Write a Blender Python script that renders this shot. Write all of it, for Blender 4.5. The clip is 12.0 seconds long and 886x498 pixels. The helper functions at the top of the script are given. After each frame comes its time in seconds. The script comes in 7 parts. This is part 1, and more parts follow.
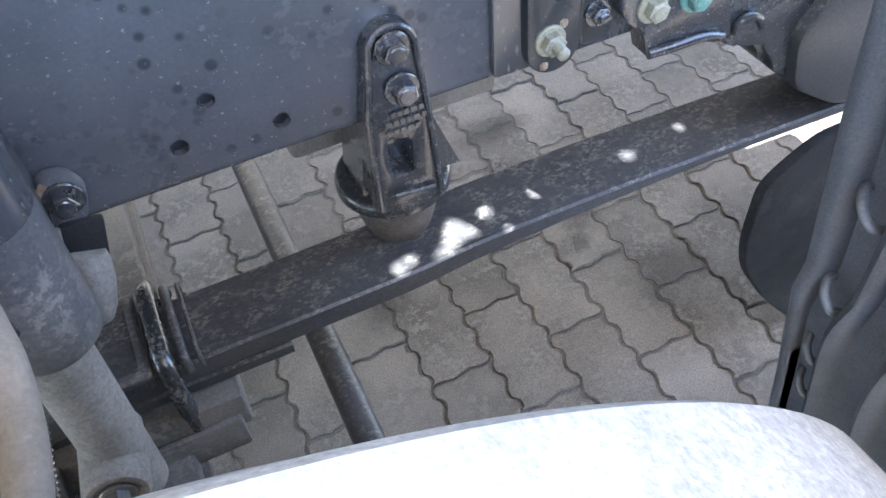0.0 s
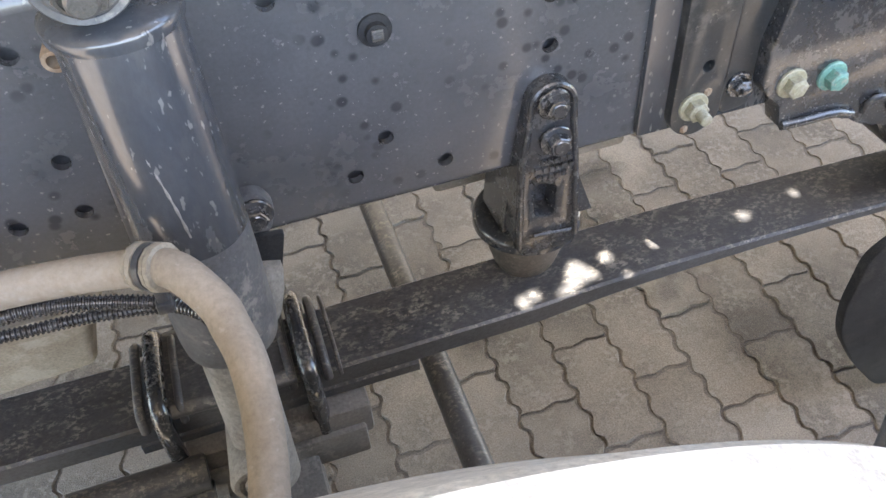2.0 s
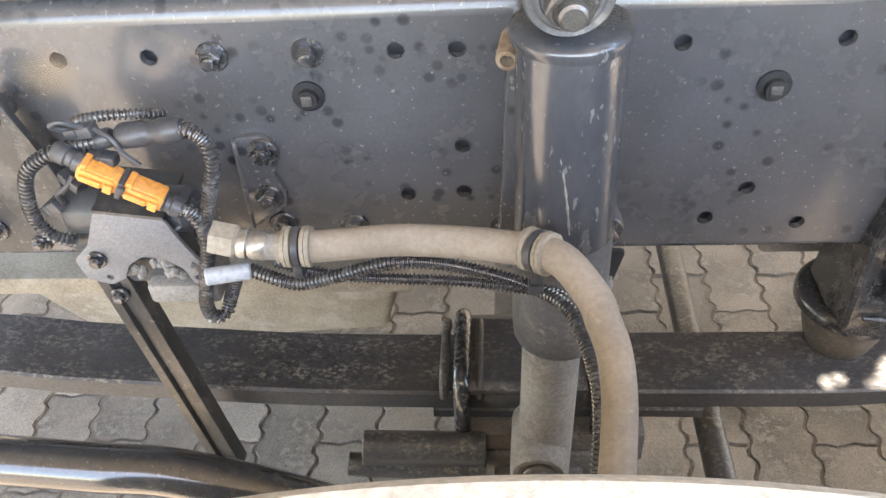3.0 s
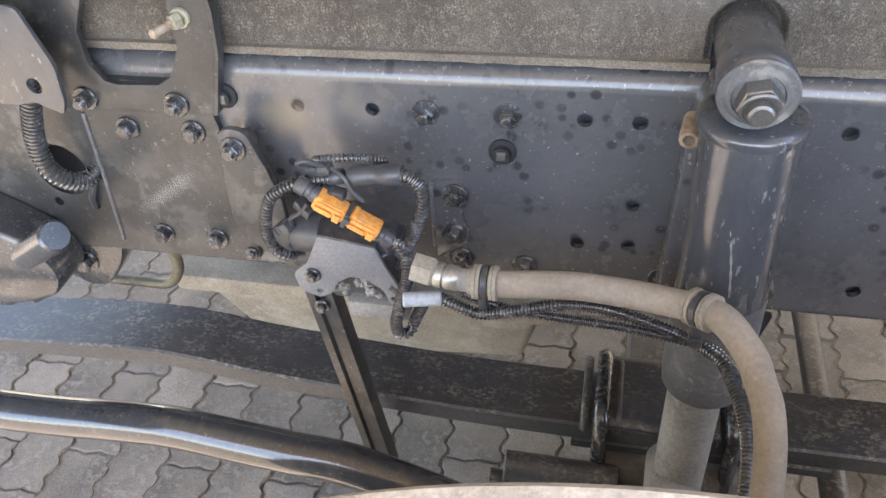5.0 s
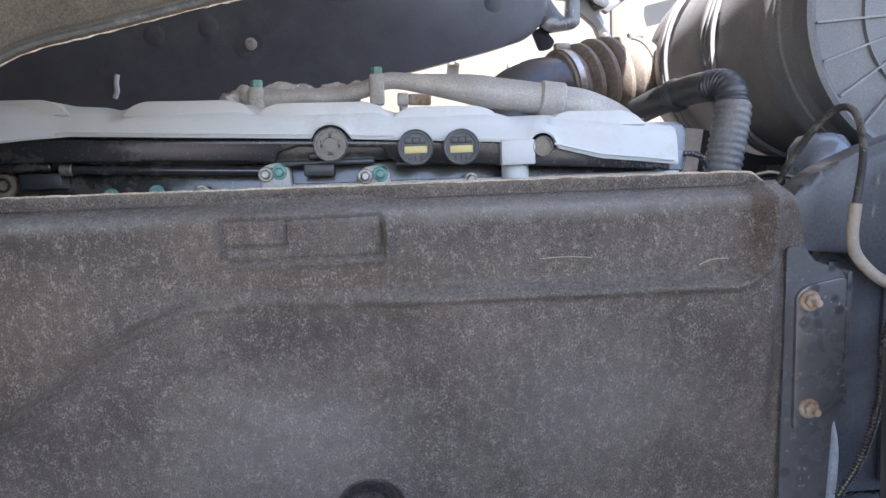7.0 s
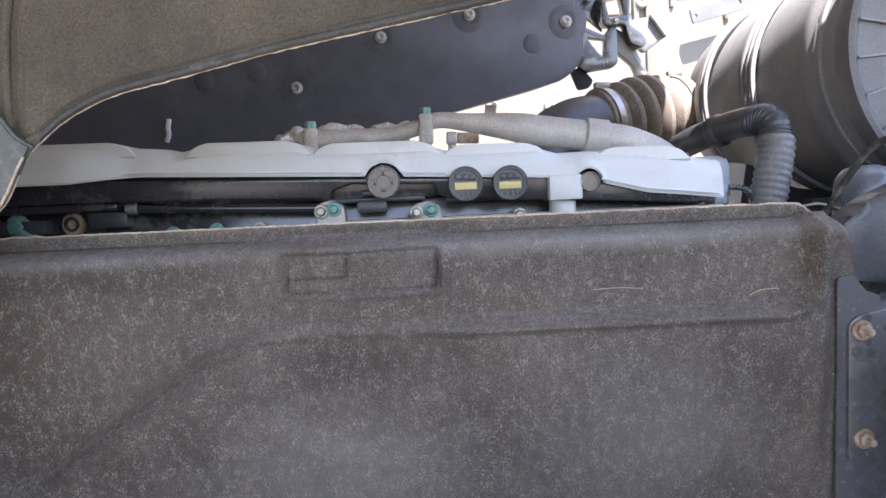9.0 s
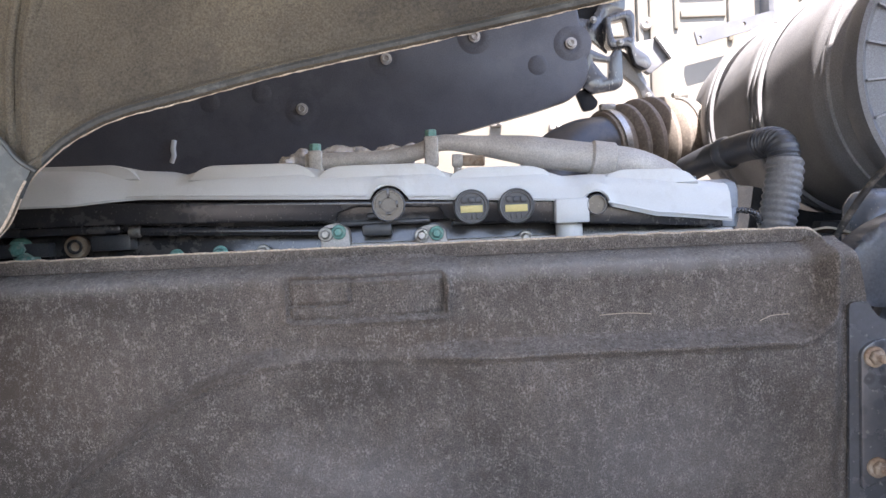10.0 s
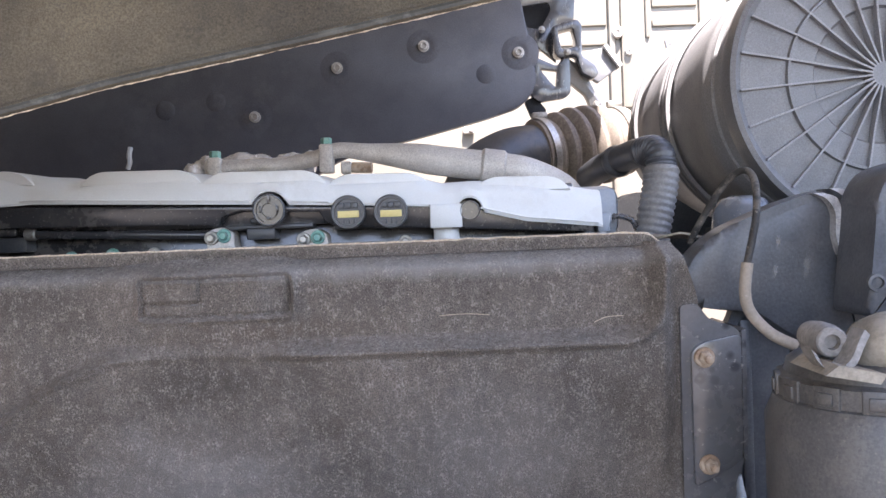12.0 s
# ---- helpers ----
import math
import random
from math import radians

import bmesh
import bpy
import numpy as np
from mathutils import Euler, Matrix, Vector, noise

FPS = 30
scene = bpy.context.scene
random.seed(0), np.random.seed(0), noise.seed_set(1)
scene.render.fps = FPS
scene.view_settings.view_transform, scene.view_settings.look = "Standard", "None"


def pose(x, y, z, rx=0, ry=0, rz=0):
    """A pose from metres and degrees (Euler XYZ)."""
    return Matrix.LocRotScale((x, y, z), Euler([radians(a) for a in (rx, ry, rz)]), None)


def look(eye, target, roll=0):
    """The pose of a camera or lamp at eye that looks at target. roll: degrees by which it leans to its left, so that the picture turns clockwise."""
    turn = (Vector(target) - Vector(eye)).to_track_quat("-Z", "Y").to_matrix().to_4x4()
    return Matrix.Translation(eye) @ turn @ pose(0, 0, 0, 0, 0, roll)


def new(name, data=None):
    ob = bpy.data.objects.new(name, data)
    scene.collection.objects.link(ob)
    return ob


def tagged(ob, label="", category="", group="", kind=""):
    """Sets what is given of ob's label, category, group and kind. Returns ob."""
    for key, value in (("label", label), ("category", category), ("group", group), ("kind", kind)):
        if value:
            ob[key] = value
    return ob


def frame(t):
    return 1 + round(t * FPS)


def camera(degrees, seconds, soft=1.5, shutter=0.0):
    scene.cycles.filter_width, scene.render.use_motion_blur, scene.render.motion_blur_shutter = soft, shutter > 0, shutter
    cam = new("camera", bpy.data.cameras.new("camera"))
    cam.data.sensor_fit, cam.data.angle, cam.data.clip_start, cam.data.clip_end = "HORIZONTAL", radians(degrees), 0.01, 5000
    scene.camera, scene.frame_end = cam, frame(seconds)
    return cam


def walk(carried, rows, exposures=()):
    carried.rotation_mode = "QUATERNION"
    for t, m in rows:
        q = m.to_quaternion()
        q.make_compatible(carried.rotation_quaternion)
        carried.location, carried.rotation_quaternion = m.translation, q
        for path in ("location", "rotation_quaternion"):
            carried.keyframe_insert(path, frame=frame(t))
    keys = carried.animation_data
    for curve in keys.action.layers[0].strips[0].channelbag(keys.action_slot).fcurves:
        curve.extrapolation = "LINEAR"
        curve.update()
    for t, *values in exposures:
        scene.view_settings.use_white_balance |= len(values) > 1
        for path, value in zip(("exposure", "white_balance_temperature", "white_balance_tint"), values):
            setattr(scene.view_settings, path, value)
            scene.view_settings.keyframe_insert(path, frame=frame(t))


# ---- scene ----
cam = camera(56.7, 12.0)
PATH = [
    (0, (0.588, -0.576, 1.124), (1.053, 0.677, -0.364), -6.2),
    (0.5, (0.581, -0.582, 1.134), (1.047, 0.673, -0.352), -6.4),
    (1, (0.585, -0.571, 1.138), (1.054, 0.676, -0.354), -6.0),
    (1.5, (0.549, -0.584, 1.162), (1.023, 0.684, -0.311), -5.3),
    (2, (0.495, -0.584, 1.182), (0.87, 0.761, -0.249), -4.3),
    (2.5, (0.438, -0.592, 1.189), (0.565, 0.845, -0.196), -4.6),
    (2.6, (0.424, -0.596, 1.188), (0.504, 0.859, -0.181), -4.9),
    (3, (0.384, -0.622, 1.211), (0.237, 0.859, -0.126), -4.4),
    (3.5, (0.321, -0.675, 1.237), (-0.062, 0.798, -0.061), -3.8),
    (3.7, (0.307, -0.689, 1.247), (-0.13, 0.775, -0.043), -4.0),
    (5.3, (0.349, -0.701, 1.306), (-0.026, 0.807, 0.046), -5.6),
    (5.5, (0.365, -0.729, 1.318), (0.031, 0.827, 0.106), -5.3),
    (6, (0.422, -0.723, 1.349), (0.124, 1.016, 0.406), -4.3),
    (6.3, (0.440, -0.732, 1.348), (0.282, 1.114, 0.595), -3.2),
    (6.5, (0.448, -0.744, 1.341), (0.419, 1.161, 0.73), -2.6),
    (7, (0.454, -0.746, 1.297), (0.592, 1.238, 1.082), -2.0),
    (8.8, (0.432, -0.77, 1.293), (0.492, 1.225, 1.175), -2.7),
    (9, (0.434, -0.768, 1.293), (0.494, 1.228, 1.178), -2.6),
    (9.5, (0.425, -0.769, 1.293), (0.481, 1.228, 1.199), -2.5),
    (10, (0.433, -0.759, 1.297), (0.485, 1.239, 1.23), -2.5),
    (10.5, (0.436, -0.748, 1.291), (0.478, 1.251, 1.232), -2.4),
    (11, (0.442, -0.748, 1.302), (0.47, 1.251, 1.251), -2.4),
    (11.5, (0.487, -0.766, 1.304), (0.506, 1.234, 1.253), -2.3),
    (12, (0.595, -0.798, 1.288), (0.605, 1.202, 1.239), -2.3),
]
walk(cam, [(t, look(eye, target, roll)) for t, eye, target, roll in PATH], exposures=[(0,3.45,5900,11),(0.5,3.2,6150,12),(1.0,3.58,6450,12),(1.5,3.53,6700,12),(2.0,3.5,7100,12),(3.0,3.58,7800,13),(3.5,3.12,7850,13),(5.5,3.2,7100,15),(6.0,3.38,6800,14),(6.5,3.05,6600,16),(7.0,2.28,6250,18),(9,2.29,6400,20),(10.5,2.29,6500,20),(12,2.41,6550,21)])

# ---- light ----
SUN_TO = Vector((0.12, -0.515, 0.85)).normalized()
world = bpy.data.worlds.new("world")
scene.world = world
world.use_nodes = True
wn, wl = world.node_tree.nodes, world.node_tree.links
sky = wn.new("ShaderNodeTexSky")
sky.sky_type, sky.sun_disc = "NISHITA", False
sky.sun_elevation = math.asin(SUN_TO.z)
sky.sun_rotation = math.atan2(SUN_TO.x, SUN_TO.y)
wl.new(sky.outputs["Color"], wn["Background"].inputs["Color"])
wn["Background"].inputs["Strength"].default_value = 0.15
sun = new("sun", bpy.data.lights.new("sun", "SUN"))
sun.data.energy, sun.data.angle, sun.data.color = 5.0, radians(0.35), (1.0, 0.95, 0.88)
sun.matrix_basis = look(SUN_TO * 10, (0, 0, 0))


# ---- materials ----
def mat(name, c1, c2=None, rough=0.5, metal=0.0, scale=12.0, fine=250.0, bump=0.15, grain=0.25,
        dust=None, dust_amount=0.4, dust_scale=30.0, spots=None, spot_scale=40.0, stretch=(1, 1, 1), up_dust=0.0, rough_var=0.15, island=0.0, each=0.0, speck=None, coat=0.0, lying=False, spec=0.5, patches=()):
    """A surface with slow and fine variation, optional dust in patches, small spots and dust on what faces up."""
    m = bpy.data.materials.new(name)
    m.use_nodes = True
    n, l = m.node_tree.nodes, m.node_tree.links
    b = n["Principled BSDF"]

    def node(kind, **values):
        out = n.new("ShaderNode" + kind)
        for key, value in values.items():
            out.inputs[key].default_value = value
        return out

    def ramp(source, lo, hi):
        r = node("MapRange")
        r.inputs["From Min"].default_value, r.inputs["From Max"].default_value = lo, hi
        l.new(source, r.inputs["Value"])
        return r.outputs["Result"]

    def mix(fac, a, c):
        x = n.new("ShaderNodeMix")
        x.data_type = "RGBA"
        for socket, value in ((x.inputs[0], fac), (x.inputs[6], a), (x.inputs[7], c)):
            if isinstance(value, (float, int)):
                socket.default_value = value
            elif isinstance(value, tuple):
                socket.default_value = (*value, 1)
            else:
                l.new(value, socket)
        return x.outputs[2]

    def times(a, c):
        x = n.new("ShaderNodeMath")
        x.operation = "MULTIPLY"
        for socket, value in zip(x.inputs, (a, c)):
            if isinstance(value, (float, int)):
                socket.default_value = value
            else:
                l.new(value, socket)
        return x.outputs[0]

    tc, mp = n.new("ShaderNodeTexCoord"), n.new("ShaderNodeMapping")
    mp.inputs["Scale"].default_value = stretch
    l.new(tc.outputs["Object"], mp.inputs["Vector"])
    at = mp.outputs["Vector"]
    info = n.new("ShaderNodeObjectInfo")
    if each:
        shift = n.new("ShaderNodeVectorMath")
        shift.operation = "MULTIPLY_ADD"
        l.new(info.outputs["Random"], shift.inputs[0])
        shift.inputs[1].default_value = (7, 11, 13)
        l.new(at, shift.inputs[2])
        at = shift.outputs[0]

    def noise_at(size, detail=4.0, roughness=0.55):
        x = node("TexNoise", Scale=size, Detail=detail, Roughness=roughness)
        l.new(at, x.inputs["Vector"])
        return x.outputs["Fac"]

    slow, quick = noise_at(scale), noise_at(fine, 3.0, 0.7)
    c2 = c2 or tuple(v * 0.75 for v in c1)
    colour = mix(ramp(slow, 0.35, 0.65), c1, c2)
    dark = mix(ramp(quick, 0.3, 0.7), tuple(1 - grain for _ in range(3)), tuple(1 + grain for _ in range(3)))
    x = n.new("ShaderNodeMix")
    x.data_type, x.blend_type = "RGBA", "MULTIPLY"
    x.inputs[0].default_value = 1.0
    l.new(colour, x.inputs[6]), l.new(dark, x.inputs[7])
    colour = x.outputs[2]
    if each or island:
        geo = n.new("ShaderNodeNewGeometry")
        source = info.outputs["Random"] if each else geo.outputs["Random Per Island"]
        amount = each or island
        tone = ramp(source, 0.0, 1.0)
        vary = mix(tone, (1 - amount,) * 3, (1 + amount,) * 3)
        y = n.new("ShaderNodeMix")
        y.data_type, y.blend_type = "RGBA", "MULTIPLY"
        y.inputs[0].default_value = 1.0
        l.new(colour, y.inputs[6]), l.new(vary, y.inputs[7])
        colour = y.outputs[2]
    roughness = node("MapRange")
    roughness.inputs["To Min"].default_value, roughness.inputs["To Max"].default_value = max(0.03, rough - rough_var), min(1, rough + rough_var)
    l.new(slow, roughness.inputs["Value"])
    roughness = roughness.outputs["Result"]
    if spots:
        v = node("TexVoronoi", Scale=spot_scale)
        v.inputs["Randomness"].default_value = 1.0
        l.new(at, v.inputs["Vector"])
        colour = mix(times(ramp(v.outputs["Distance"], 0.32, 0.2), ramp(noise_at(scale * 0.6), 0.43, 0.56)), colour, spots)
    for n_th, (cx, cz, sx, sz, tone, amount) in enumerate(patches):  # ragged stains, painted light and shade: ellipses in x and z with torn rims
        flat = n.new("ShaderNodeMapping")
        flat.inputs["Location"].default_value = (-cx / sx, 0, -cz / sz)
        flat.inputs["Scale"].default_value = (1 / sx, 0, 1 / sz)
        l.new(tc.outputs["Object"], flat.inputs["Vector"])
        far = n.new("ShaderNodeVectorMath")
        far.operation = "LENGTH"
        l.new(flat.outputs["Vector"], far.inputs[0])
        total = far.outputs["Value"]
        for size, weight in ((16 + 5 * (n_th % 3), 0.9), (110 + 20 * (n_th % 4), 0.6)):
            add = n.new("ShaderNodeMath")
            add.operation = "MULTIPLY_ADD"
            l.new(noise_at(size, 5.0), add.inputs[0])
            add.inputs[1].default_value = weight
            l.new(total, add.inputs[2])
            total = add.outputs[0]
        colour = mix(times(ramp(total, 1.75, 0.85), amount), colour, tone)
    masks = []
    if dust:
        masks.append(times(times(ramp(noise_at(dust_scale * 0.2), 0.42, 0.62), ramp(noise_at(dust_scale, 6.0, 0.7), 0.5, 0.58)), dust_amount))
        masks.append(times(ramp(noise_at(fine * 0.7, 2.0), 0.66, 0.72), dust_amount if speck is None else speck))
    if lying:  # flakes lie on what faces up
        geo = n.new("ShaderNodeNewGeometry")
        sep = n.new("ShaderNodeSeparateXYZ")
        l.new(geo.outputs["Normal"], sep.inputs[0])
        masks = [times(mask, ramp(sep.outputs["Z"], 0.1, 0.7)) for mask in masks]
    if dust and up_dust:
        geo = n.new("ShaderNodeNewGeometry")
        sep = n.new("ShaderNodeSeparateXYZ")
        l.new(geo.outputs["Normal"], sep.inputs[0])
        masks.append(times(times(ramp(sep.outputs["Z"], 0.2, 0.9), ramp(noise_at(dust_scale * 0.5), 0.3, 0.7)), up_dust))
    for mask in masks:
        colour = mix(mask, colour, dust)
        mr = n.new("ShaderNodeMix")
        l.new(mask, mr.inputs[0]), l.new(roughness, mr.inputs[2])
        mr.inputs[3].default_value = 0.95
        roughness = mr.outputs[0]
    l.new(colour, b.inputs["Base Color"]), l.new(roughness, b.inputs["Roughness"])
    b.inputs["Metallic"].default_value = metal
    b.inputs["Specular IOR Level"].default_value = spec
    b.inputs["Coat Weight"].default_value, b.inputs["Coat Roughness"].default_value = coat, 0.12
    if bump:
        bp = node("Bump", Strength=bump, Distance=0.002)
        add = n.new("ShaderNodeMath")
        l.new(quick, add.inputs[0]), l.new(slow, add.inputs[1])
        l.new(add.outputs[0], bp.inputs["Height"])
        l.new(bp.outputs["Normal"], b.inputs["Normal"])
    return m


DUST, PALE = (0.33, 0.29, 0.24), (0.45, 0.42, 0.38)
CHASSIS = mat("chassis_paint", (0.105, 0.108, 0.116), (0.08, 0.083, 0.09), rough=0.26, bump=0.03, grain=0.1, dust=PALE, dust_amount=0.02, dust_scale=60, spots=(0.038, 0.041, 0.047), spot_scale=50, speck=0.3, rough_var=0.08, coat=0.7)
PLATE = mat("plate_paint", (0.042, 0.044, 0.046), (0.026, 0.028, 0.03), rough=0.36, bump=0.08, scale=16, grain=0.2, dust=PALE, dust_amount=0.14, dust_scale=22, speck=0.2, rough_var=0.14, coat=0.3)
SPRING = mat("spring_paint", (0.075, 0.077, 0.082), (0.055, 0.057, 0.062), rough=0.32, bump=0.2, dust=(0.38, 0.35, 0.3), dust_amount=0.5, dust_scale=170, stretch=(0.8, 1.2, 1), speck=0.3, rough_var=0.1, lying=True, up_dust=0.06, spec=0.5)
# glare and bounced light on the axle are put into this paler tone
SEAT = mat("dusty_hazed_axle_paint", (0.17, 0.16, 0.15), (0.11, 0.104, 0.098), rough=0.55, bump=0.2, dust=(0.36, 0.33, 0.29), dust_amount=0.4, dust_scale=60, speck=0.2)
CAST = mat("cast_iron_paint", (0.045, 0.049, 0.056), (0.032, 0.035, 0.04), rough=0.24, bump=0.25, fine=400, dust=PALE, dust_amount=0.08, dust_scale=50, speck=0.2, rough_var=0.08, coat=0.9)
SHOCK = mat("shock_paint", (0.062, 0.068, 0.078), (0.045, 0.049, 0.057), rough=0.24, bump=0.05, grain=0.1, dust=PALE, dust_amount=0.06, dust_scale=60, stretch=(1, 1, 0.4), speck=0.25, rough_var=0.08, coat=0.9)
DUSTY = mat("dusty_metal", (0.27, 0.26, 0.245), (0.2, 0.19, 0.178), rough=0.75, bump=0.1, dust=PALE, dust_amount=0.3, dust_scale=90)
HOSE = mat("dusty_rubber", (0.33, 0.285, 0.235), (0.25, 0.215, 0.175), rough=0.85, bump=0.1, fine=220, grain=0.14, dust=PALE, dust_amount=0.3)
LOOM = mat("black_corrugated_plastic", (0.06, 0.06, 0.063), (0.042, 0.042, 0.045), rough=0.2, bump=0.02, dust=(0.5, 0.5, 0.5), dust_amount=0.15, dust_scale=90, rough_var=0.06, speck=0.2, coat=1.0)
PLASTIC = mat("black_plastic", (0.062, 0.065, 0.072), (0.046, 0.049, 0.055), rough=0.34, bump=0.1, fine=600, dust=DUST, dust_amount=0.12, dust_scale=40, rough_var=0.1)
GREY_PLASTIC = mat("grey_dusty_plastic", (0.18, 0.184, 0.194), (0.14, 0.143, 0.152), rough=0.42, bump=0.08, fine=500, dust=(0.4, 0.4, 0.4), dust_amount=0.12, dust_scale=14, up_dust=0.2, speck=0.12)
ORANGE = mat("orange_plastic", (0.82, 0.36, 0.085), (0.68, 0.28, 0.06), rough=0.45, bump=0.05, dust=DUST, dust_amount=0.3, dust_scale=80)
# dark felt tone: real stains, plus shade painted at the front and hollow
# pale felt tone: dust, plus light painted below the lip and low down
GRIME_SHADE, UMBER, LIT_DUST = (0.045, 0.039, 0.033), (0.1, 0.07, 0.046), (0.28, 0.272, 0.268)
# up_dust also stands in for light caught on the upward ledges
FELT = mat("pressed_felt", (0.158, 0.137, 0.118), (0.1, 0.087, 0.075), rough=0.95, bump=1.0, scale=9, fine=1000, grain=0.85, dust=(0.5, 0.455, 0.41), dust_amount=0.42, dust_scale=420, stretch=(1.3, 1, 0.9), up_dust=0.3, speck=0.75, rough_var=0.05,
           patches=((-0.06, 1.05, 0.26, 0.17, GRIME_SHADE, 0.45), (0.08, 1.06, 0.2, 0.14, GRIME_SHADE, 0.35), (0.36, 1.04, 0.18, 0.09, LIT_DUST, 0.35), (0.64, 1.06, 0.16, 0.1, LIT_DUST, 0.3), (0.6, 1.252, 0.3, 0.014, LIT_DUST, 0.75), (0.1, 1.252, 0.3, 0.01, LIT_DUST, 0.5), (0.4, 1.283, 1.2, 0.012, (0.3, 0.258, 0.205), 0.7), (0.06, 1.17, 0.14, 0.09, UMBER, 0.5), (0.44, 1.195, 0.13, 0.02, UMBER, 0.5),
                    (0.4, 1.15, 0.12, 0.03, GRIME_SHADE, 0.55), (0.0, 1.14, 0.13, 0.13, GRIME_SHADE, 0.55), (-0.12, 1.03, 0.2, 0.06, GRIME_SHADE, 0.5), (0.12, 1.06, 0.09, 0.05, GRIME_SHADE, 0.4), (0.12, 1.232, 0.16, 0.018, GRIME_SHADE, 0.45), (0.72, 1.0, 0.1, 0.05, GRIME_SHADE, 0.3)))
FELT_EDGE = mat("cut_felt_edge", (0.62, 0.52, 0.4), (0.46, 0.38, 0.29), rough=0.95, bump=0.8, grain=0.4, fine=500)
FELT_PALE = mat("pale_pressed_felt", (0.142, 0.123, 0.088), (0.075, 0.066, 0.051), rough=0.95, bump=0.8, scale=7, fine=600, grain=0.4, dust=(0.06, 0.054, 0.048), dust_amount=0.5, dust_scale=60, rough_var=0.05)
COVER = mat("light_grey_cover", (0.636, 0.645, 0.636), (0.68, 0.69, 0.68), rough=0.5, bump=0.05, fine=700, grain=0.04, dust=(0.36, 0.33, 0.28), dust_amount=0.15)
COVER_DARK = mat("dark_grey_cover", (0.042, 0.042, 0.046), (0.03, 0.03, 0.034), rough=0.24, bump=0.06, fine=500, grain=0.15, dust=DUST, dust_amount=0.15, speck=0.15, coat=0.5)
ALU = mat("cast_aluminium", (0.58, 0.555, 0.52), (0.42, 0.395, 0.365), rough=0.58, metal=0.25, bump=0.25, fine=500, dust=(0.26, 0.23, 0.2), dust_amount=0.35)
FOIL = mat("silver_foil", (0.9, 0.91, 0.93), (0.78, 0.79, 0.81), rough=0.24, metal=0.6, bump=1.0, scale=90, fine=160, rough_var=0.08)
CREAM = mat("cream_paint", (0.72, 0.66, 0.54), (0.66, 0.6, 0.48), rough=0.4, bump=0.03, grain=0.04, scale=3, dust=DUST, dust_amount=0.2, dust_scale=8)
ZINC = mat("zinc_plated_steel", (0.42, 0.41, 0.38), (0.28, 0.27, 0.25), rough=0.42, metal=0.8, bump=0.1, dust=DUST, dust_amount=0.5, dust_scale=90, each=0.2)
DARK_BOLT = mat("painted_bolt", (0.045, 0.048, 0.054), (0.03, 0.032, 0.036), rough=0.22, bump=0.08, dust=PALE, dust_amount=0.3, dust_scale=160, each=0.2, rough_var=0.08, speck=0.35, coat=0.9)
GREEN = mat("green_passivated_bolt", (0.2, 0.42, 0.36), (0.14, 0.32, 0.28), rough=0.45, metal=0.2, bump=0.1, dust=PALE, dust_amount=0.5, dust_scale=120)
YELLOW = mat("yellow_passivated_bolt", (0.42, 0.4, 0.29), (0.32, 0.31, 0.23), rough=0.5, metal=0.3, bump=0.1, dust=PALE, dust_amount=0.5, dust_scale=120)
RUST = mat("rusty_steel", (0.2, 0.125, 0.075), (0.34, 0.27, 0.2), rough=0.8, bump=0.4, scale=60, dust=(0.42, 0.36, 0.29), dust_amount=0.6)
SHOCK_DUST = mat("dusty_shock_paint", (0.13, 0.133, 0.14), (0.09, 0.093, 0.1), rough=0.45, bump=0.08, dust=PALE, dust_amount=0.4, dust_scale=80)
RUBBER = mat("black_rubber", (0.03, 0.029, 0.028), rough=0.7, bump=0.15, dust=DUST, dust_amount=0.5, dust_scale=50)
TYRE = mat("dusty_tyre_rubber", (0.64, 0.585, 0.5), (0.5, 0.455, 0.385), rough=0.9, bump=0.3, scale=30, fine=220, grain=0.25, dust=(0.62, 0.57, 0.49), dust_amount=0.5, dust_scale=60)
PAVER = mat("concrete_paver", (0.22, 0.186, 0.15), (0.12, 0.101, 0.081), rough=0.9, bump=1.0, scale=7, fine=420, grain=0.4, dust=(0.32, 0.29, 0.25), dust_amount=0.45, dust_scale=70, each=0.14, speck=0.5)
PAVER_FAR = mat("concrete_paver_far", (0.22, 0.186, 0.15), (0.12, 0.101, 0.081), rough=0.9, bump=1.0, scale=7, fine=420, grain=0.4, dust=(0.32, 0.29, 0.25), dust_amount=0.45, dust_scale=70, island=0.14, speck=0.5)
SAND = mat("joint_sand", (0.16, 0.138, 0.115), (0.1, 0.087, 0.073), rough=0.95, bump=0.9, scale=20, fine=300, grain=0.4)
SUMP = mat("dusty_sump", (0.3, 0.265, 0.215), (0.22, 0.19, 0.155), rough=0.8, bump=0.2, dust=PALE, dust_amount=0.4, dust_scale=20)
LABEL = mat("yellow_label", (0.72, 0.6, 0.25), (0.66, 0.54, 0.22), rough=0.5, bump=0.02, grain=0.05)
CLEAR = mat("pale_plastic_sleeve", (0.45, 0.5, 0.55), rough=0.35, bump=0.05)
DRAG = mat("drag_link_paint", (0.04, 0.043, 0.049), (0.03, 0.032, 0.037), rough=0.14, bump=0.03, grain=0.1, dust=PALE, dust_amount=0.05, dust_scale=60, speck=0.12, rough_var=0.05, coat=1.0)
# darker, duller copy of the cast paint with low light put into it
SHADE_CAST = mat("dull_shaded_cast_paint", (0.034, 0.036, 0.04), (0.025, 0.027, 0.03), rough=0.6, bump=0.25, fine=400, dust=DUST, dust_amount=0.05, dust_scale=50, speck=0.06, spec=0.2)
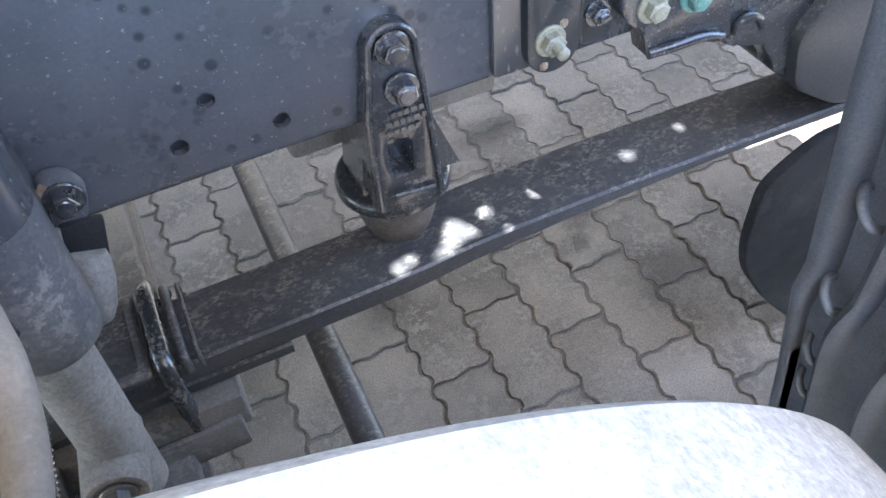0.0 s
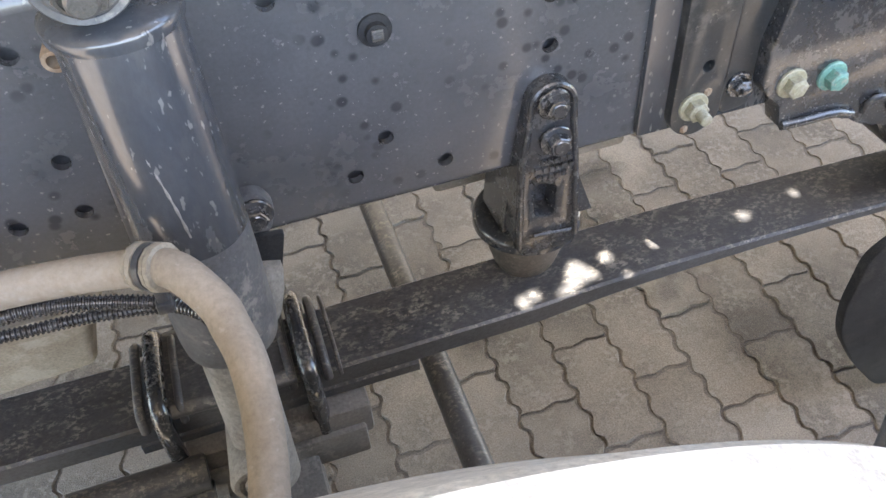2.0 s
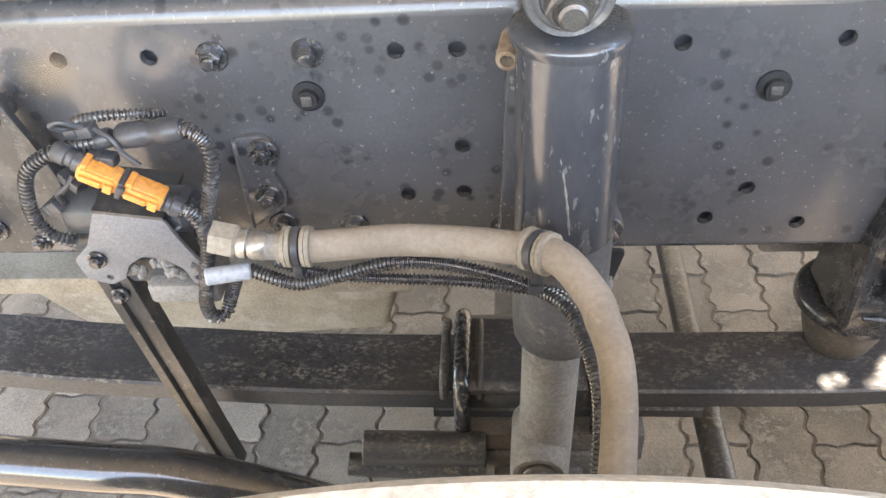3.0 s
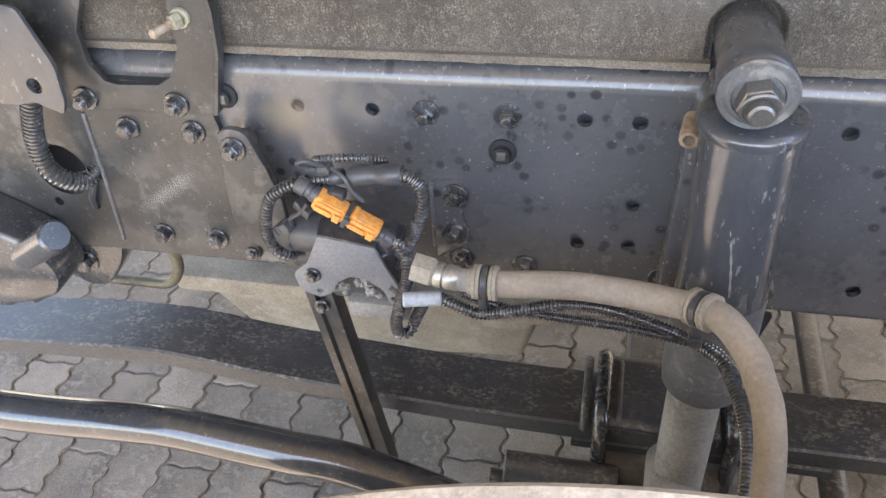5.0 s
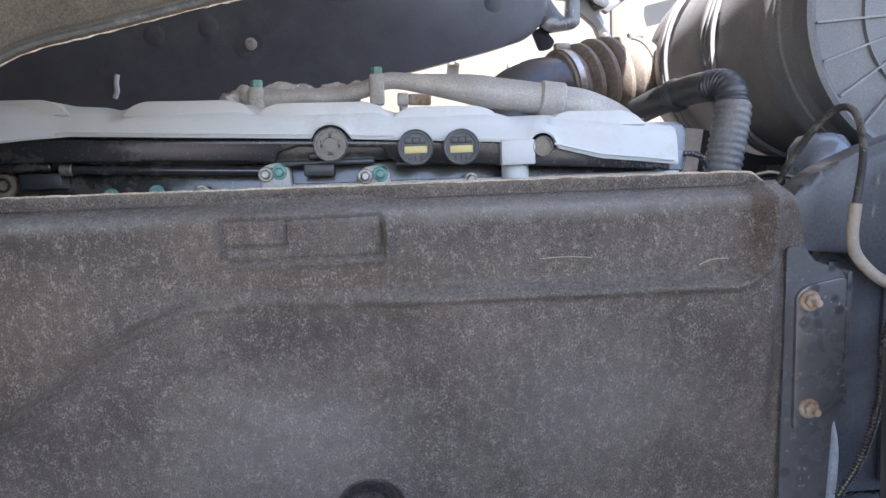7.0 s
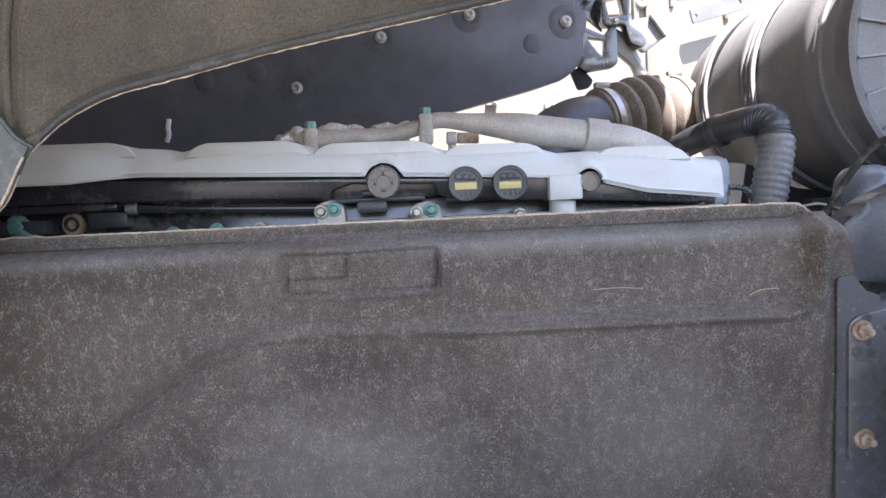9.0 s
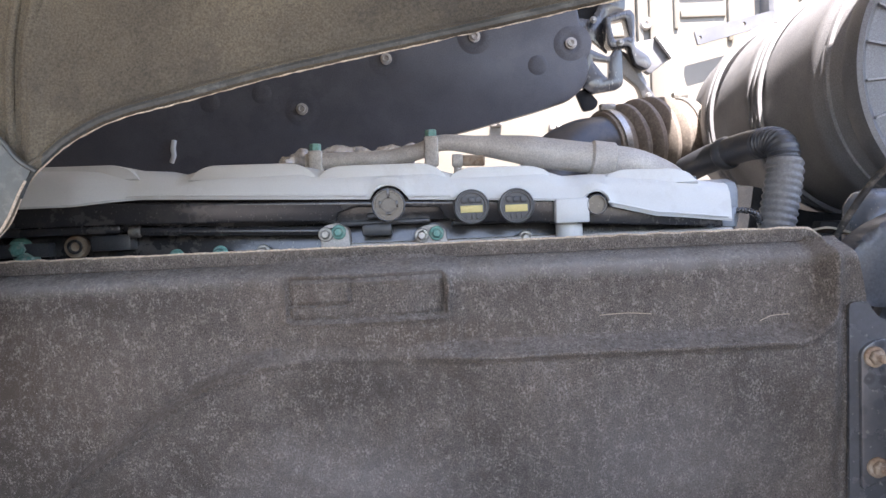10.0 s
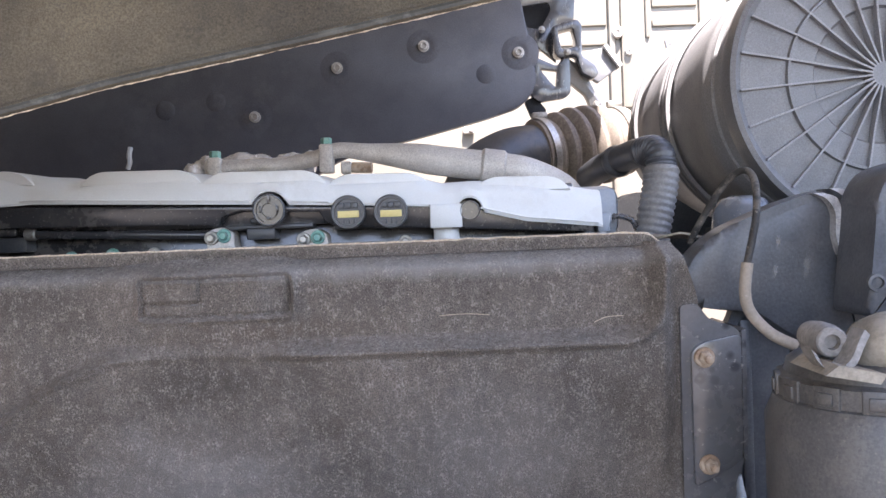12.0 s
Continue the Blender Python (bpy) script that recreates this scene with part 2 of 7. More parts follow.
BELLOWS = mat("dusty_brown_rubber", (0.27, 0.235, 0.2), (0.18, 0.157, 0.135), rough=0.7, bump=0.08, dust=(0.4, 0.36, 0.31), dust_amount=0.4, dust_scale=60)
WORN = mat("worn_steel", (0.3, 0.3, 0.3), (0.19, 0.19, 0.19), rough=0.34, metal=0.8, bump=0.15, fine=500, dust=DUST, dust_amount=0.4, dust_scale=120)
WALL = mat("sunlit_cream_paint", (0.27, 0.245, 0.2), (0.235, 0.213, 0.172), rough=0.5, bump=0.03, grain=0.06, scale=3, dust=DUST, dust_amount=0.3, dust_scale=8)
DUSTY_LOOM = mat("dusty_corrugated_rubber", (0.19, 0.188, 0.188), (0.145, 0.144, 0.145), rough=0.36, bump=0.05, dust=PALE, dust_amount=0.15, dust_scale=60, speck=0.1)
TANK = mat("grey_tank_plastic", (0.15, 0.153, 0.16), (0.115, 0.118, 0.124), rough=0.48, bump=0.06, fine=500, dust=PALE, dust_amount=0.12, dust_scale=20, speck=0.12)
LINER = mat("ribbed_liner_plastic", (0.2, 0.203, 0.21), (0.15, 0.153, 0.16), rough=0.38, bump=0.05, fine=500, dust=PALE, dust_amount=0.15, dust_scale=30, speck=0.12, rough_var=0.1)
FLAP = mat("scuffed_black_film", (0.05, 0.057, 0.056), (0.032, 0.037, 0.037), rough=0.36, bump=0.06, scale=14, fine=300, dust=(0.3, 0.31, 0.28), dust_amount=0.3, dust_scale=45, speck=0.1, coat=0.3)
TUNNEL = mat("tunnel_plastic", (0.095, 0.097, 0.114), (0.076, 0.078, 0.093), rough=0.46, bump=0.06, fine=400, dust=(0.3, 0.29, 0.28), dust_amount=0.08, dust_scale=20, rough_var=0.1, speck=0.06)
RESERVOIR = mat("reservoir_plastic", (0.085, 0.083, 0.082), (0.065, 0.064, 0.063), rough=0.42, bump=0.06, fine=400, dust=DUST, dust_amount=0.1, dust_scale=25, speck=0.2)
SCUFFED = mat("scuffed_casting_paint", (0.42, 0.43, 0.45), (0.12, 0.125, 0.135), rough=0.5, bump=0.2, scale=60, fine=300, dust=(0.6, 0.6, 0.6), dust_amount=0.6, dust_scale=120)
CASTING = mat("black_casting_paint", (0.085, 0.091, 0.103), (0.06, 0.065, 0.074), rough=0.34, bump=0.12, scale=22, fine=300, dust=(0.3, 0.3, 0.3), dust_amount=0.2, dust_scale=26, speck=0.12, rough_var=0.14)
DOME = mat("blue_grey_dome_paint", (0.13, 0.15, 0.18), (0.1, 0.115, 0.14), rough=0.25, bump=0.04, grain=0.08, dust=PALE, dust_amount=0.25, coat=0.5)
END_CAP = mat("blue_grey_plastic", (0.3, 0.33, 0.37), (0.25, 0.275, 0.31), rough=0.4, bump=0.05, grain=0.08, dust=PALE, dust_amount=0.15)
# haze is put into this paint: paler tone, mottled by the dust patches
HAZED = mat("hazed_casting_paint", (0.11, 0.116, 0.126), (0.075, 0.08, 0.088), rough=0.4, bump=0.15, scale=22, fine=300, dust=(0.3, 0.3, 0.29), dust_amount=0.35, dust_scale=26, speck=0.12, rough_var=0.14)
BRASS = mat("dull_olive_pipe", (0.16, 0.145, 0.1), (0.1, 0.09, 0.065), rough=0.45, metal=0.3, bump=0.08, dust=DUST, dust_amount=0.3, dust_scale=70)
BUFFER = mat("brown_rubber_buffer", (0.13, 0.11, 0.09), (0.085, 0.072, 0.06), rough=0.75, bump=0.1, dust=DUST, dust_amount=0.3, dust_scale=60)
FELT_HEM = mat("dusty_felt_hem", (0.23, 0.2, 0.165), (0.15, 0.13, 0.108), rough=0.95, bump=0.9, grain=0.45, fine=600)
FILTER = mat("filter_plastic", (0.3, 0.305, 0.315), (0.25, 0.255, 0.265), rough=0.62, spec=0.35, bump=0.06, fine=500, dust=PALE, dust_amount=0.14, dust_scale=14, up_dust=0.15, speck=0.1)
IVORY = mat("dusty_ivory_plastic", (0.34, 0.305, 0.245), (0.23, 0.206, 0.165), rough=0.6, bump=0.1, dust=DUST, dust_amount=0.5)



def stain_mat(name, colour, amount, rough=0.9, size=2.5, seed=0.0):
    """A ragged patch of dirt or painted glow that thins out toward its rim."""
    m = bpy.data.materials.new(name)
    m.use_nodes = True
    n, l = m.node_tree.nodes, m.node_tree.links
    b = n["Principled BSDF"]
    b.inputs["Base Color"].default_value = (*colour, 1)
    b.inputs["Roughness"].default_value = rough
    tc, length = n.new("ShaderNodeTexCoord"), n.new("ShaderNodeVectorMath")
    length.operation = "LENGTH"
    flat = n.new("ShaderNodeVectorMath")
    flat.operation = "MULTIPLY"
    flat.inputs[1].default_value = (1, 0, 1)
    l.new(tc.outputs["Object"], flat.inputs[0])
    l.new(flat.outputs[0], length.inputs[0])
    shift = n.new("ShaderNodeVectorMath")
    shift.inputs[1].default_value = (seed, seed * 0.7, seed * 1.3)
    l.new(flat.outputs[0], shift.inputs[0])
    total = length.outputs["Value"]
    for scale, weight in ((size, 0.9), (size * 9, 0.5)):
        t = n.new("ShaderNodeTexNoise")
        t.inputs["Scale"].default_value, t.inputs["Detail"].default_value = scale, 5.0
        l.new(shift.outputs[0], t.inputs["Vector"])
        add = n.new("ShaderNodeMath")
        add.operation = "MULTIPLY_ADD"
        l.new(t.outputs["Fac"], add.inputs[0])
        add.inputs[1].default_value = weight
        l.new(total, add.inputs[2])
        total = add.outputs[0]
    r = n.new("ShaderNodeMapRange")
    r.interpolation_type = "SMOOTHSTEP"
    for key, value in (("From Min", 0.75), ("From Max", 1.6), ("To Min", amount), ("To Max", 0.0)):
        r.inputs[key].default_value = value
    l.new(total, r.inputs["Value"])
    l.new(r.outputs["Result"], b.inputs["Alpha"])
    return m


STREAK = stain_mat("pale_dust_streak", (0.42, 0.41, 0.39), 0.3, size=1.6)
# warm reflected light on the rail is painted as this tan patch
WARM_GLOW = stain_mat("brown_glow_patch", (0.4, 0.31, 0.21), 0.42, rough=0.5, size=0.8, seed=3.0)
OIL = stain_mat("dark_oil_stain", (0.06, 0.05, 0.042), 0.38, rough=0.7, size=1.8, seed=5.0)


# ---- building helpers ----
def thing(name, at, label, category, group="", kind=""):
    ob = new(name)
    ob.empty_display_size = 0.02
    ob.location = at
    return tagged(ob, label, category, group, kind)


def mesh_of(name, bm, material, smooth=40.0):
    me = bpy.data.meshes.new(name)
    bmesh.ops.recalc_face_normals(bm, faces=bm.faces)
    bm.to_mesh(me)
    bm.free()
    me.materials.append(material)
    if smooth:
        for p in me.polygons:
            p.use_smooth = True
        me.set_sharp_from_angle(angle=radians(smooth))
    return me


def part(name, bm, material, parent=None, label="", smooth=40.0):
    """Links a bmesh, given in world coordinates, as one mesh under a thing or part."""
    ob = new(name, mesh_of(name, bm, material, smooth))
    if parent:
        ob.parent = parent
        ob.matrix_parent_inverse = Matrix.Identity(4) if parent.parent else parent.matrix_basis.inverted()
    return tagged(ob, label)


def box(bm, x0, x1, y0, y1, z0, z1, bevel=0.0, m=None):
    made = bmesh.ops.create_cube(bm, size=1.0)["verts"]
    bmesh.ops.transform(bm, verts=made, matrix=Matrix.LocRotScale(((x0 + x1) / 2, (y0 + y1) / 2, (z0 + z1) / 2), None, (abs(x1 - x0), abs(y1 - y0), abs(z1 - z0))))
    if bevel:
        edges = list({e for v in made for e in v.link_edges})
        made = bmesh.ops.bevel(bm, geom=edges, offset=bevel, segments=2, affect="EDGES", profile=0.5)["verts"]
    if m:
        bmesh.ops.transform(bm, verts=list({v for v in made}), matrix=m)
    return bm


def axis_matrix(p0, p1):
    d = Vector(p1) - Vector(p0)
    return Matrix.Translation(p0) @ d.to_track_quat("Z", "Y").to_matrix().to_4x4(), d.length


def lathe(bm, p0, p1, profile, seg=32, squash=None):
    """Turns a profile of (radius, share of the way from p0 to p1) about the line p0 p1."""
    m, length = axis_matrix(p0, p1)
    rings = []
    for r, h in profile:
        if r <= 1e-6:
            rings.append([bm.verts.new(m @ Vector((0, 0, h * length)))])
        else:
            rings.append([bm.verts.new(m @ Vector((r * math.cos(2 * math.pi * k / seg), r * math.sin(2 * math.pi * k / seg), h * length))) for k in range(seg)])
    for a, b in zip(rings, rings[1:]):
        for k in range(seg):
            j = (k + 1) % seg
            if len(a) == 1 and len(b) == 1:
                continue
            if len(a) == 1:
                bm.faces.new((a[0], b[k], b[j]))
            elif len(b) == 1:
                bm.faces.new((a[k], a[j], b[0]))
            else:
                bm.faces.new((a[k], a[j], b[j], b[k]))
    return bm


def rod(bm, p0, p1, r, seg=24, edge=0.0015):
    length = (Vector(p1) - Vector(p0)).length
    e = min(edge, r * 0.4) / length
    return lathe(bm, p0, p1, [(0, 0), (r - e * length, 0), (r, e), (r, 1 - e), (r - e * length, 1), (0, 1)], seg)


def spline(points, steps=12):
    """Catmull-Rom through the points."""
    p = [Vector(q) for q in points]
    p = [2 * p[0] - p[1]] + p + [2 * p[-1] - p[-2]]
    out = []
    for a, b, c, d in zip(p, p[1:], p[2:], p[3:]):
        for k in range(steps):
            t = k / steps
            out.append(0.5 * ((2 * b) + (c - a) * t + (2 * a - 5 * b + 4 * c - d) * t * t + (3 * b - a - 3 * c + d) * t ** 3))
    return out + [p[-2]]


def even(points, step):
    """The same line in even steps."""
    out, left = [points[0]], 0.0
    for a, b in zip(points, points[1:]):
        d = (b - a).length
        at = step - left
        while at <= d:
            out.append(a.lerp(b, at / d))
            at += step
        left = (left + d) % step
    return out


def tube(bm, points, radius, seg=14, caps=True):
    """A tube along the points; radius is a number or a function of the ring's number."""
    up, rings = Vector((0.12, 0.31, 0.94)), []
    for k, p in enumerate(points):
        t = (points[min(k + 1, len(points) - 1)] - points[max(k - 1, 0)]).normalized()
        side = t.cross(up)
        side = side.normalized() if side.length > 1e-4 else Vector((1, 0, 0))
        up = side.cross(t).normalized()
        r = radius(k) if callable(radius) else radius
        rings.append([bm.verts.new(p + r * (math.cos(2 * math.pi * j / seg) * side + math.sin(2 * math.pi * j / seg) * up)) for j in range(seg)])
    for a, b in zip(rings, rings[1:]):
        for j in range(seg):
            bm.faces.new((a[j], a[(j + 1) % seg], b[(j + 1) % seg], b[j]))
    if caps:
        bm.faces.new(rings[0][::-1]), bm.faces.new(rings[-1])
    return bm


def loom(bm, points, r=0.006, pitch=0.0036, depth=0.0014, seg=12):
    """Corrugated conduit: square ridges every pitch."""
    line = even(spline(points, 16), pitch / 4)
    return tube(bm, line, lambda k: r - (depth if k % 4 in (0, 3) else 0.0), seg)


def arc(cx, cz, r, a0, a1, n=8):
    return [(cx + r * math.cos(radians(a0 + (a1 - a0) * k / n)), cz + r * math.sin(radians(a0 + (a1 - a0) * k / n))) for k in range(n + 1)]


def round_poly(points, r, n=4):
    """Rounds the corners of a polygon."""
    out, count = [], len(points)
    for k in range(count):
        p, a, b = (Vector(points[j % count]) for j in (k, k - 1, k + 1))
        da, db = (a - p), (b - p)
        ra = min(r, da.length * 0.45, db.length * 0.45)
        s, e = p + da.normalized() * ra, p + db.normalized() * ra
        for j in range(n + 1):
            t = j / n
            out.append(tuple((1 - t) ** 2 * s + 2 * t * (1 - t) * p + t * t * e))
    return out


def plate(bm, outline, y0, y1, holes=(), bevel=0.0, m=None):
    """A plate whose outline is given in x and z, from y0 (outer) to y1, with real holes of (x, z, radius) or outlines."""
    loops = [list(outline)] + [[(x + r * math.cos(2 * math.pi * k / 16), z + r * math.sin(2 * math.pi * k / 16)) for k in range(16)] for x, z, r in (h for h in holes if len(h) == 3)] + [list(h) for h in holes if len(h) > 3]
    made = []
    if len(loops) == 1:
        f = bm.faces.new([bm.verts.new((x, y0, z)) for x, z in outline])
        faces = [f]
    else:
        edges = []
        for loop in loops:
            vs = [bm.verts.new((x, y0, z)) for x, z in loop]
            edges += [bm.edges.new((a, b)) for a, b in zip(vs, vs[1:] + vs[:1])]
        faces = [g for g in bmesh.ops.triangle_fill(bm, use_beauty=True, use_dissolve=False, edges=edges)["geom"] if isinstance(g, bmesh.types.BMFace)]
    rim = [e for f in faces for e in f.edges if sum(g in faces for g in e.link_faces) == 1]
    out = bmesh.ops.extrude_face_region(bm, geom=faces, use_keep_orig=True)["geom"]
    vs = [g for g in out if isinstance(g, bmesh.types.BMVert)]
    for v in vs:
        v.co.y = y1
    if bevel:
        bmesh.ops.bevel(bm, geom=rim, offset=bevel, segments=2, affect="EDGES", profile=0.5)
    if m:
        bmesh.ops.transform(bm, verts=bm.verts, matrix=m)
    return bm


def hexagon(bm, p0, p1, r, turn=0.3, edge=0.0012):
    m, length = axis_matrix(p0, p1)
    e = min(edge, length * 0.3)
    rings = [[bm.verts.new(m @ Vector((q * math.cos(math.pi * k / 3 + turn), q * math.sin(math.pi * k / 3 + turn), h))) for k in range(6)]
             for q, h in ((r, 0), (r, length - e), (r - e, length))]
    for a, b in zip(rings, rings[1:]):
        for k in range(6):
            bm.faces.new((a[k], a[(k + 1) % 6], b[(k + 1) % 6], b[k]))
    bm.faces.new(rings[-1])
    return bm


def bolt_mesh(r=0.0098, head=0.0085, washer=0.0142, stud=0.0, turn=0.3):
    """A hex bolt on a washer that stands up along -y from the origin; with a stud: a nut with thread showing."""
    bm = bmesh.new()
    lathe(bm, (0, 0, 0), (0, -0.0035, 0), [(washer, 0), (washer, 0.7), (washer - 0.001, 1), (0, 1)], 20)
    hexagon(bm, (0, -0.0035, 0), (0, -0.0035 - head, 0), r, turn)
    lathe(bm, (0, -0.0035 - head, 0), (0, -0.0045 - head, 0), [(r * 0.72, 0), (r * 0.62, 1), (0, 1)], 16)
    if stud:
        rings = [(r * (0.56 if k % 2 else 0.5), k / 12) for k in range(12)] + [(r * 0.4, 1), (0, 1)]
        lathe(bm, (0, -0.0035 - head, 0), (0, -0.0035 - head - stud, 0), rings, 14)
    return bm



def stain(parent, name, x, y, z, sx, sz, turn, material, lying=False, label=""):
    """A thin patch of dirt or painted glow on a flat face."""
    me = bpy.data.meshes.new(name)
    me.from_pydata([(-1.6, 0, -1.6), (1.6, 0, -1.6), (1.6, 0, 1.6), (-1.6, 0, 1.6)], [], [(0, 1, 2, 3)])
    me.materials.append(material)
    ob = new(name, me)
    ob.parent = parent
    ob.matrix_parent_inverse = Matrix.Identity(4) if parent.parent else parent.matrix_basis.inverted()
    ob.matrix_basis = pose(x, y, z, -90 if lying else 0, 0 if lying else turn, turn if lying else 0) @ Matrix.Diagonal((sx, 1, sz, 1))
    return tagged(ob, label)


MESHES = {}


def smooth_step(a, b, v):
    t = min(1.0, max(0.0, (v - a) / (b - a)))
    return t * t * (3 - 2 * t)


def bolt(parent, x, y, z, kind="plain", material=None, name="bolt", turn=0.0, label=""):
    """One bolt, a part of its parent, facing -y."""
    material = material or DARK_BOLT
    key = (kind, material.name)
    if key not in MESHES:
        bm = {"plain": lambda: bolt_mesh(), "nut": lambda: bolt_mesh(stud=0.006), "long": lambda: bolt_mesh(0.009, 0.008, 0.013, 0.016),
              "big": lambda: bolt_mesh(0.0115, 0.011, 0.0165), "bignut": lambda: bolt_mesh(0.0115, 0.01, 0.016, 0.014), "small": lambda: bolt_mesh(0.006, 0.005, 0.0085), "rusty": lambda: bolt_mesh(0.0068, 0.006, 0.0098, 0.009)}[kind]()
        MESHES[key] = mesh_of(name, bm, material)
    ob = new(name, MESHES[key])
    ob.parent = parent
    ob.matrix_parent_inverse = Matrix.Identity(4) if parent.parent else parent.matrix_basis.inverted()
    ob.matrix_basis = pose(x, y, z, 0, turn, 0)
    return tagged(ob, label)


# ---- ground ----
bm = bmesh.new()
for x0, x1, y0, y1 in ((-400, 400, -400, 400),):
    bm.faces.new([bm.verts.new(v) for v in ((x0, y0, -0.0035), (x1, y0, -0.0035), (x1, y1, -0.0035), (x0, y1, -0.0035))])
ground = tagged(part("ground", bm, SAND), "brown sandy bed under the paving stones", "ground", kind="structure")

# ---- chassis rail ----
RAIL_LOW, RAIL_TOP = 0.645, 0.925
rail = thing("chassis_rail", (0, 0, RAIL_LOW), "black painted steel chassis rail with bolts, holes and water spots", "chassis rail")
HOLES = [(0, 0.875), (0.081, 0.875), (0.295, 0.875), (0.347, 0.875), (0.533, 0.875), (0.664, 0.875), (0.716, 0.876), (0.347, 0.724), (0.293, 0.722),
         (0.348, 0.777), (0.612, 0.723), (0.579, 0.687), (0.667, 0.68), (0.77, 0.829), (0.771, 0.779), (0.84, 0.876)]
CABLE_HOLE = (-0.312, 0.776, 0.034)
bm = bmesh.new()
plate(bm, [(-1.6, RAIL_LOW + 0.01), (3.2, RAIL_LOW + 0.01), (3.2, RAIL_TOP - 0.02), (-1.6, RAIL_TOP - 0.02)], 0.0, 0.008, [(x, z, 0.0078) for x, z in HOLES] + [CABLE_HOLE])
part("web", bm, CHASSIS, rail, smooth=20)
for name, z0, sign, r in (("top_flange", RAIL_TOP, -1, 0.02), ("bottom_flange", RAIL_LOW, 1, 0.01)):
    bm = bmesh.new()
    outer = [(r - r * math.cos(radians(a)), z0 + sign * (r - r * math.sin(radians(a)))) for a in range(0, 91, 15)] + [(0.08, z0)]
    inner = [(0.08, z0 + sign * 0.008), (r, z0 + sign * 0.008), (0.008, z0 + sign * r)]
    ring = outer + inner
    rows = [[bm.verts.new((x, y, z)) for y, z in ring] for x in (-1.6, 3.2)]
    for k in range(len(ring)):
        j = (k + 1) % len(ring)
        bm.faces.new((rows[0][k], rows[0][j], rows[1][j], rows[1][k]))
    bm.faces.new(rows[0]), bm.faces.new(rows[1][::-1])
    part(name, bm, CHASSIS, rail)
# dark sheets added behind the web stand in for shade inside its holes
bm = bmesh.new()
box(bm, -1.6, -0.37, 0.016, 0.02, 0.658, 0.912)
box(bm, -0.25, 3.2, 0.016, 0.02, 0.658, 0.912)
box(bm, -0.4, -0.22, 0.06, 0.064, 0.658, 0.912)
part("inner_web", bm, SPRING, rail, smooth=0)
for x, z, kind in ((0.137, 0.875, "nut"), (0.22, 0.876, "nut"), (0.164, 0.688, "plain"), (0.236, 0.684, "plain"),
                   (0.385, 0.684, "plain")):
    bolt(rail, x, 0.0, z, kind, turn=x * 900)
# pressed-in plugs with a square mark
for x, z in ((0.214, 0.834), (0.614, 0.833), (-0.08, 0.883)):
    bm = bmesh.new()
    lathe(bm, (x, 0.001, z), (x, -0.01, z), [(0.0145, 0), (0.0145, 0.35), (0.0125, 0.45), (0.0095, 0.5), (0.009, 1), (0, 1)], 20)
    plug = part("plug", bm, SHADE_CAST, rail, "black plug with a worn bright centre")
    bm = bmesh.new()
    box(bm, x - 0.005, x + 0.005, -0.0115, -0.0098, z - 0.005, z + 0.005, 0.0006)
    for dz in (-0.0022, 0.0, 0.0022):
        box(bm, x - 0.0038, x + 0.0038, -0.0122, -0.0112, z + dz - 0.0006, z + dz + 0.0006)
    part("square_mark", bm, WORN, plug, "worn bright square mark")

# outer plate at the front, with cable hole
cover_plate = thing("reinforcing_plate", (-0.4, -0.008, RAIL_LOW), "dusty black reinforcing plate bolted on the chassis rail", "plate")
bm = bmesh.new()
plate(bm, round_poly([(-1.5, 0.66), (-0.085, 0.66), (-0.078, 0.75), (-0.1, 0.9), (-1.5, 0.91)], 0.006, 2), -0.009, -0.0005, [(-0.312, 0.776, 0.036), (-0.335, 0.728, 0.006), (-0.284, 0.726, 0.005)])
part("plate", bm, PLATE, cover_plate, smooth=20)
bm = bmesh.new()
line = [Vector((-0.252, -0.0095, 0.857)), Vector((-0.257, -0.0095, 0.77)), Vector((-0.264, -0.0095, 0.676))]
tube(bm, line, 0.0024, 8)
part("ridge", bm, SHOCK_DUST, cover_plate, "bead with worn paint")
for x, z, kind in ((-0.123, 0.841, "plain"), (-0.202, 0.841, "plain"), (-0.203, 0.693, "plain"), (-0.133, 0.692, "plain"), (-0.093, 0.673, "small"), (-0.42, 0.845, "plain"), (-0.46, 0.7, "plain")):
    bolt(cover_plate, x, -0.009, z, kind, turn=x * 777)

stain(cover_plate, "dust_streak", -0.178, -0.0096, 0.757, 0.085, 0.016, -38, STREAK, label="pale diagonal dust streak")
stain(rail, "dust_patch", -0.016, -0.0006, 0.86, 0.044, 0.036, -35, WARM_GLOW, label="warm brown glow painted on the rail")

# forked bracket that carries the noise shield
fork = thing("shield_bracket", (-0.18, -0.012, 0.86), "flat black forked steel bracket bolted to the rail", "bracket")
bm = bmesh.new()
out = [(-0.3, 0.866), (-0.088, 0.868), (-0.069, 0.939), (-0.065, 0.984), (-0.071, 1.053), (-0.073, 1.086), (-0.079, 1.096), (-0.087, 1.0995), (-0.096, 1.096), (-0.101, 1.087), (-0.101, 1.055), (-0.107, 0.98),
       (-0.108, 0.945), (-0.119, 0.922), (-0.127, 0.91), (-0.142, 0.901), (-0.19, 0.899), (-0.204, 0.903), (-0.216, 0.922), (-0.216, 0.958), (-0.2, 0.988), (-0.193, 1.006), (-0.2, 1.013), (-0.245, 1.018), (-0.3, 1.02)]
plate(bm, out, -0.018, -0.01, bevel=0.001)
part("plate", bm, PLATE, fork, smooth=25)
bm = bmesh.new()
ring = [(-0.088, 0.868), (-0.069, 0.939), (-0.065, 0.984), (-0.071, 1.053)]
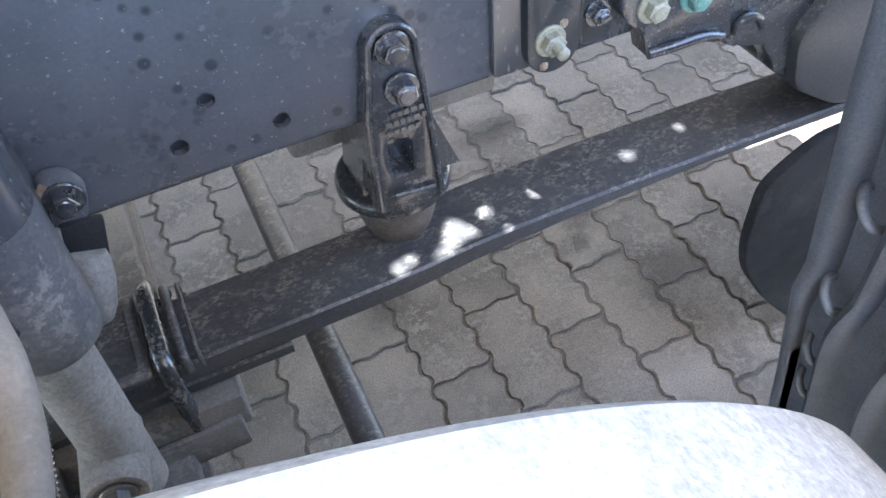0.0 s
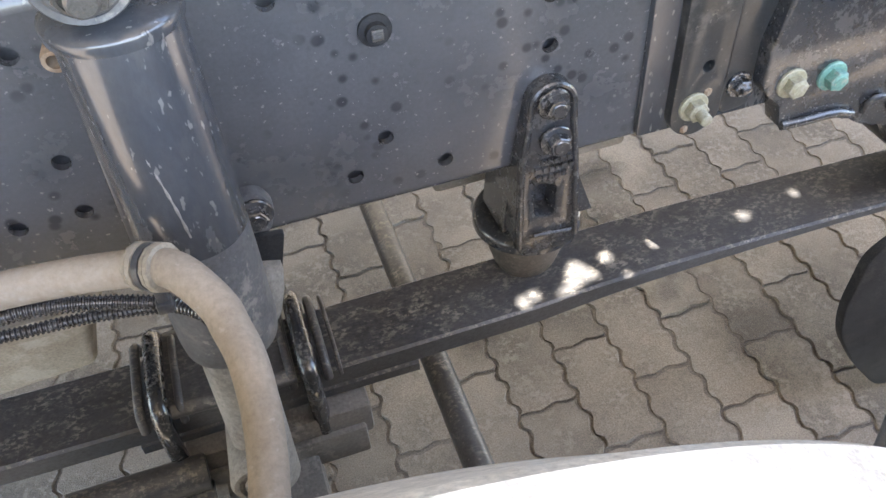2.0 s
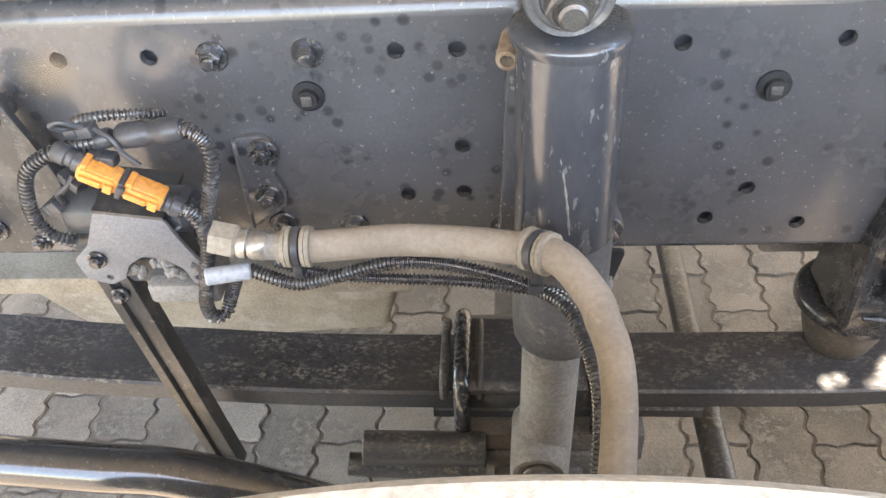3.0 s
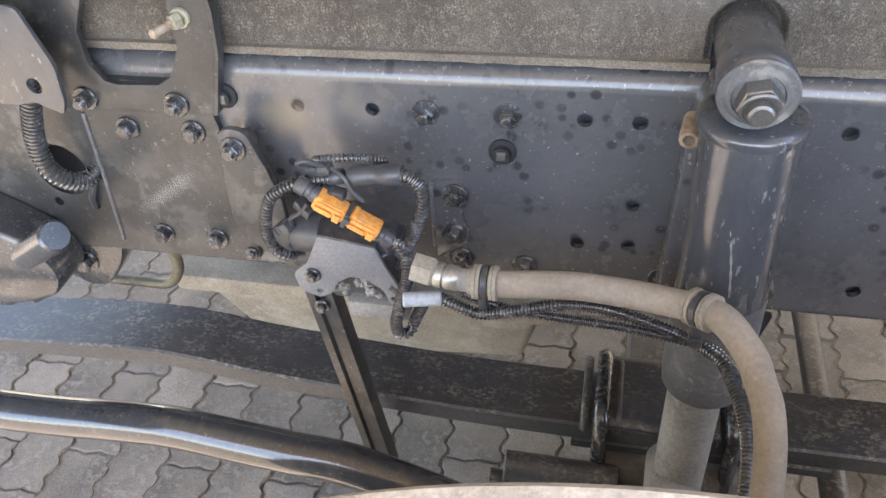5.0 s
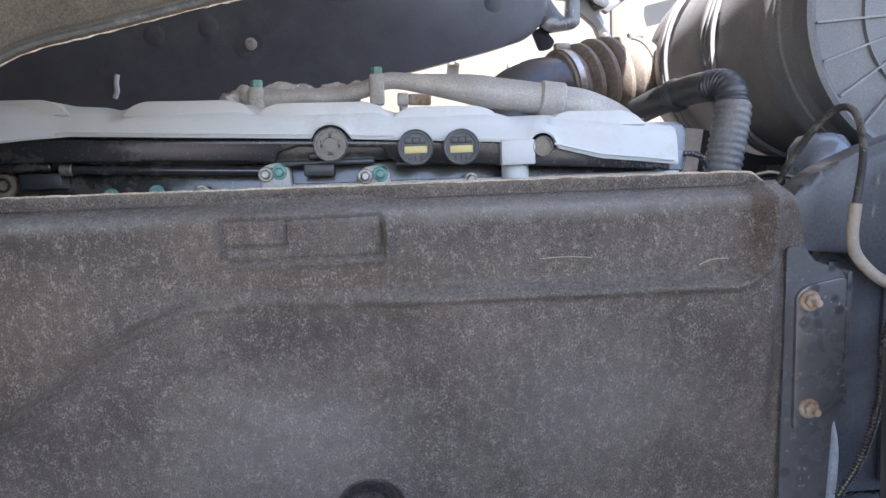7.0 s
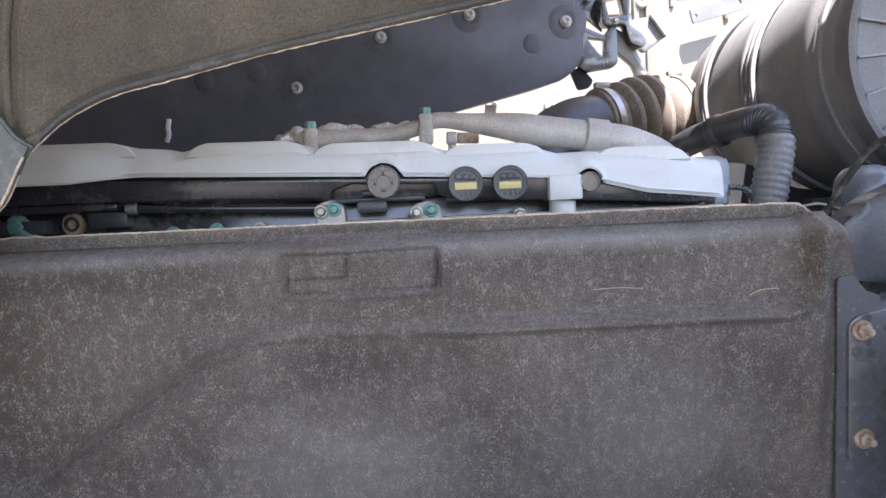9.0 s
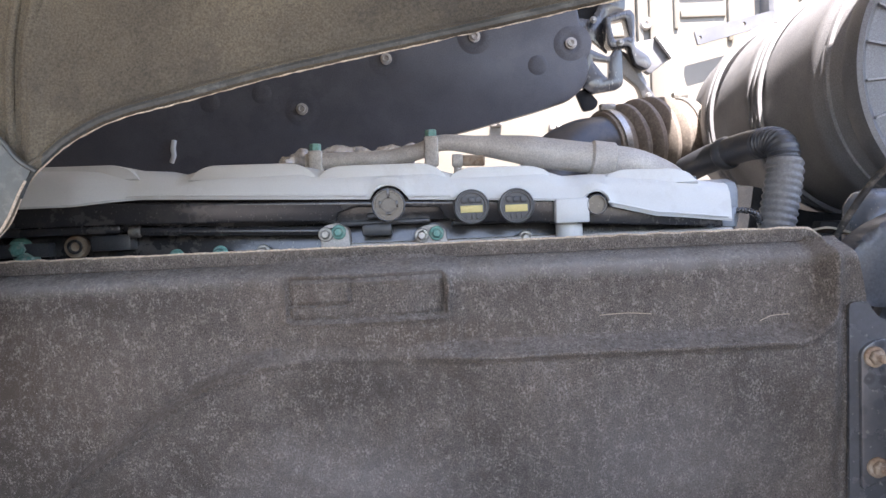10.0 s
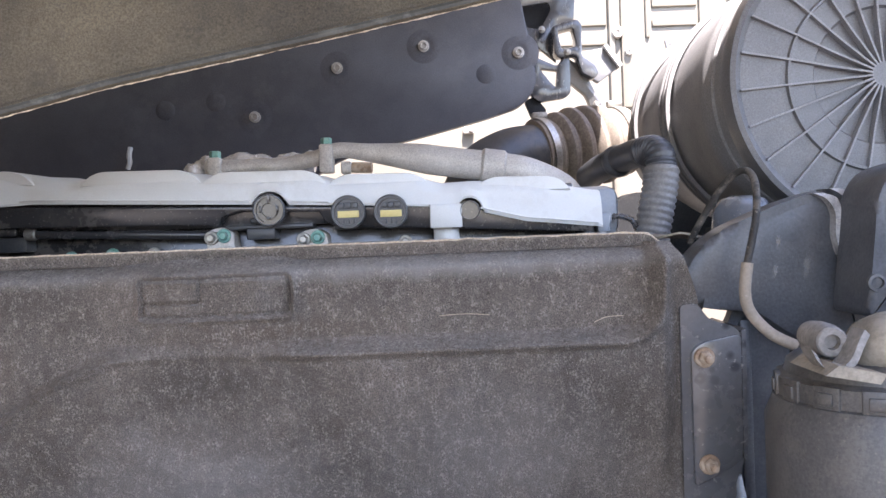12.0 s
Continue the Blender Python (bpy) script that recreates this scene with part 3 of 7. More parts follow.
for (xa, za), (xb, zb) in zip(ring, ring[1:]):
    vs = [bm.verts.new(v) for v in ((xa, -0.018, za), (xb, -0.018, zb), (xb, -0.004, zb), (xa, -0.004, za), (xa + 0.004, -0.0175, za), (xb + 0.004, -0.0175, zb), (xb + 0.004, -0.004, zb), (xa + 0.004, -0.004, za))]
    for f in ((0, 1, 2, 3), (7, 6, 5, 4), (0, 4, 5, 1), (3, 2, 6, 7)):
        bm.faces.new([vs[k] for k in f])
part("bent_edge", bm, PLATE, fork, smooth=0)
bolt(fork, -0.127, -0.018, 0.88, "nut", turn=20)
bolt(fork, -0.234, -0.018, 0.881, "nut", turn=50)
for x, z, stud_x in ((-0.0945, 0.9765, -0.012), (-0.087, 1.084, -0.009)):
    bm = bmesh.new()
    lathe(bm, (x, -0.018, z), (x, -0.022, z), [(0.0105, 0), (0.0105, 0.7), (0.0095, 1), (0, 1)], 20)
    hexagon(bm, (x, -0.022, z), (x + stud_x * 0.4, -0.03, z - 0.001), 0.0082, 0.3)
    nut = part("nut", bm, YELLOW, fork, "pale passivated nut")
    bm = bmesh.new()
    lathe(bm, (x + stud_x * 0.4, -0.03, z - 0.001), (x + stud_x * 1.2, -0.052, z - 0.003), [(0.005 if k % 2 else 0.0044, k / 14) for k in range(14)] + [(0.0035, 1), (0, 1)], 14)
    part("stud", bm, RUST, nut, "rusty threaded stud")

# small bracket with two bolts on the rail
small = thing("hose_bracket", (0.155, -0.004, 0.72), "small black bracket with three bolts on the rail", "bracket")
bm = bmesh.new()
plate(bm, round_poly([(0.136, 0.794), (0.163, 0.797), (0.173, 0.788), (0.178, 0.773), (0.168, 0.752), (0.177, 0.728), (0.173, 0.713), (0.133, 0.685)], 0.007), -0.007, -0.001, bevel=0.002)
part("plate", bm, CHASSIS, small)
bm = bmesh.new()
tube(bm, [Vector((0.1375, -0.007, 0.793)), Vector((0.1362, -0.007, 0.74)), Vector((0.135, -0.007, 0.688))], 0.0022, 8)
part("edge_bead", bm, SHOCK_DUST, small, "worn bead along the edge")
bolt(small, 0.163, -0.007, 0.78, "plain", turn=15)
bolt(small, 0.159, -0.007, 0.727, "plain", turn=35)

# ---- leaf spring ----
spring = thing("leaf_spring", (0.4, 0.01, 0.43), "black parabolic leaf spring with flaking grey dust", "leaf spring")
LEAF = [(-0.95, 0.452), (-0.75, 0.47), (-0.55, 0.488), (-0.4, 0.499), (-0.28, 0.506), (-0.2, 0.5), (-0.12, 0.488), (0.0, 0.478), (0.15, 0.467), (0.35, 0.463), (0.5, 0.466), (0.65, 0.467), (0.75, 0.468),
        (0.85, 0.474), (1.0, 0.473), (1.15, 0.468), (1.3, 0.462), (1.5, 0.452), (1.75, 0.44)]


def leaf(name, rows, y0, y1, thick, parent):
    """A spring leaf; its thickness runs out towards the rear eye."""
    bm = bmesh.new()
    e, rings = 0.003, []
    for k, p in enumerate(spline([(x, 0, z) for x, z in rows], 5)):
        t = np.interp(p.x, [0.75, 0.95, 1.15], [thick, thick * 0.72, thick * 0.5])
        ring = [(y0 + e, 0), (y1 - e, 0), (y1, -e), (y1, -t + e), (y1 - e, -t), (y0 + e, -t), (y0, -t + e), (y0, -e)]
        rings.append([bm.verts.new((p.x, y, p.z + dz)) for y, dz in ring])
    for a, b in zip(rings, rings[1:]):
        for k in range(8):
            bm.faces.new((a[k], a[(k + 1) % 8], b[(k + 1) % 8], b[k]))
    bm.faces.new(rings[0]), bm.faces.new(rings[-1][::-1])
    return part(name, bm, SPRING, parent, smooth=20)


leaf("upper_leaf", LEAF, -0.039, 0.053, 0.03, spring)
leaf("lower_leaf", [(0.3, 0.431), (0.4, 0.431), (0.5, 0.433), (0.61, 0.432)], -0.037, 0.051, 0.018, spring)
# clamp pad and U bolts over the axle
bm = bmesh.new()
plate(bm, round_poly([(-0.046, 0.47), (-0.046, 0.476), (-0.036, 0.482), (0.06, 0.482), (0.072, 0.476), (0.072, 0.47)], 0.002, 2), -0.476, -0.345, bevel=0.0015)
for v in bm.verts:
    v.co = (-v.co.y, v.co.x, v.co.z)
part("clamp_plate", bm, SPRING, spring)
bm = bmesh.new()
box(bm, 0.34, 0.545, -0.06, 0.075, 0.36, 0.413, 0.006)
box(bm, 0.35, 0.535, -0.068, -0.058, 0.335, 0.385, 0.004)
part("spring_seat", bm, SEAT, spring)
for x in (0.335, 0.49):
    bm = bmesh.new()
    tube(bm, spline([(x, -0.052, 0.355), (x, -0.052, 0.44), (x, -0.05, 0.468), (x, -0.042, 0.484), (x, -0.02, 0.49), (x, 0.04, 0.49), (x, 0.062, 0.484), (x, 0.069, 0.468), (x, 0.07, 0.44), (x, 0.07, 0.3)], 8), 0.0098, 16)
    u = part("u_bolt", bm, DARK_BOLT, spring, "thick black U bolt")
    bm = bmesh.new()
    hexagon(bm, (x, -0.052, 0.362), (x, -0.052, 0.336), 0.016, 0.3)
    part("nut", bm, SPRING, u)
for x, w in ((0.47, 0.0045), (0.508, 0.0055), (0.522, 0.0025), (0.355, 0.0045), (0.315, 0.0055)):
    bm = bmesh.new()
    tube(bm, spline([(x, -0.044, 0.462), (x, -0.038, 0.478), (x, -0.02, 0.483), (x, 0.04, 0.483), (x, 0.058, 0.478), (x, 0.064, 0.462)], 5), w, 10)
    part("clamp_rib", bm, SPRING, spring)

# ---- axle and rods below ----
axle = thing("front_axle", (0.42, 0.38, 0.3), "dark dusty forged front axle beam below the springs", "axle")
for name, x0, x1, z0, z1 in (("upper_flange", 0.37, 0.475, 0.33, 0.36), ("web", 0.405, 0.44, 0.262, 0.333), ("lower_flange", 0.37, 0.475, 0.235, 0.265)):
    bm = bmesh.new()
    box(bm, x0, x1, -0.4, 1.16, z0, z1, 0.004)
    part(name, bm, SEAT, axle)
track_rod = thing("track_rod", (0.65, 0.38, 0.28), "round dark steel track rod behind the axle", "rod")
bm = bmesh.new()
rod(bm, (0.651, -0.45, 0.298), (0.651, 1.25, 0.298), 0.0185, 24)
part("bar", bm, SPRING, track_rod)
drag = thing("drag_link", (-0.15, -0.2, 0.53), "bent black drag link rod of the steering", "rod")
bm = bmesh.new()
tube(bm, spline([(-0.75, -0.2, 0.556), (-0.5, -0.2, 0.558), (-0.32, -0.2, 0.559), (-0.19, -0.2, 0.569), (-0.13, -0.2, 0.571), (-0.08, -0.2, 0.565), (0.0, -0.2, 0.555), (0.075, -0.2, 0.546), (0.2, -0.215, 0.52), (0.33, -0.24, 0.48)], 8), 0.0235, 28)
part("bar", bm, DRAG, drag)
bm = bmesh.new()
lathe(bm, (0.335, -0.24, 0.505), (0.39, -0.24, 0.34), [(0, 0), (0.026, 0), (0.03, 0.1), (0.03, 0.25), (0.022, 0.35), (0.016, 0.5), (0.016, 1), (0, 1)], 24)
part("ball_joint", bm, SPRING, drag)
stub = thing("axle_stub", (0.3, -0.08, 0.39), "short dark rods beside the axle", "rod")
for p0, p1, r in (((0.22, -0.08, 0.415), (0.36, -0.07, 0.4), 0.02), ((0.2, -0.085, 0.39), (0.36, -0.08, 0.37), 0.014)):
    bm = bmesh.new()
    rod(bm, p0, p1, r, 20)
    part("rod", bm, SPRING, stub)

# ---- bump stop bracket ----
stop = thing("bump_stop", (0.775, 0.02, 0.53), "black cast bump stop bracket with a rubber buffer under the rail", "bump stop")
bm = bmesh.new()
out = [(0.729, 0.56), (0.731, 0.62), (0.734, 0.665), (0.741, 0.705)] + arc(0.769, 0.726, 0.0245, 160, 10, 8) + [(0.794, 0.705), (0.797, 0.66), (0.801, 0.56), (0.795, 0.545), (0.738, 0.545)]
hole = round_poly([(0.751, 0.596), (0.772, 0.592), (0.775, 0.629), (0.752, 0.637)], 0.005, 3)
loops, edges = [out, hole], []
for loop in loops:
    vs = [bm.verts.new((x, 0, z)) for x, z in loop]
    edges += [bm.edges.new((a, b)) for a, b in zip(vs, vs[1:] + vs[:1])]
faces = [g for g in bmesh.ops.triangle_fill(bm, use_beauty=True, use_dissolve=False, edges=edges)["geom"] if isinstance(g, bmesh.types.BMFace)]
rim = [e for e in bm.edges if len(e.link_faces) == 1]
ext = bmesh.ops.extrude_face_region(bm, geom=faces, use_keep_orig=True)["geom"]
for v in [g for g in ext if isinstance(g, bmesh.types.BMVert)]:
    v.co.y = 0.034
bmesh.ops.bevel(bm, geom=rim, offset=0.0025, segments=2, affect="EDGES", profile=0.5)
for v in bm.verts:  # the face leans outward toward the foot
    if v.co.y < 0.02:
        v.co.y -= 0.014 + 0.014 * (0.745 - v.co.z) / 0.2
    elif v.co.z > RAIL_LOW - 0.005:
        v.co.y = -0.001
part("bracket", bm, CAST, stop)
# raised rim and ribs
bm = bmesh.new()
rim_line = [Vector((x, -0.015 - 0.014 * (0.745 - z) / 0.2, z)) for x, z in [(0.733, 0.56), (0.735, 0.62), (0.7375, 0.663), (0.7445, 0.703)] + arc(0.769, 0.726, 0.0215, 160, 10, 10) + [(0.791, 0.705), (0.794, 0.66), (0.797, 0.56)]]
tube(bm, rim_line, 0.0034, 8)
tube(bm, [Vector((0.748, -0.03, 0.575)), Vector((0.79, -0.03, 0.57))], 0.0025, 6)
part("rim", bm, CAST, stop)
bm = bmesh.new()
lathe(bm, (0.769, 0.038, 0.552), (0.769, 0.038, 0.533), [(0, 0), (0.045, 0), (0.057, 0.12), (0.0605, 0.3), (0.0615, 0.5), (0.0615, 0.9), (0.059, 1.0), (0, 1)], 48)
part("cup", bm, CAST, stop)
bm = bmesh.new()
plate(bm, [(0.725, 0.56), (0.735, 0.645), (0.8, 0.645), (0.83, 0.56)], 0.0, 0.06)
part("web", bm, CAST, stop)
bm = bmesh.new()
lathe(bm, (0.769, 0.04, 0.534), (0.769, 0.04, 0.462), [(0.05, 0), (0.047, 0.3), (0.043, 0.35), (0.044, 0.5), (0.038, 0.8), (0.032, 1), (0, 1)], 36)
part("buffer", bm, BUFFER, stop, "brown dusty rubber buffer")
bolt(stop, 0.769, -0.017, 0.728, "big", turn=10)
bolt(stop, 0.772, -0.02, 0.687, "big", turn=40)
# raised foundry marks: bars in place of lettering
for row, (z, x0, x1) in enumerate(((0.664, 0.757, 0.79), (0.655, 0.751, 0.79), (0.645, 0.752, 0.785))):
    x = x0
    while x < x1:
        w = 0.0032 + 0.0015 * ((row * 7 + int(x * 1000)) % 3)
        bm = bmesh.new()
        box(bm, x, x + w, -0.0245, -0.017, z - 0.0028, z + 0.0028)
        part("foundry_mark", bm, CAST, stop)
        x += w + 0.0018


# ---- spring hanger and brackets toward the rear ----
rear = thing("rear_plate", (1.4, -0.008, 0.64), "black reinforcing plate on the rail behind the bump stop", "plate")
bm = bmesh.new()
plate(bm, round_poly([(0.868, 0.652), (3.2, 0.652), (3.2, 0.915), (0.868, 0.915)], 0.005, 2), -0.008, -0.0005, bevel=0.0015)
part("plate", bm, SHOCK, rear)
bra = thing("hanger_strap", (0.925, -0.02, 0.645), "black steel strap with a large yellow bolt on the rail", "bracket")
bm = bmesh.new()
plate(bm, [(0.897, 0.92), (0.897, 0.675)] + arc(0.925, 0.675, 0.028, 180, 360, 10) + [(0.953, 0.7), (0.953, 0.92)], -0.02, -0.008, [(0.93, 0.728, 0.006)], 0.002)
part("strap", bm, PLATE, bra)
bolt(bra, 0.92, -0.02, 0.684, "bignut", YELLOW, turn=12, label="yellow passivated nut with thread showing")
for x, z in ((0.915, 0.657), (0.935, 0.697)):
    bm = bmesh.new()
    lathe(bm, (x, -0.0185, z), (x + 0.001, -0.0212, z), [(0.006, 0), (0.004, 1), (0, 1)], 7)
    part("rust_spot", bm, RUST, bra, "bare rusty chips in the paint")
brb = thing("curved_bracket", (0.975, -0.016, 0.66), "black curved bracket with a bolt on the rail", "bracket")
bm = bmesh.new()
plate(bm, round_poly([(0.957, 0.92), (0.955, 0.66), (0.99, 0.664), (0.996, 0.72), (1.01, 0.77), (1.05, 0.82), (1.05, 0.92)], 0.012), -0.0155, -0.0085, bevel=0.0015)
part("plate", bm, PLATE, brb)
bolt(brb, 0.972, -0.0155, 0.694, "nut", turn=25)
hanger = thing("spring_hanger", (1.2, -0.02, 0.6), "black cast spring hanger bolted to the rail with a glossy edge", "spring hanger")
bm = bmesh.new()
plate(bm, round_poly([(0.986, 0.74), (0.988, 0.692), (1.0, 0.68), (1.014, 0.668), (1.022, 0.636), (1.03, 0.633), (1.085, 0.632), (1.112, 0.622), (1.14, 0.606), (1.17, 0.597), (1.192, 0.57), (1.2, 0.55), (1.3, 0.5), (1.55, 0.44), (1.62, 0.6), (1.62, 0.8), (1.0, 0.8)], 0.008), -0.034, -0.009, bevel=0.004)
part("casting", bm, CAST, hanger)
bm = bmesh.new()
tube(bm, spline([(1.022, -0.035, 0.641), (1.05, -0.037, 0.641), (1.085, -0.037, 0.64), (1.11, -0.036, 0.632)], 6), 0.0055, 10)
part("lower_bead", bm, CAST, hanger, "glossy rounded lower bead")
bm = bmesh.new()
tube(bm, spline([(1.128, -0.034, 0.628), (1.128, -0.037, 0.642), (1.14, -0.038, 0.646), (1.156, -0.037, 0.637), (1.164, -0.035, 0.622)], 6), 0.004, 8)
part("boss_rim", bm, CAST, hanger, "worn glossy rim of a boss")
bm = bmesh.new()
plate(bm, round_poly([(1.205, 0.6), (1.22, 0.53), (1.3, 0.475), (1.62, 0.45), (1.62, 0.64), (1.25, 0.66)], 0.02), -0.05, 0.07, bevel=0.006)
part("shackle_block", bm, SPRING, hanger)
bm = bmesh.new()
rod(bm, (1.14, -0.02, 0.648), (1.14, 0.08, 0.648), 0.022, 20)
part("boss", bm, CAST, hanger)
bm = bmesh.new()
tube(bm, spline([(0.93, 0.07, 0.62), (0.99, 0.065, 0.612), (1.03, 0.055, 0.625), (1.06, 0.045, 0.65)], 6), 0.011, 14)
part("line", bm, RUBBER, hanger, "black rubber line behind the hanger")
bolt(hanger, 1.02, -0.034, 0.694, "big", YELLOW, turn=8, label="yellow passivated bolt head")
bolt(hanger, 1.068, -0.034, 0.69, "big", GREEN, turn=30, label="green passivated bolt head")
tank = thing("splash_plate", (1.4, -0.05, 0.02), "flat black plate standing low behind the spring", "plate")
bm = bmesh.new()
plate(bm, round_poly([(1.6, 0.43), (1.3, 0.425), (1.262, 0.405), (1.222, 0.375), (1.218, 0.27), (1.234, 0.205), (1.294, 0.106), (1.37, 0.01), (1.6, 0.005)], 0.03), -0.05, -0.035, bevel=0.003)
part("sheet", bm, SHADE_CAST, tank)
box_pale = thing("pale_housing", (0.86, 0.2, 0.5), "pale dusty housing seen below the rail", "housing")
bm = bmesh.new()
box(bm, 0.68, 0.925, 0.1, 0.42, 0.545, 0.62, 0.008)
part("case", bm, SUMP, box_pale)

# ---- engine sump between the rails ----
block = thing("engine_block", (0.2, 0.4, 0.4), "dark engine block behind the rail and shield", "engine")
bm = bmesh.new()
box(bm, -0.38, 0.78, 0.235, 0.62, 0.69, 1.262, 0.01)
box(bm, -0.3, 0.2, 0.3, 0.6, 0.39, 0.7, 0.01)
part("casting", bm, COVER_DARK, block)
# hidden box added between the rails to keep sun off the ground
bm = bmesh.new()
box(bm, 0.79, 2.4, 0.1, 0.68, 0.73, 1.05, 0.03)
part("gearbox", bm, COVER_DARK, block)
bm = bmesh.new()
low = [bm.verts.new(v) for v in ((-0.28, 0.3, 0.16), (0.19, 0.3, 0.2), (0.19, 0.6, 0.2), (-0.28, 0.6, 0.16))]
top = [bm.verts.new(v) for v in ((-0.37, 0.25, 0.36), (0.23, 0.25, 0.36), (0.23, 0.66, 0.36), (-0.37, 0.66, 0.36))]
bm.faces.new(low[::-1]), bm.faces.new(top)
for k in range(4):
    bm.faces.new((low[k], low[(k + 1) % 4], top[(k + 1) % 4], top[k]))
bmesh.ops.bevel(bm, geom=list(bm.edges), offset=0.015, segments=3, affect="EDGES", profile=0.5)
part("sump_pan", bm, SUMP, block, "dust-brown sump pan")
bm = bmesh.new()
box(bm, -0.4, 0.25, 0.225, 0.68, 0.36, 0.395, 0.006)
part("sump_flange", bm, SUMP, block)
# ---- shock absorber ----
shock = thing("shock_absorber", (0.42, -0.13, 0.43), "dusty black shock absorber bolted to the chassis rail", "shock absorber")
bm = bmesh.new()
lathe(bm, (0.4355, -0.078, 0.931), (0.4355, -0.082, 0.75), [(0, 0), (0.033, 0), (0.04, 0.02), (0.0415, 0.05), (0.0425, 1)], 48)
part("dust_cover", bm, SHOCK, shock)
bm = bmesh.new()
lathe(bm, (0.4355, -0.082, 0.75), (0.4345, -0.084, 0.61), [(0.0425, 0), (0.043, 0.3), (0.043, 0.8), (0.0415, 0.92), (0.034, 0.98), (0.03, 1), (0, 1)], 48)
part("dust_cover_end", bm, SHOCK_DUST, shock, "dusty lower end of the cover")
bm = bmesh.new()
tube(bm, spline([(0.4265, -0.1195, 0.852), (0.4305, -0.1215, 0.828), (0.434, -0.123, 0.802), (0.4365, -0.124, 0.775)], 6), lambda k: 0.0006 + 0.0007 * math.sin(k * 0.9) ** 2, 6)
part("scratch", bm, DUSTY, shock, "long bare scratch in the paint")
bm = bmesh.new()
lathe(bm, (0.4345, -0.076, 0.937), (0.4345, -0.076, 0.922), [(0, 0), (0.039, 0), (0.0445, 0.2), (0.0455, 0.35), (0.0455, 0.6), (0.0445, 0.85), (0.041, 1)], 48)
part("top_cap", bm, SHOCK, shock)
bm = bmesh.new()
rod(bm, (0.43, -0.086, 0.62), (0.426, -0.098, 0.4), 0.0285, 32)
part("tube", bm, DUSTY, shock, "grey dusty lower tube")
bm = bmesh.new()
lathe(bm, (0.422, -0.06, 0.452), (0.418, -0.142, 0.457), [(0, 0), (0.027, 0), (0.03, 0.06), (0.03, 0.94), (0.027, 1), (0.022, 1), (0.02, 0.96), (0, 0.96)], 32)
part("lower_eye", bm, DUSTY, shock)
bolt(shock, 0.418, -0.139, 0.457, "big", WORN)
bm = bmesh.new()
lathe(bm, (0.4285, 0.02, 0.966), (0.4285, -0.113, 0.973), [(0.0275, 0), (0.0275, 0.6), (0.0298, 0.75), (0.031, 0.95), (0.029, 0.98), (0.025, 1), (0, 1)], 40)
part("upper_eye", bm, SHOCK, shock)
bm = bmesh.new()
lathe(bm, (0.4285, -0.112, 0.973), (0.4285, -0.12, 0.9725), [(0.0302, 0), (0.0306, 0.3), (0.029, 0.55), (0.027, 0.45), (0.025, 0.4), (0.0225, 0.75), (0.02, 0.75), (0.019, 0.5), (0, 0.5)], 40)
part("washer", bm, SHOCK_DUST, shock, "dished washer with worn rings")
bm = bmesh.new()
hexagon(bm, (0.4287, -0.116, 0.9722), (0.429, -0.131, 0.9708), 0.0173, 0.2)
part("nut", bm, WORN, shock, "worn bare nut")
bm = bmesh.new()
lathe(bm, (0.429, -0.131, 0.9708), (0.4292, -0.1325, 0.9703), [(0.016, 0), (0.015, 1), (0.013, 1), (0.0125, 0.2)], 24)
rod(bm, (0.4292, -0.131, 0.9703), (0.4295, -0.142, 0.9693), 0.0098, 20, 0.002)
part("stud", bm, WORN, shock)
bracket = thing("shock_bracket", (0.4, -0.03, 0.66), "black bracket of the shock absorber on the rail", "bracket")
bm = bmesh.new()
plate(bm, round_poly([(0.378, 0.668), (0.388, 0.89), (0.405, 0.94), (0.455, 0.94), (0.462, 0.89), (0.468, 0.668)], 0.01), -0.05, -0.001, bevel=0.003)
part("casting", bm, CHASSIS, bracket)
bm = bmesh.new()
lathe(bm, (0.393, -0.03, 0.9), (0.388, -0.062, 0.897), [(0.0095, 0), (0.0095, 0.9), (0.0085, 1), (0.0055, 1), (0.005, 0.6), (0, 0.6)], 20)
part("rusty_bush", bm, RUST, bracket, "rusty bush behind the shock absorber")
bolt(bracket, 0.482, -0.0165, 0.689, "big", turn=18)
bm = bmesh.new()
plate(bm, round_poly([(0.472, 0.712), (0.455, 0.69), (0.447, 0.672), (0.449, 0.65), (0.465, 0.641), (0.493, 0.664), (0.501, 0.69), (0.491, 0.71)], 0.008, 3), -0.016, -0.003, bevel=0.002)
part("strap", bm, SHOCK_DUST, bracket, "dusty strap under the bolt")
bm = bmesh.new()
plate(bm, round_poly([(0.471, 0.71), (0.456, 0.689), (0.448, 0.671), (0.45, 0.655), (0.4545, 0.658), (0.4535, 0.67), (0.462, 0.687), (0.476, 0.705)], 0.002, 2), -0.0175, -0.0162)
part("rust_streak", bm, RUST, bracket, "rust along the edge of the strap")
bm = bmesh.new()
plate(bm, round_poly([(0.468, 0.668), (0.503, 0.664), (0.492, 0.618), (0.459, 0.628)], 0.004, 2), -0.024, -0.018, bevel=0.0015)
part("tab", bm, SHADE_CAST, bracket, "black steel tab below the strap")
bm = bmesh.new()
tube(bm, [Vector((0.466, -0.0245, 0.668)), Vector((0.458, -0.0245, 0.63)), Vector((0.456, -0.024, 0.615))], 0.0035, 8)
part("tab_edge", bm, DUSTY, bracket, "bare dusty edge of the tab")
bm = bmesh.new()
lathe(bm, (0.479, -0.024, 0.636), (0.457, -0.034, 0.564), [(0, 0), (0.014, 0), (0.0175, 0.12), (0.02, 0.4), (0.0195, 0.75), (0.016, 0.92), (0.01, 1), (0, 1)], 28)
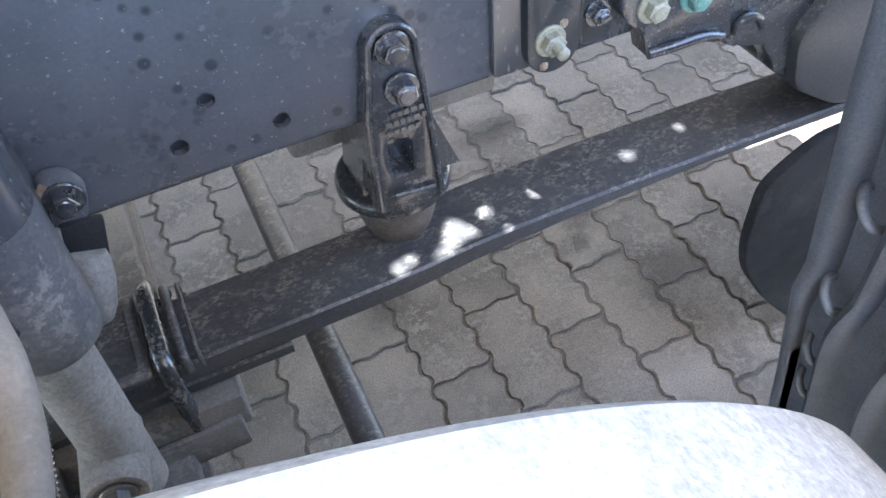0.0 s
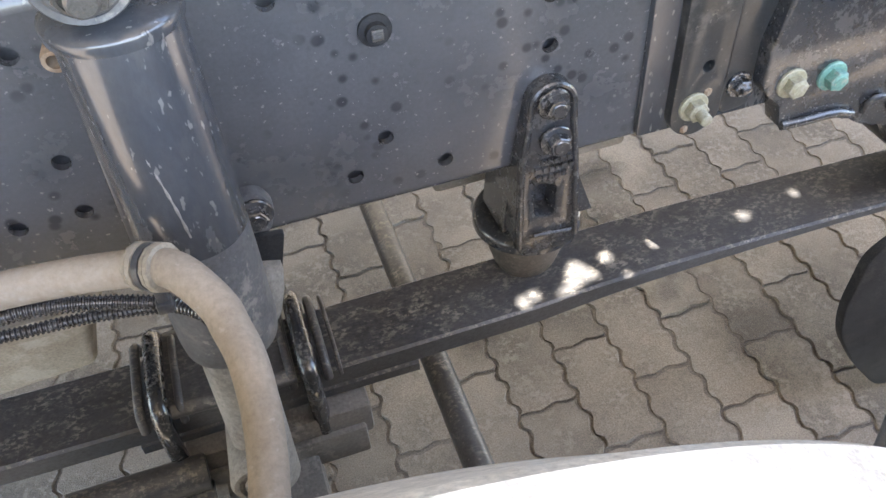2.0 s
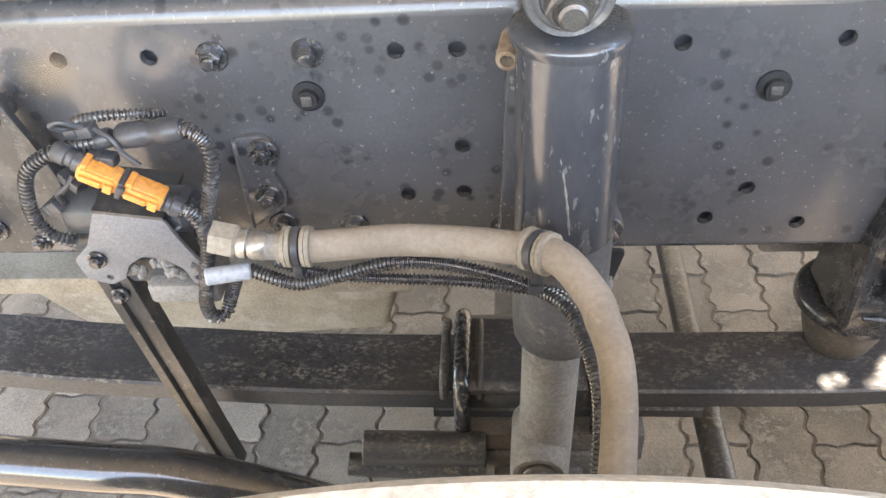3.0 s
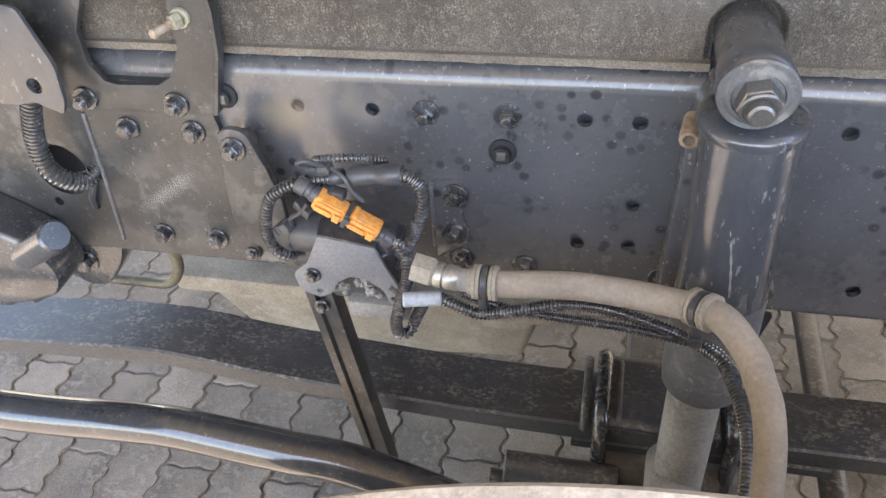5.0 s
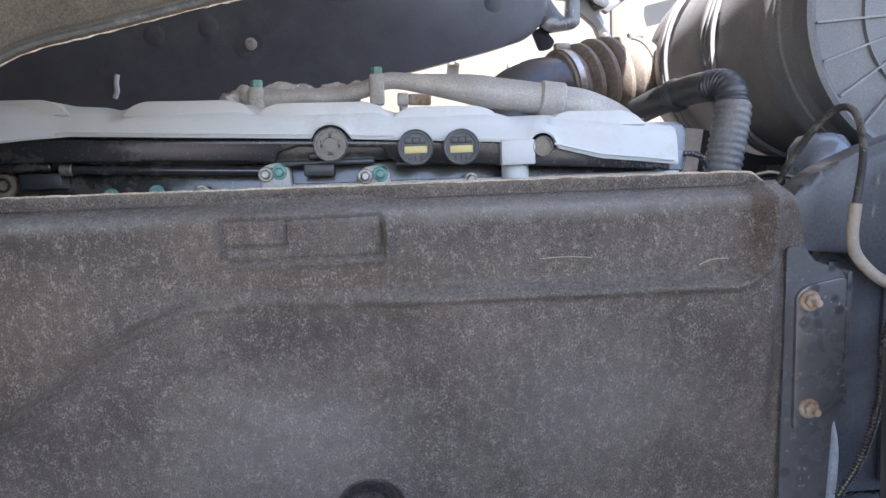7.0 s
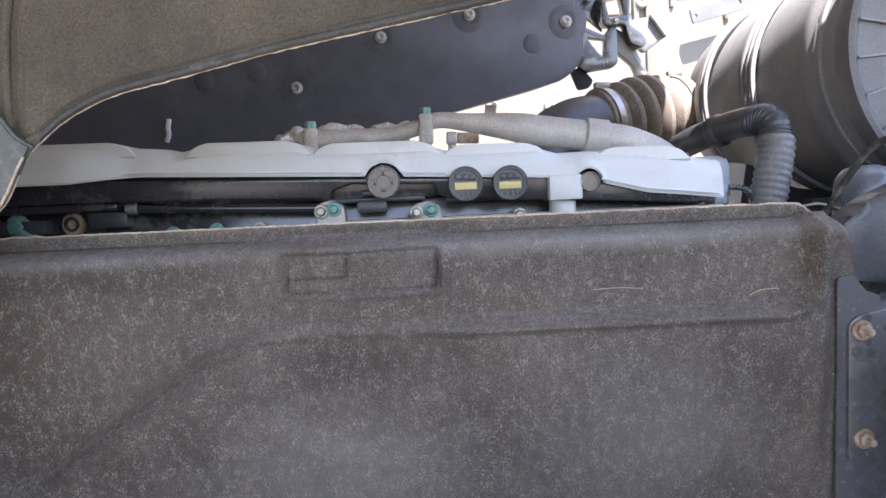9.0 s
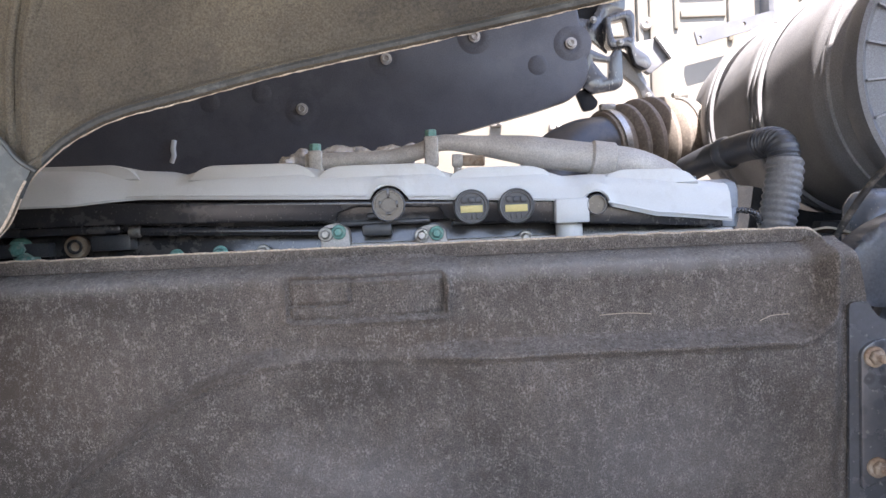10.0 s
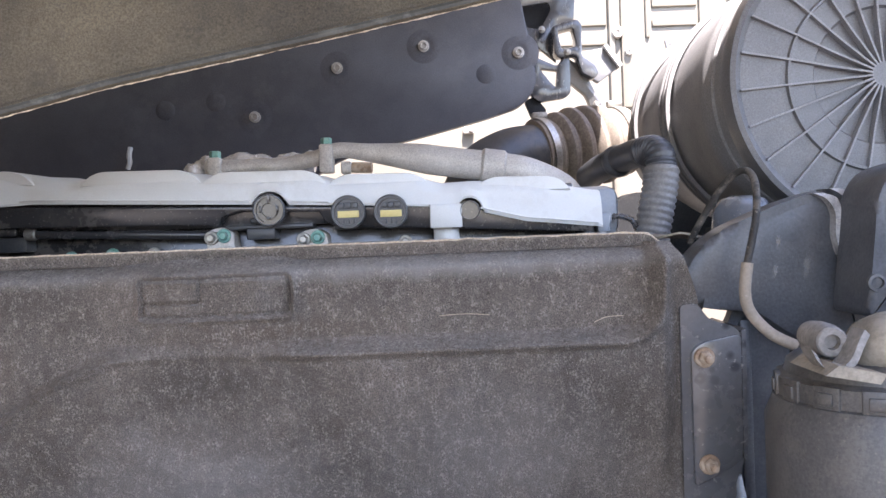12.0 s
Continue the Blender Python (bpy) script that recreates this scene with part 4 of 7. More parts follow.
part("rubber_cup", bm, DUSTY, bracket, "dusty grey rubber cup")

# ---- tyre ----
wheel = thing("truck_tyre", (0.425, -0.62, 0.0), "dusty sunlit front tyre of the truck", "tyre")
bm = bmesh.new()
prof = []
for y, r in ((-0.41, 0.34), (-0.396, 0.385), (-0.406, 0.415), (-0.43, 0.452), (-0.449, 0.482), (-0.459, 0.4985), (-0.466, 0.5055), (-0.5, 0.507), (-0.535, 0.507), (-0.5355, 0.5), (-0.543, 0.5), (-0.5435, 0.5075), (-0.59, 0.508),
             (-0.5905, 0.5), (-0.6, 0.5), (-0.6005, 0.508), (-0.65, 0.508), (-0.6505, 0.5), (-0.66, 0.5), (-0.6605, 0.5075), (-0.705, 0.507), (-0.7055, 0.5), (-0.713, 0.5), (-0.7135, 0.506), (-0.75, 0.504), (-0.765, 0.494), (-0.79, 0.45), (-0.8, 0.4), (-0.79, 0.34)):
    prof.append((r, (y + 0.44) / -0.345))
lathe(bm, (0.415, -0.44, 0.458), (0.415, -0.785, 0.458), prof, 160)
for v in bm.verts:
    v.co.z = max(v.co.z, 0.0)
part("tread", bm, TYRE, wheel)
bm = bmesh.new()
lathe(bm, (0.415, -0.46, 0.458), (0.415, -0.77, 0.458), [(0.285, 0), (0.36, 0.0), (0.365, 0.1), (0.3, 0.16), (0.28, 0.4), (0.1, 0.45), (0, 0.45)], 48)
part("rim", bm, DUSTY, wheel)

# ---- ribbed wheel arch liner behind the tyre ----
liner = thing("wheel_arch_liner", (1.03, -0.55, 0.05), "black ribbed plastic wheel arch liner behind the tyre", "wheel arch liner")
LN = [(0.978, 1.0), (0.99, 0.88), (0.997, 0.83), (1.006, 0.74), (1.015, 0.675), (1.029, 0.572), (1.024, 0.54), (1.05, 0.39), (1.07, 0.25), (1.09, 0.12), (1.105, 0.0)]
line = [Vector((x, 0, z)) for x, z in LN]
line = [a.lerp(b, k / 6) for a, b in zip(line, line[1:]) for k in range(6)] + [line[-1]]
# ridges and valleys across the sheet: distance inwards from the edge, and how far the plastic stands towards the tyre
RIDGES = [(0.0, 0.018), (0.0025, 0.0), (0.008, -0.002), (0.014, 0.002), (0.017, 0.02), (0.04, 0.024), (0.044, 0.004), (0.05, -0.001), (0.056, 0.003), (0.06, 0.02), (0.088, 0.024)]
k = 0.088
while k < 0.52:
    RIDGES += [(k + 0.006, 0.004), (k + 0.013, -0.001), (k + 0.02, 0.004), (k + 0.026, 0.022), (k + 0.052, 0.024)]
    k += 0.052
bm = bmesh.new()
rings = []
for p in line:
    wave = 0.006 * smooth_step(0.5, 0.58, p.z) - 0.003
    rings.append([bm.verts.new((p.x + dx - (0.006 if dx > 0.01 and p.z < 0.54 else 0.0), -0.27 - (d * (1.0 + 0.35 * smooth_step(0.45, 0.75, p.z)) + (wave if 0.014 < d < 0.06 else 0.0)), p.z)) for d, dx in RIDGES])
for a, b in zip(rings, rings[1:]):
    for k in range(len(RIDGES) - 1):
        bm.faces.new((a[k], a[k + 1], b[k + 1], b[k]))
bmesh.ops.solidify(bm, geom=list(bm.faces), thickness=0.003)
part("sheet", bm, LINER, liner, smooth=60)
# moulded loops in the first valley
for z in (0.79, 0.665, 0.55, 0.46, 0.395):
    x = np.interp(-z, [-q for _, q in LN], [q for q, _ in LN])
    wide = 1.0 + 0.35 * smooth_step(0.45, 0.75, z)
    bm = bmesh.new()
    tube(bm, spline([(x + 0.02, -0.27 - 0.02 * wide, z + 0.012), (x + 0.012, -0.27 - 0.021 * wide, z + 0.013), (x + 0.004, -0.27 - 0.028 * wide, z + 0.006), (x + 0.004, -0.27 - 0.037 * wide, z - 0.004), (x + 0.014, -0.27 - 0.041 * wide, z - 0.01)], 5), 0.0042, 10)
    part("stud", bm, LINER, liner)

# unseen panel added to keep light off the hanger and rear rail
tagged(new("wall_side", mesh_of("wall_side", box(bmesh.new(), 1.13, 3.0, -0.92, -0.9, 0.18, 1.35, 0.006), SHADE_CAST)), "unseen dark panel added behind the wheel arch to shade the hanger", "wall", kind="structure")

# ---- felt noise shield above the rail ----
FOLD = [(-0.9, 1.03), (-0.2, 1.034), (-0.06, 1.036), (0.0, 1.037), (0.045, 1.038), (0.075, 1.05), (0.118, 1.082), (0.156, 1.108), (0.2, 1.139), (0.24, 1.164), (0.287, 1.182), (0.33, 1.1835), (0.42, 1.182), (0.47, 1.181), (0.9, 1.181)]


def shield_y(x, z):
    """How far the pressed felt stands out at a place."""
    edge = np.interp(x, [p for p, _ in FOLD], [q for _, q in FOLD])
    # how far inside the raised field, whose rear end has a rounded corner
    d = z - edge if x <= 0.763 else (0.799 - x if z >= 1.217 else 0.036 - math.hypot(x - 0.763, 1.217 - z))
    inside = smooth_step(-0.005, 0.009, d)
    soft = np.interp(x, [0.27, 0.34, 0.42, 0.47], [1.0, 0.25, 0.25, 1.0])
    y = 0.012 - 0.046 * smooth_step(0.93, 1.17, z) + 0.021 * inside * soft
    y -= 0.006 * math.exp(-((d + 0.006) / 0.004) ** 2) * soft  # raised bead along the fold
    # shallow hollow in the middle
    d = math.hypot((x - 0.4) / 0.14, (z - 1.12) / 0.07)
    y += 0.007 * (1 - smooth_step(0.6, 1.0, d))
    # stamped field
    if 0.3 < x < 0.47 and 1.2 < z < 1.26:
        dx, dz = abs(x - 0.382) - 0.066, abs(z - 1.232) - 0.0145
        d = math.hypot(max(dx, 0.0), max(dz, 0.0)) + min(max(dx, dz), 0.0) - 0.003
        d += 0.0012 * noise.noise((x * 120, 7, z * 120))
        y += 0.0048 * math.exp(-(d / 0.0019) ** 2) - 0.003 * math.exp(-((d - 0.0045) / 0.0022) ** 2)
        if d < 0.0 and abs(x - 0.368) < 0.004 and z > 1.2275:
            y += 0.004 * math.exp(-((x - 0.368) / 0.0016) ** 2)
        if d < 0.0 and x < 0.368:
            y += 0.004 * math.exp(-((z - 1.2275) / 0.0016) ** 2)
        fx = smooth_step(0.316, 0.32, x) * (1 - smooth_step(0.45, 0.454, x))
        fz = smooth_step(1.2135, 1.2175, z) * (1 - smooth_step(1.243, 1.247, z))
        step = 1 - 0.6 * (1 - smooth_step(0.366, 0.37, x)) * smooth_step(1.226, 1.229, z)
        y += 0.0025 * fx * fz * step
    # flat border at the rear end
    y += 0.022 * smooth_step(0.8, 0.822, x) * smooth_step(0.95, 1.15, z) * (1 - smooth_step(1.2, 1.26, z))
    # shoulder under the top lip
    y += 0.034 * smooth_step(1.246, 1.268, z) ** 2
    # opening round the shock absorber eye
    d = math.hypot(x - 0.4295, max(0.0, z - 0.968))
    y += 0.012 * (1 - smooth_step(0.0275, 0.034, d))
    return y


shield = thing("noise_shield", (0.2, 0.015, 0.925), "brown-grey pressed felt noise shield above the chassis rail", "noise shield")
bm = bmesh.new()
US = np.concatenate([np.linspace(-0.9, 0.29, 170)[:-1], np.linspace(0.29, 0.48, 120)[:-1], np.linspace(0.48, 0.72, 70)[:-1], np.linspace(0.72, 0.842, 60)])
ZS = np.linspace(0.927, 1.268, 190)
grid = []
for u in US:
    column = []
    for z in ZS:
        x = u - 0.022 * smooth_step(1.2, 1.27, z) * smooth_step(0.6, 0.842, u)
        column.append(bm.verts.new((x, shield_y(x, z) + 0.001 * noise.noise((x * 40, 0, z * 40)) + 0.0005 * noise.noise((x * 160, 4, z * 160)), z)))
    grid.append(column)
for a, b in zip(grid, grid[1:]):
    for k in range(len(ZS) - 1):
        c = ((a[k].co + b[k + 1].co) / 2)
        if c.z < 0.968 and abs(c.x - 0.4285) < 0.0255 or math.hypot(c.x - 0.4285, c.z - 0.968) < 0.0255:
            continue
        bm.faces.new((a[k], b[k], b[k + 1], a[k + 1]))
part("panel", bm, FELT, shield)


bm = bmesh.new()
rows = []
for k, x in enumerate(np.linspace(-0.9, 0.818, 260)):
    w = 0.0012 * noise.noise((x * 60, 3, 0)) + 0.0007 * noise.noise((x * 300, 5, 0))
    drop = 0.012 * smooth_step(0.79, 0.818, x) ** 2
    rows.append([bm.verts.new((x, y, z)) for y, z in ((0.012, 1.264 - drop), (0.011, 1.276 + w - drop), (0.014, 1.277 + w - drop), (0.016, 1.264 - drop))])
for a, b in zip(rows, rows[1:]):
    for k in range(3):
        bm.faces.new((a[k], a[k + 1], b[k + 1], b[k]))
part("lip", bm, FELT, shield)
bm = bmesh.new()
line = [Vector((x, 0.0125, 1.2765 + 0.0012 * noise.noise((x * 60, 3, 0)) + 0.0007 * noise.noise((x * 300, 5, 0)) - 0.012 * smooth_step(0.79, 0.818, x) ** 2)) for x in np.linspace(-0.9, 0.818, 420)]
tube(bm, line, lambda k: 0.0011 + 0.0007 * abs(noise.noise((k * 0.7, 0, 0))), 6)
part("frayed_edge", bm, FELT_EDGE, shield, "frayed pale cut edge of the felt")
bm = bmesh.new()
rows = []
for x in np.linspace(-0.9, 0.84, 200):
    w = 0.0011 * noise.noise((x * 50, 9, 0)) + 0.0008 * noise.noise((x * 260, 2, 0))
    rows.append([bm.verts.new((x, y, z)) for y, z in ((0.006, 0.928 + w), (0.006, 0.936), (0.014, 0.937), (0.02, 0.927))])
for a, b in zip(rows, rows[1:]):
    if abs(a[0].co.x - 0.4295) < 0.031:
        continue
    for k in range(3):
        bm.faces.new((a[k], a[k + 1], b[k + 1], b[k]))
part("hem", bm, FELT_HEM, shield, "dusty lower hem of the felt")

for pts in ([(0.593, 1.205), (0.603, 1.2055), (0.621, 1.2058), (0.641, 1.204)], [(0.741, 1.193), (0.751, 1.197), (0.759, 1.198), (0.769, 1.198)]):
    bm = bmesh.new()
    tube(bm, spline([(x, shield_y(x, z) - 0.001, z) for x, z in pts], 8), 0.00035, 5)
    part("loose_fibre", bm, FELT_EDGE, shield, "pale loose fibre")

# ---- steel bracket at the shield's rear end ----
mount = thing("shield_mount", (0.86, 0.0, 0.99), "dark blue-black folded steel mount with two rusty bolts", "bracket")


def lean(bm):
    """The mount lies against the felt, which leans outwards to the top."""
    for v in bm.verts:
        v.co.y += -0.018 + (1.2 - v.co.z) * 0.075
        v.co.x += 0.003
    return bm


bm = bmesh.new()
plate(bm, round_poly([(0.8225, 0.95), (0.819, 1.206), (0.835, 1.208), (0.8425, 1.197), (0.848, 1.191), (0.866, 1.186), (0.874, 1.181), (0.879, 1.172), (0.88, 1.05), (0.872, 1.03), (0.87, 0.95)], 0.004, 2), -0.001, 0.003)
part("back_plate", lean(bm), CHASSIS, mount, smooth=20)
bm = bmesh.new()
plate(bm, round_poly([(0.828, 1.162), (0.838, 1.17), (0.876, 1.177), (0.878, 1.057), (0.868, 1.047), (0.831, 1.028)], 0.006), -0.006, -0.0015, bevel=0.0012)
part("front_plate", lean(bm), CHASSIS, mount)
bm = bmesh.new()
plate(bm, [(0.876, 1.18), (0.88, 1.182), (0.882, 1.052), (0.878, 1.056)], -0.006, 0.09)
part("side_flange", lean(bm), CHASSIS, mount, smooth=0)
bolt(mount, 0.843, -0.0206, 1.156, "rusty", RUST, turn=10, label="small rusty bolt")
bolt(mount, 0.8475, -0.0128, 1.051, "rusty", RUST, turn=40, label="small rusty bolt")

# ---- engine top cover ----
engine = thing("engine_cover", (0.35, 0.3, 1.27), "light grey plastic engine top cover over a dark lower part", "engine cover")
TOPX = [-0.25, 0.0, 0.1, 0.13, 0.16, 0.185, 0.3, 0.32, 0.45, 0.47, 0.575, 0.6, 0.64, 0.74, 0.785]
TOPZ = [1.378, 1.374, 1.371, 1.369, 1.362, 1.367, 1.367, 1.361, 1.359, 1.352, 1.351, 1.343, 1.344, 1.336, 1.328]
LOWX = [-0.25, 0.0, 0.05, 0.085, 0.12, 0.4, 0.575, 0.62, 0.66, 0.7, 0.74, 0.79]
LOWZ = [1.331, 1.3305, 1.3305, 1.334, 1.336, 1.3245, 1.3155, 1.313, 1.303, 1.293, 1.289, 1.283]
CAPS = [(0.398, 1.318, 0.0185), (0.491, 1.312, 0.0195), (0.541, 1.311, 0.0195), (0.633, 1.3085, 0.0115)]
bm = bmesh.new()
rows = []
for x in np.linspace(-0.25, 0.79, 210):
    top, low = np.interp(x, TOPX, TOPZ), np.interp(x, LOWX, LOWZ)
    front = np.interp(x, [-0.25, 0.05, 0.11, 0.6, 0.7, 0.79], [0.155, 0.158, 0.172, 0.165, 0.165, 0.172])
    for cx, cz, r in CAPS[:1] + CAPS[3:]:
        if abs(x - cx) < r + 0.0035:
            low = max(low, cz + math.sqrt((r + 0.0035) ** 2 - (x - cx) ** 2))
    low = min(low, top - 0.012)
    rows.append([bm.verts.new((x, y, z)) for y, z in ((front + 0.012, low + 0.001), (front + 0.001, low), (front, low + 0.0025), (front + 0.001, low + 0.004), (front + 0.003, (top + low) / 2), (front + 0.006, top - 0.012), (front + 0.013, top - 0.003), (front + 0.024, top), (front + 0.1, top + 0.004), (front + 0.26, top + 0.002), (front + 0.32, top - 0.03))])
for a, b in zip(rows, rows[1:]):
    for k in range(len(a) - 1):
        bm.faces.new((a[k], a[k + 1], b[k + 1], b[k]))
bm.faces.new(rows[0]), bm.faces.new(rows[-1][::-1])
part("hood", bm, COVER, engine, smooth=50)
for x0, x1 in ((0.105, 0.375), (0.421, 0.468), (0.646, 0.785)):
    bm = bmesh.new()
    pts = [Vector((x, float(np.interp(x, [-0.25, 0.05, 0.11, 0.6, 0.7, 0.79], [0.155, 0.158, 0.172, 0.165, 0.165, 0.172])) - 0.0006, float(np.interp(x, LOWX, LOWZ)) + 0.0045)) for x in np.linspace(x0, x1, 24)]
    tube(bm, pts, 0.0014, 6)
    part("lower_bead", bm, COVER, engine, "thin moulded bead")
for x0, x1, top in ((-0.02, 0.1, 1.3775), (0.19, 0.298, 1.3715), (0.332, 0.446, 1.3655), (0.48, 0.57, 1.3575), (0.655, 0.735, 1.3475)):
    bm = bmesh.new()
    plate(bm, round_poly([(x0 - 0.02, top - 0.018), (x0 - 0.006, top - 0.005), (x0 + 0.008, top), (x1 - 0.008, top - 0.001), (x1 + 0.008, top - 0.006), (x1 + 0.022, top - 0.02)], 0.006, 3), 0.177, 0.28, bevel=0.002)
    part("pad", bm, COVER, engine)
bm = bmesh.new()
low = [(x, z - 0.002) for x, z in zip(LOWX, LOWZ)]
out = [(-0.25, 1.345)] + [(-0.25, 1.312), (0.1, 1.309), (0.32, 1.303), (0.335, 1.301), (0.34, 1.312), (0.36, 1.318), (0.455, 1.314), (0.462, 1.302), (0.475, 1.296), (0.6, 1.289), (0.78, 1.278)] + [(0.78, 1.31)]
plate(bm, out, 0.176, 0.25, bevel=0.002)
box(bm, -0.25, 0.76, 0.2, 0.24, 1.3, 1.338, 0.002)
part("lower_cover", bm, COVER_DARK, engine)
for k, (cx, cz, r) in enumerate(CAPS):
    bm = bmesh.new()
    y0 = (0.167, 0.163, 0.159, 0.167)[k]
    lathe(bm, (cx, y0 + 0.02, cz), (cx, y0 - 0.004, cz), [(r, 0), (r, 0.85), (r * 0.95, 1.0), (r * 0.82, 1.0), (r * 0.8, 0.86), (0, 0.86)], 36)
    cap = part("cap", bm, COVER_DARK if k in (0, 3) else PLASTIC, engine, "round dark cap")
    if k in (1, 2):
        bm = bmesh.new()
        for dx in (-0.008, 0.0, 0.008):
            box(bm, cx + dx - 0.0034, cx + dx + 0.0034, y0 - 0.003, y0 + 0.002, cz + 0.004, cz + 0.011, 0.0008)
        part("grip", bm, PLASTIC, cap)
        bm = bmesh.new()
        box(bm, cx - 0.0125, cx + 0.0125, y0 - 0.0025, y0 + 0.002, cz - 0.0065, cz + 0.0015, 0.0006)
        part("label_strip", bm, LABEL, cap, "plain yellow label")
        for dx in (-0.006, 0.0, 0.006):
            bm = bmesh.new()
            box(bm, cx + dx - 0.0009, cx + dx + 0.0009, y0 - 0.0026, y0 + 0.002, cz - 0.0135, cz - 0.0085, 0.0005)
            part("tooth", bm, PLASTIC, cap)
    bm = bmesh.new()
    lathe(bm, (cx, y0 - 0.001, cz), (cx, y0 - 0.0055, cz), [(r * 0.93, 0), (r * 1.02, 0.1), (r * 1.02, 0.7), (r * 0.97, 1.0), (r * 0.92, 0.8), (r * 0.9, 0.2)], 40)
    part("rim", bm, TANK if k in (1, 2) else GREY_PLASTIC, cap, "pale worn rim")
    if k == 0:
        bm = bmesh.new()
        lathe(bm, (cx, y0, cz), (cx, y0 - 0.005, cz), [(r * 0.55, 0), (r * 0.55, 1), (r * 0.45, 1), (r * 0.42, 0.5), (0, 0.5)], 28)
        part("inner_ring", bm, COVER_DARK, cap)
        for dx, dz, w, h in ((0.0, 0.0135, 0.0016, 0.006), (-0.0095, 0.001, 0.0012, 0.004), (0.0095, 0.001, 0.0012, 0.004), (0.0, -0.0095, 0.003, 0.0014)):
            bm = bmesh.new()
            box(bm, cx + dx - w, cx + dx + w, y0 - 0.0052, y0 - 0.001, cz + dz - h, cz + dz + h, 0.0006)
            part("slot_rib", bm, COVER_DARK, cap)
bm = bmesh.new()
box(bm, 0.586, 0.624, 0.162, 0.24, 1.289, 1.317, 0.002)
rod(bm, (0.605, 0.19, 1.25), (0.605, 0.19, 1.291), 0.0155, 28)
part("spout", bm, COVER, engine, "light grey spout below the cover")
bm = bmesh.new()
box(bm, -0.25, 0.092, 0.184, 0.2, 1.2995, 1.3095, 0.003)
part("edge_bar", bm, COVER_DARK, engine)
bm = bmesh.new()
tube(bm, [Vector((0.11, 0.19, 1.301)), Vector((0.32, 0.19, 1.292)), Vector((0.34, 0.19, 1.291))], 0.0055, 10)
part("edge_bar", bm, COVER_DARK, engine)
bm = bmesh.new()
rod(bm, (0.1, 0.19, 1.301), (0.114, 0.19, 1.3005), 0.007, 12)
part("bar_clip", bm, ZINC, engine, "small bright clip")
for x0, x1, z0, z1, y in ((-0.1, 0.005, 1.276, 1.292, 0.196), (0.055, 0.1, 1.28, 1.298, 0.192), (0.34, 0.445, 1.296, 1.302, 0.19), (0.372, 0.392, 1.303, 1.31, 0.18), (0.366, 0.4, 1.284, 1.298, 0.185), (0.47, 0.58, 1.292, 1.297, 0.19)):
    bm = bmesh.new()
    box(bm, x0, x1, y, 0.225, z0, z1, 0.002)
    part("bracket", bm, PLASTIC, engine)
bm = bmesh.new()
box(bm, 0.755, 0.823, 0.225, 0.33, 1.27, 1.334, 0.014)
part("rear_cap", bm, END_CAP, engine, "blue-grey end cap")
bm = bmesh.new()
box(bm, 0.79, 0.8055, 0.204, 0.226, 1.276, 1.2985, 0.003)
box(bm, 0.793, 0.8085, 0.207, 0.22, 1.288, 1.2995, 0.002)
part("connector", bm, END_CAP, engine, "pale blue-grey connector")
head = thing("cylinder_head", (0.3, 0.24, 1.25), "dark cylinder head with cast aluminium lugs and green bolts", "engine")
bm = bmesh.new()
box(bm, -0.3, 0.8, 0.215, 0.5, 1.18, 1.3, 0.004)
box(bm, -0.28, 0.77, 0.245, 0.45, 1.29, 1.325, 0.004)
part("casting", bm, COVER_DARK, head)
for x0, x1, z in ((0.318, 0.35, 1.29), (0.428, 0.462, 1.284)):
    bm = bmesh.new()
    plate(bm, round_poly([(x0, z - 0.02), (x0 - 0.001, z + 0.004), (x0 + 0.008, z + 0.009), (x1 - 0.012, z + 0.011), (x1, z + 0.004), (x1 + 0.002, z - 0.02)], 0.004), 0.186, 0.216, bevel=0.002)
    lug = part("lug", bm, ALU, head)
    bolt(lug, x1 - 0.011, 0.186, z, "small", GREEN, turn=20)
    bolt(lug, x0 + 0.006, 0.186, z - 0.002, "small", ZINC, turn=0)
bm = bmesh.new()
box(bm, 0.318, 0.8, 0.195, 0.215, 1.255, 1.276, 0.003)
part("rail_bar", bm, ALU, head)
for x, z, m in ((-0.02, 1.272, GREEN), (0.2, 1.272, GREEN), (0.25, 1.271, ZINC), (0.15, 1.27, GREEN), (0.555, 1.274, ZINC)):
    bolt(head, x, 0.2, z, "small" if x > 0 else "plain", m, turn=x * 500)
bm = bmesh.new()
rod(bm, (0.032, 0.22, 1.286), (0.032, 0.204, 1.286), 0.0135, 24)
plug = part("core_plug", bm, RUST, head, "rusty round plug")
bm = bmesh.new()
lathe(bm, (0.032, 0.206, 1.286), (0.032, 0.201, 1.286), [(0.0085, 0), (0.0085, 1), (0.006, 1), (0.005, 0.3), (0, 0.3)], 20)
part("plug_ring", bm, COVER_DARK, plug)
bolt(head, -0.03, 0.205, 1.286, "plain", GREEN, turn=20)

# ---- pipe, foil and sender on top of the engine ----
pipe = thing("coolant_pipe", (0.5, 0.3, 1.36), "cast aluminium pipe with clamps along the engine top", "pipe")
bm = bmesh.new()
tube(bm, spline([(0.29, 0.3, 1.381), (0.38, 0.3, 1.381), (0.43, 0.3, 1.387), (0.465, 0.3, 1.398), (0.51, 0.3, 1.393), (0.56, 0.3, 1.386), (0.6, 0.3, 1.379), (0.64, 0.3, 1.373), (0.68, 0.3, 1.367), (0.72, 0.3, 1.358), (0.765, 0.31, 1.335), (0.79, 0.33, 1.3)], 8), lambda k: 0.0105 + 0.0095 * smooth_step(26, 46, k), 20)
part("tube", bm, ALU, pipe)
bm = bmesh.new()
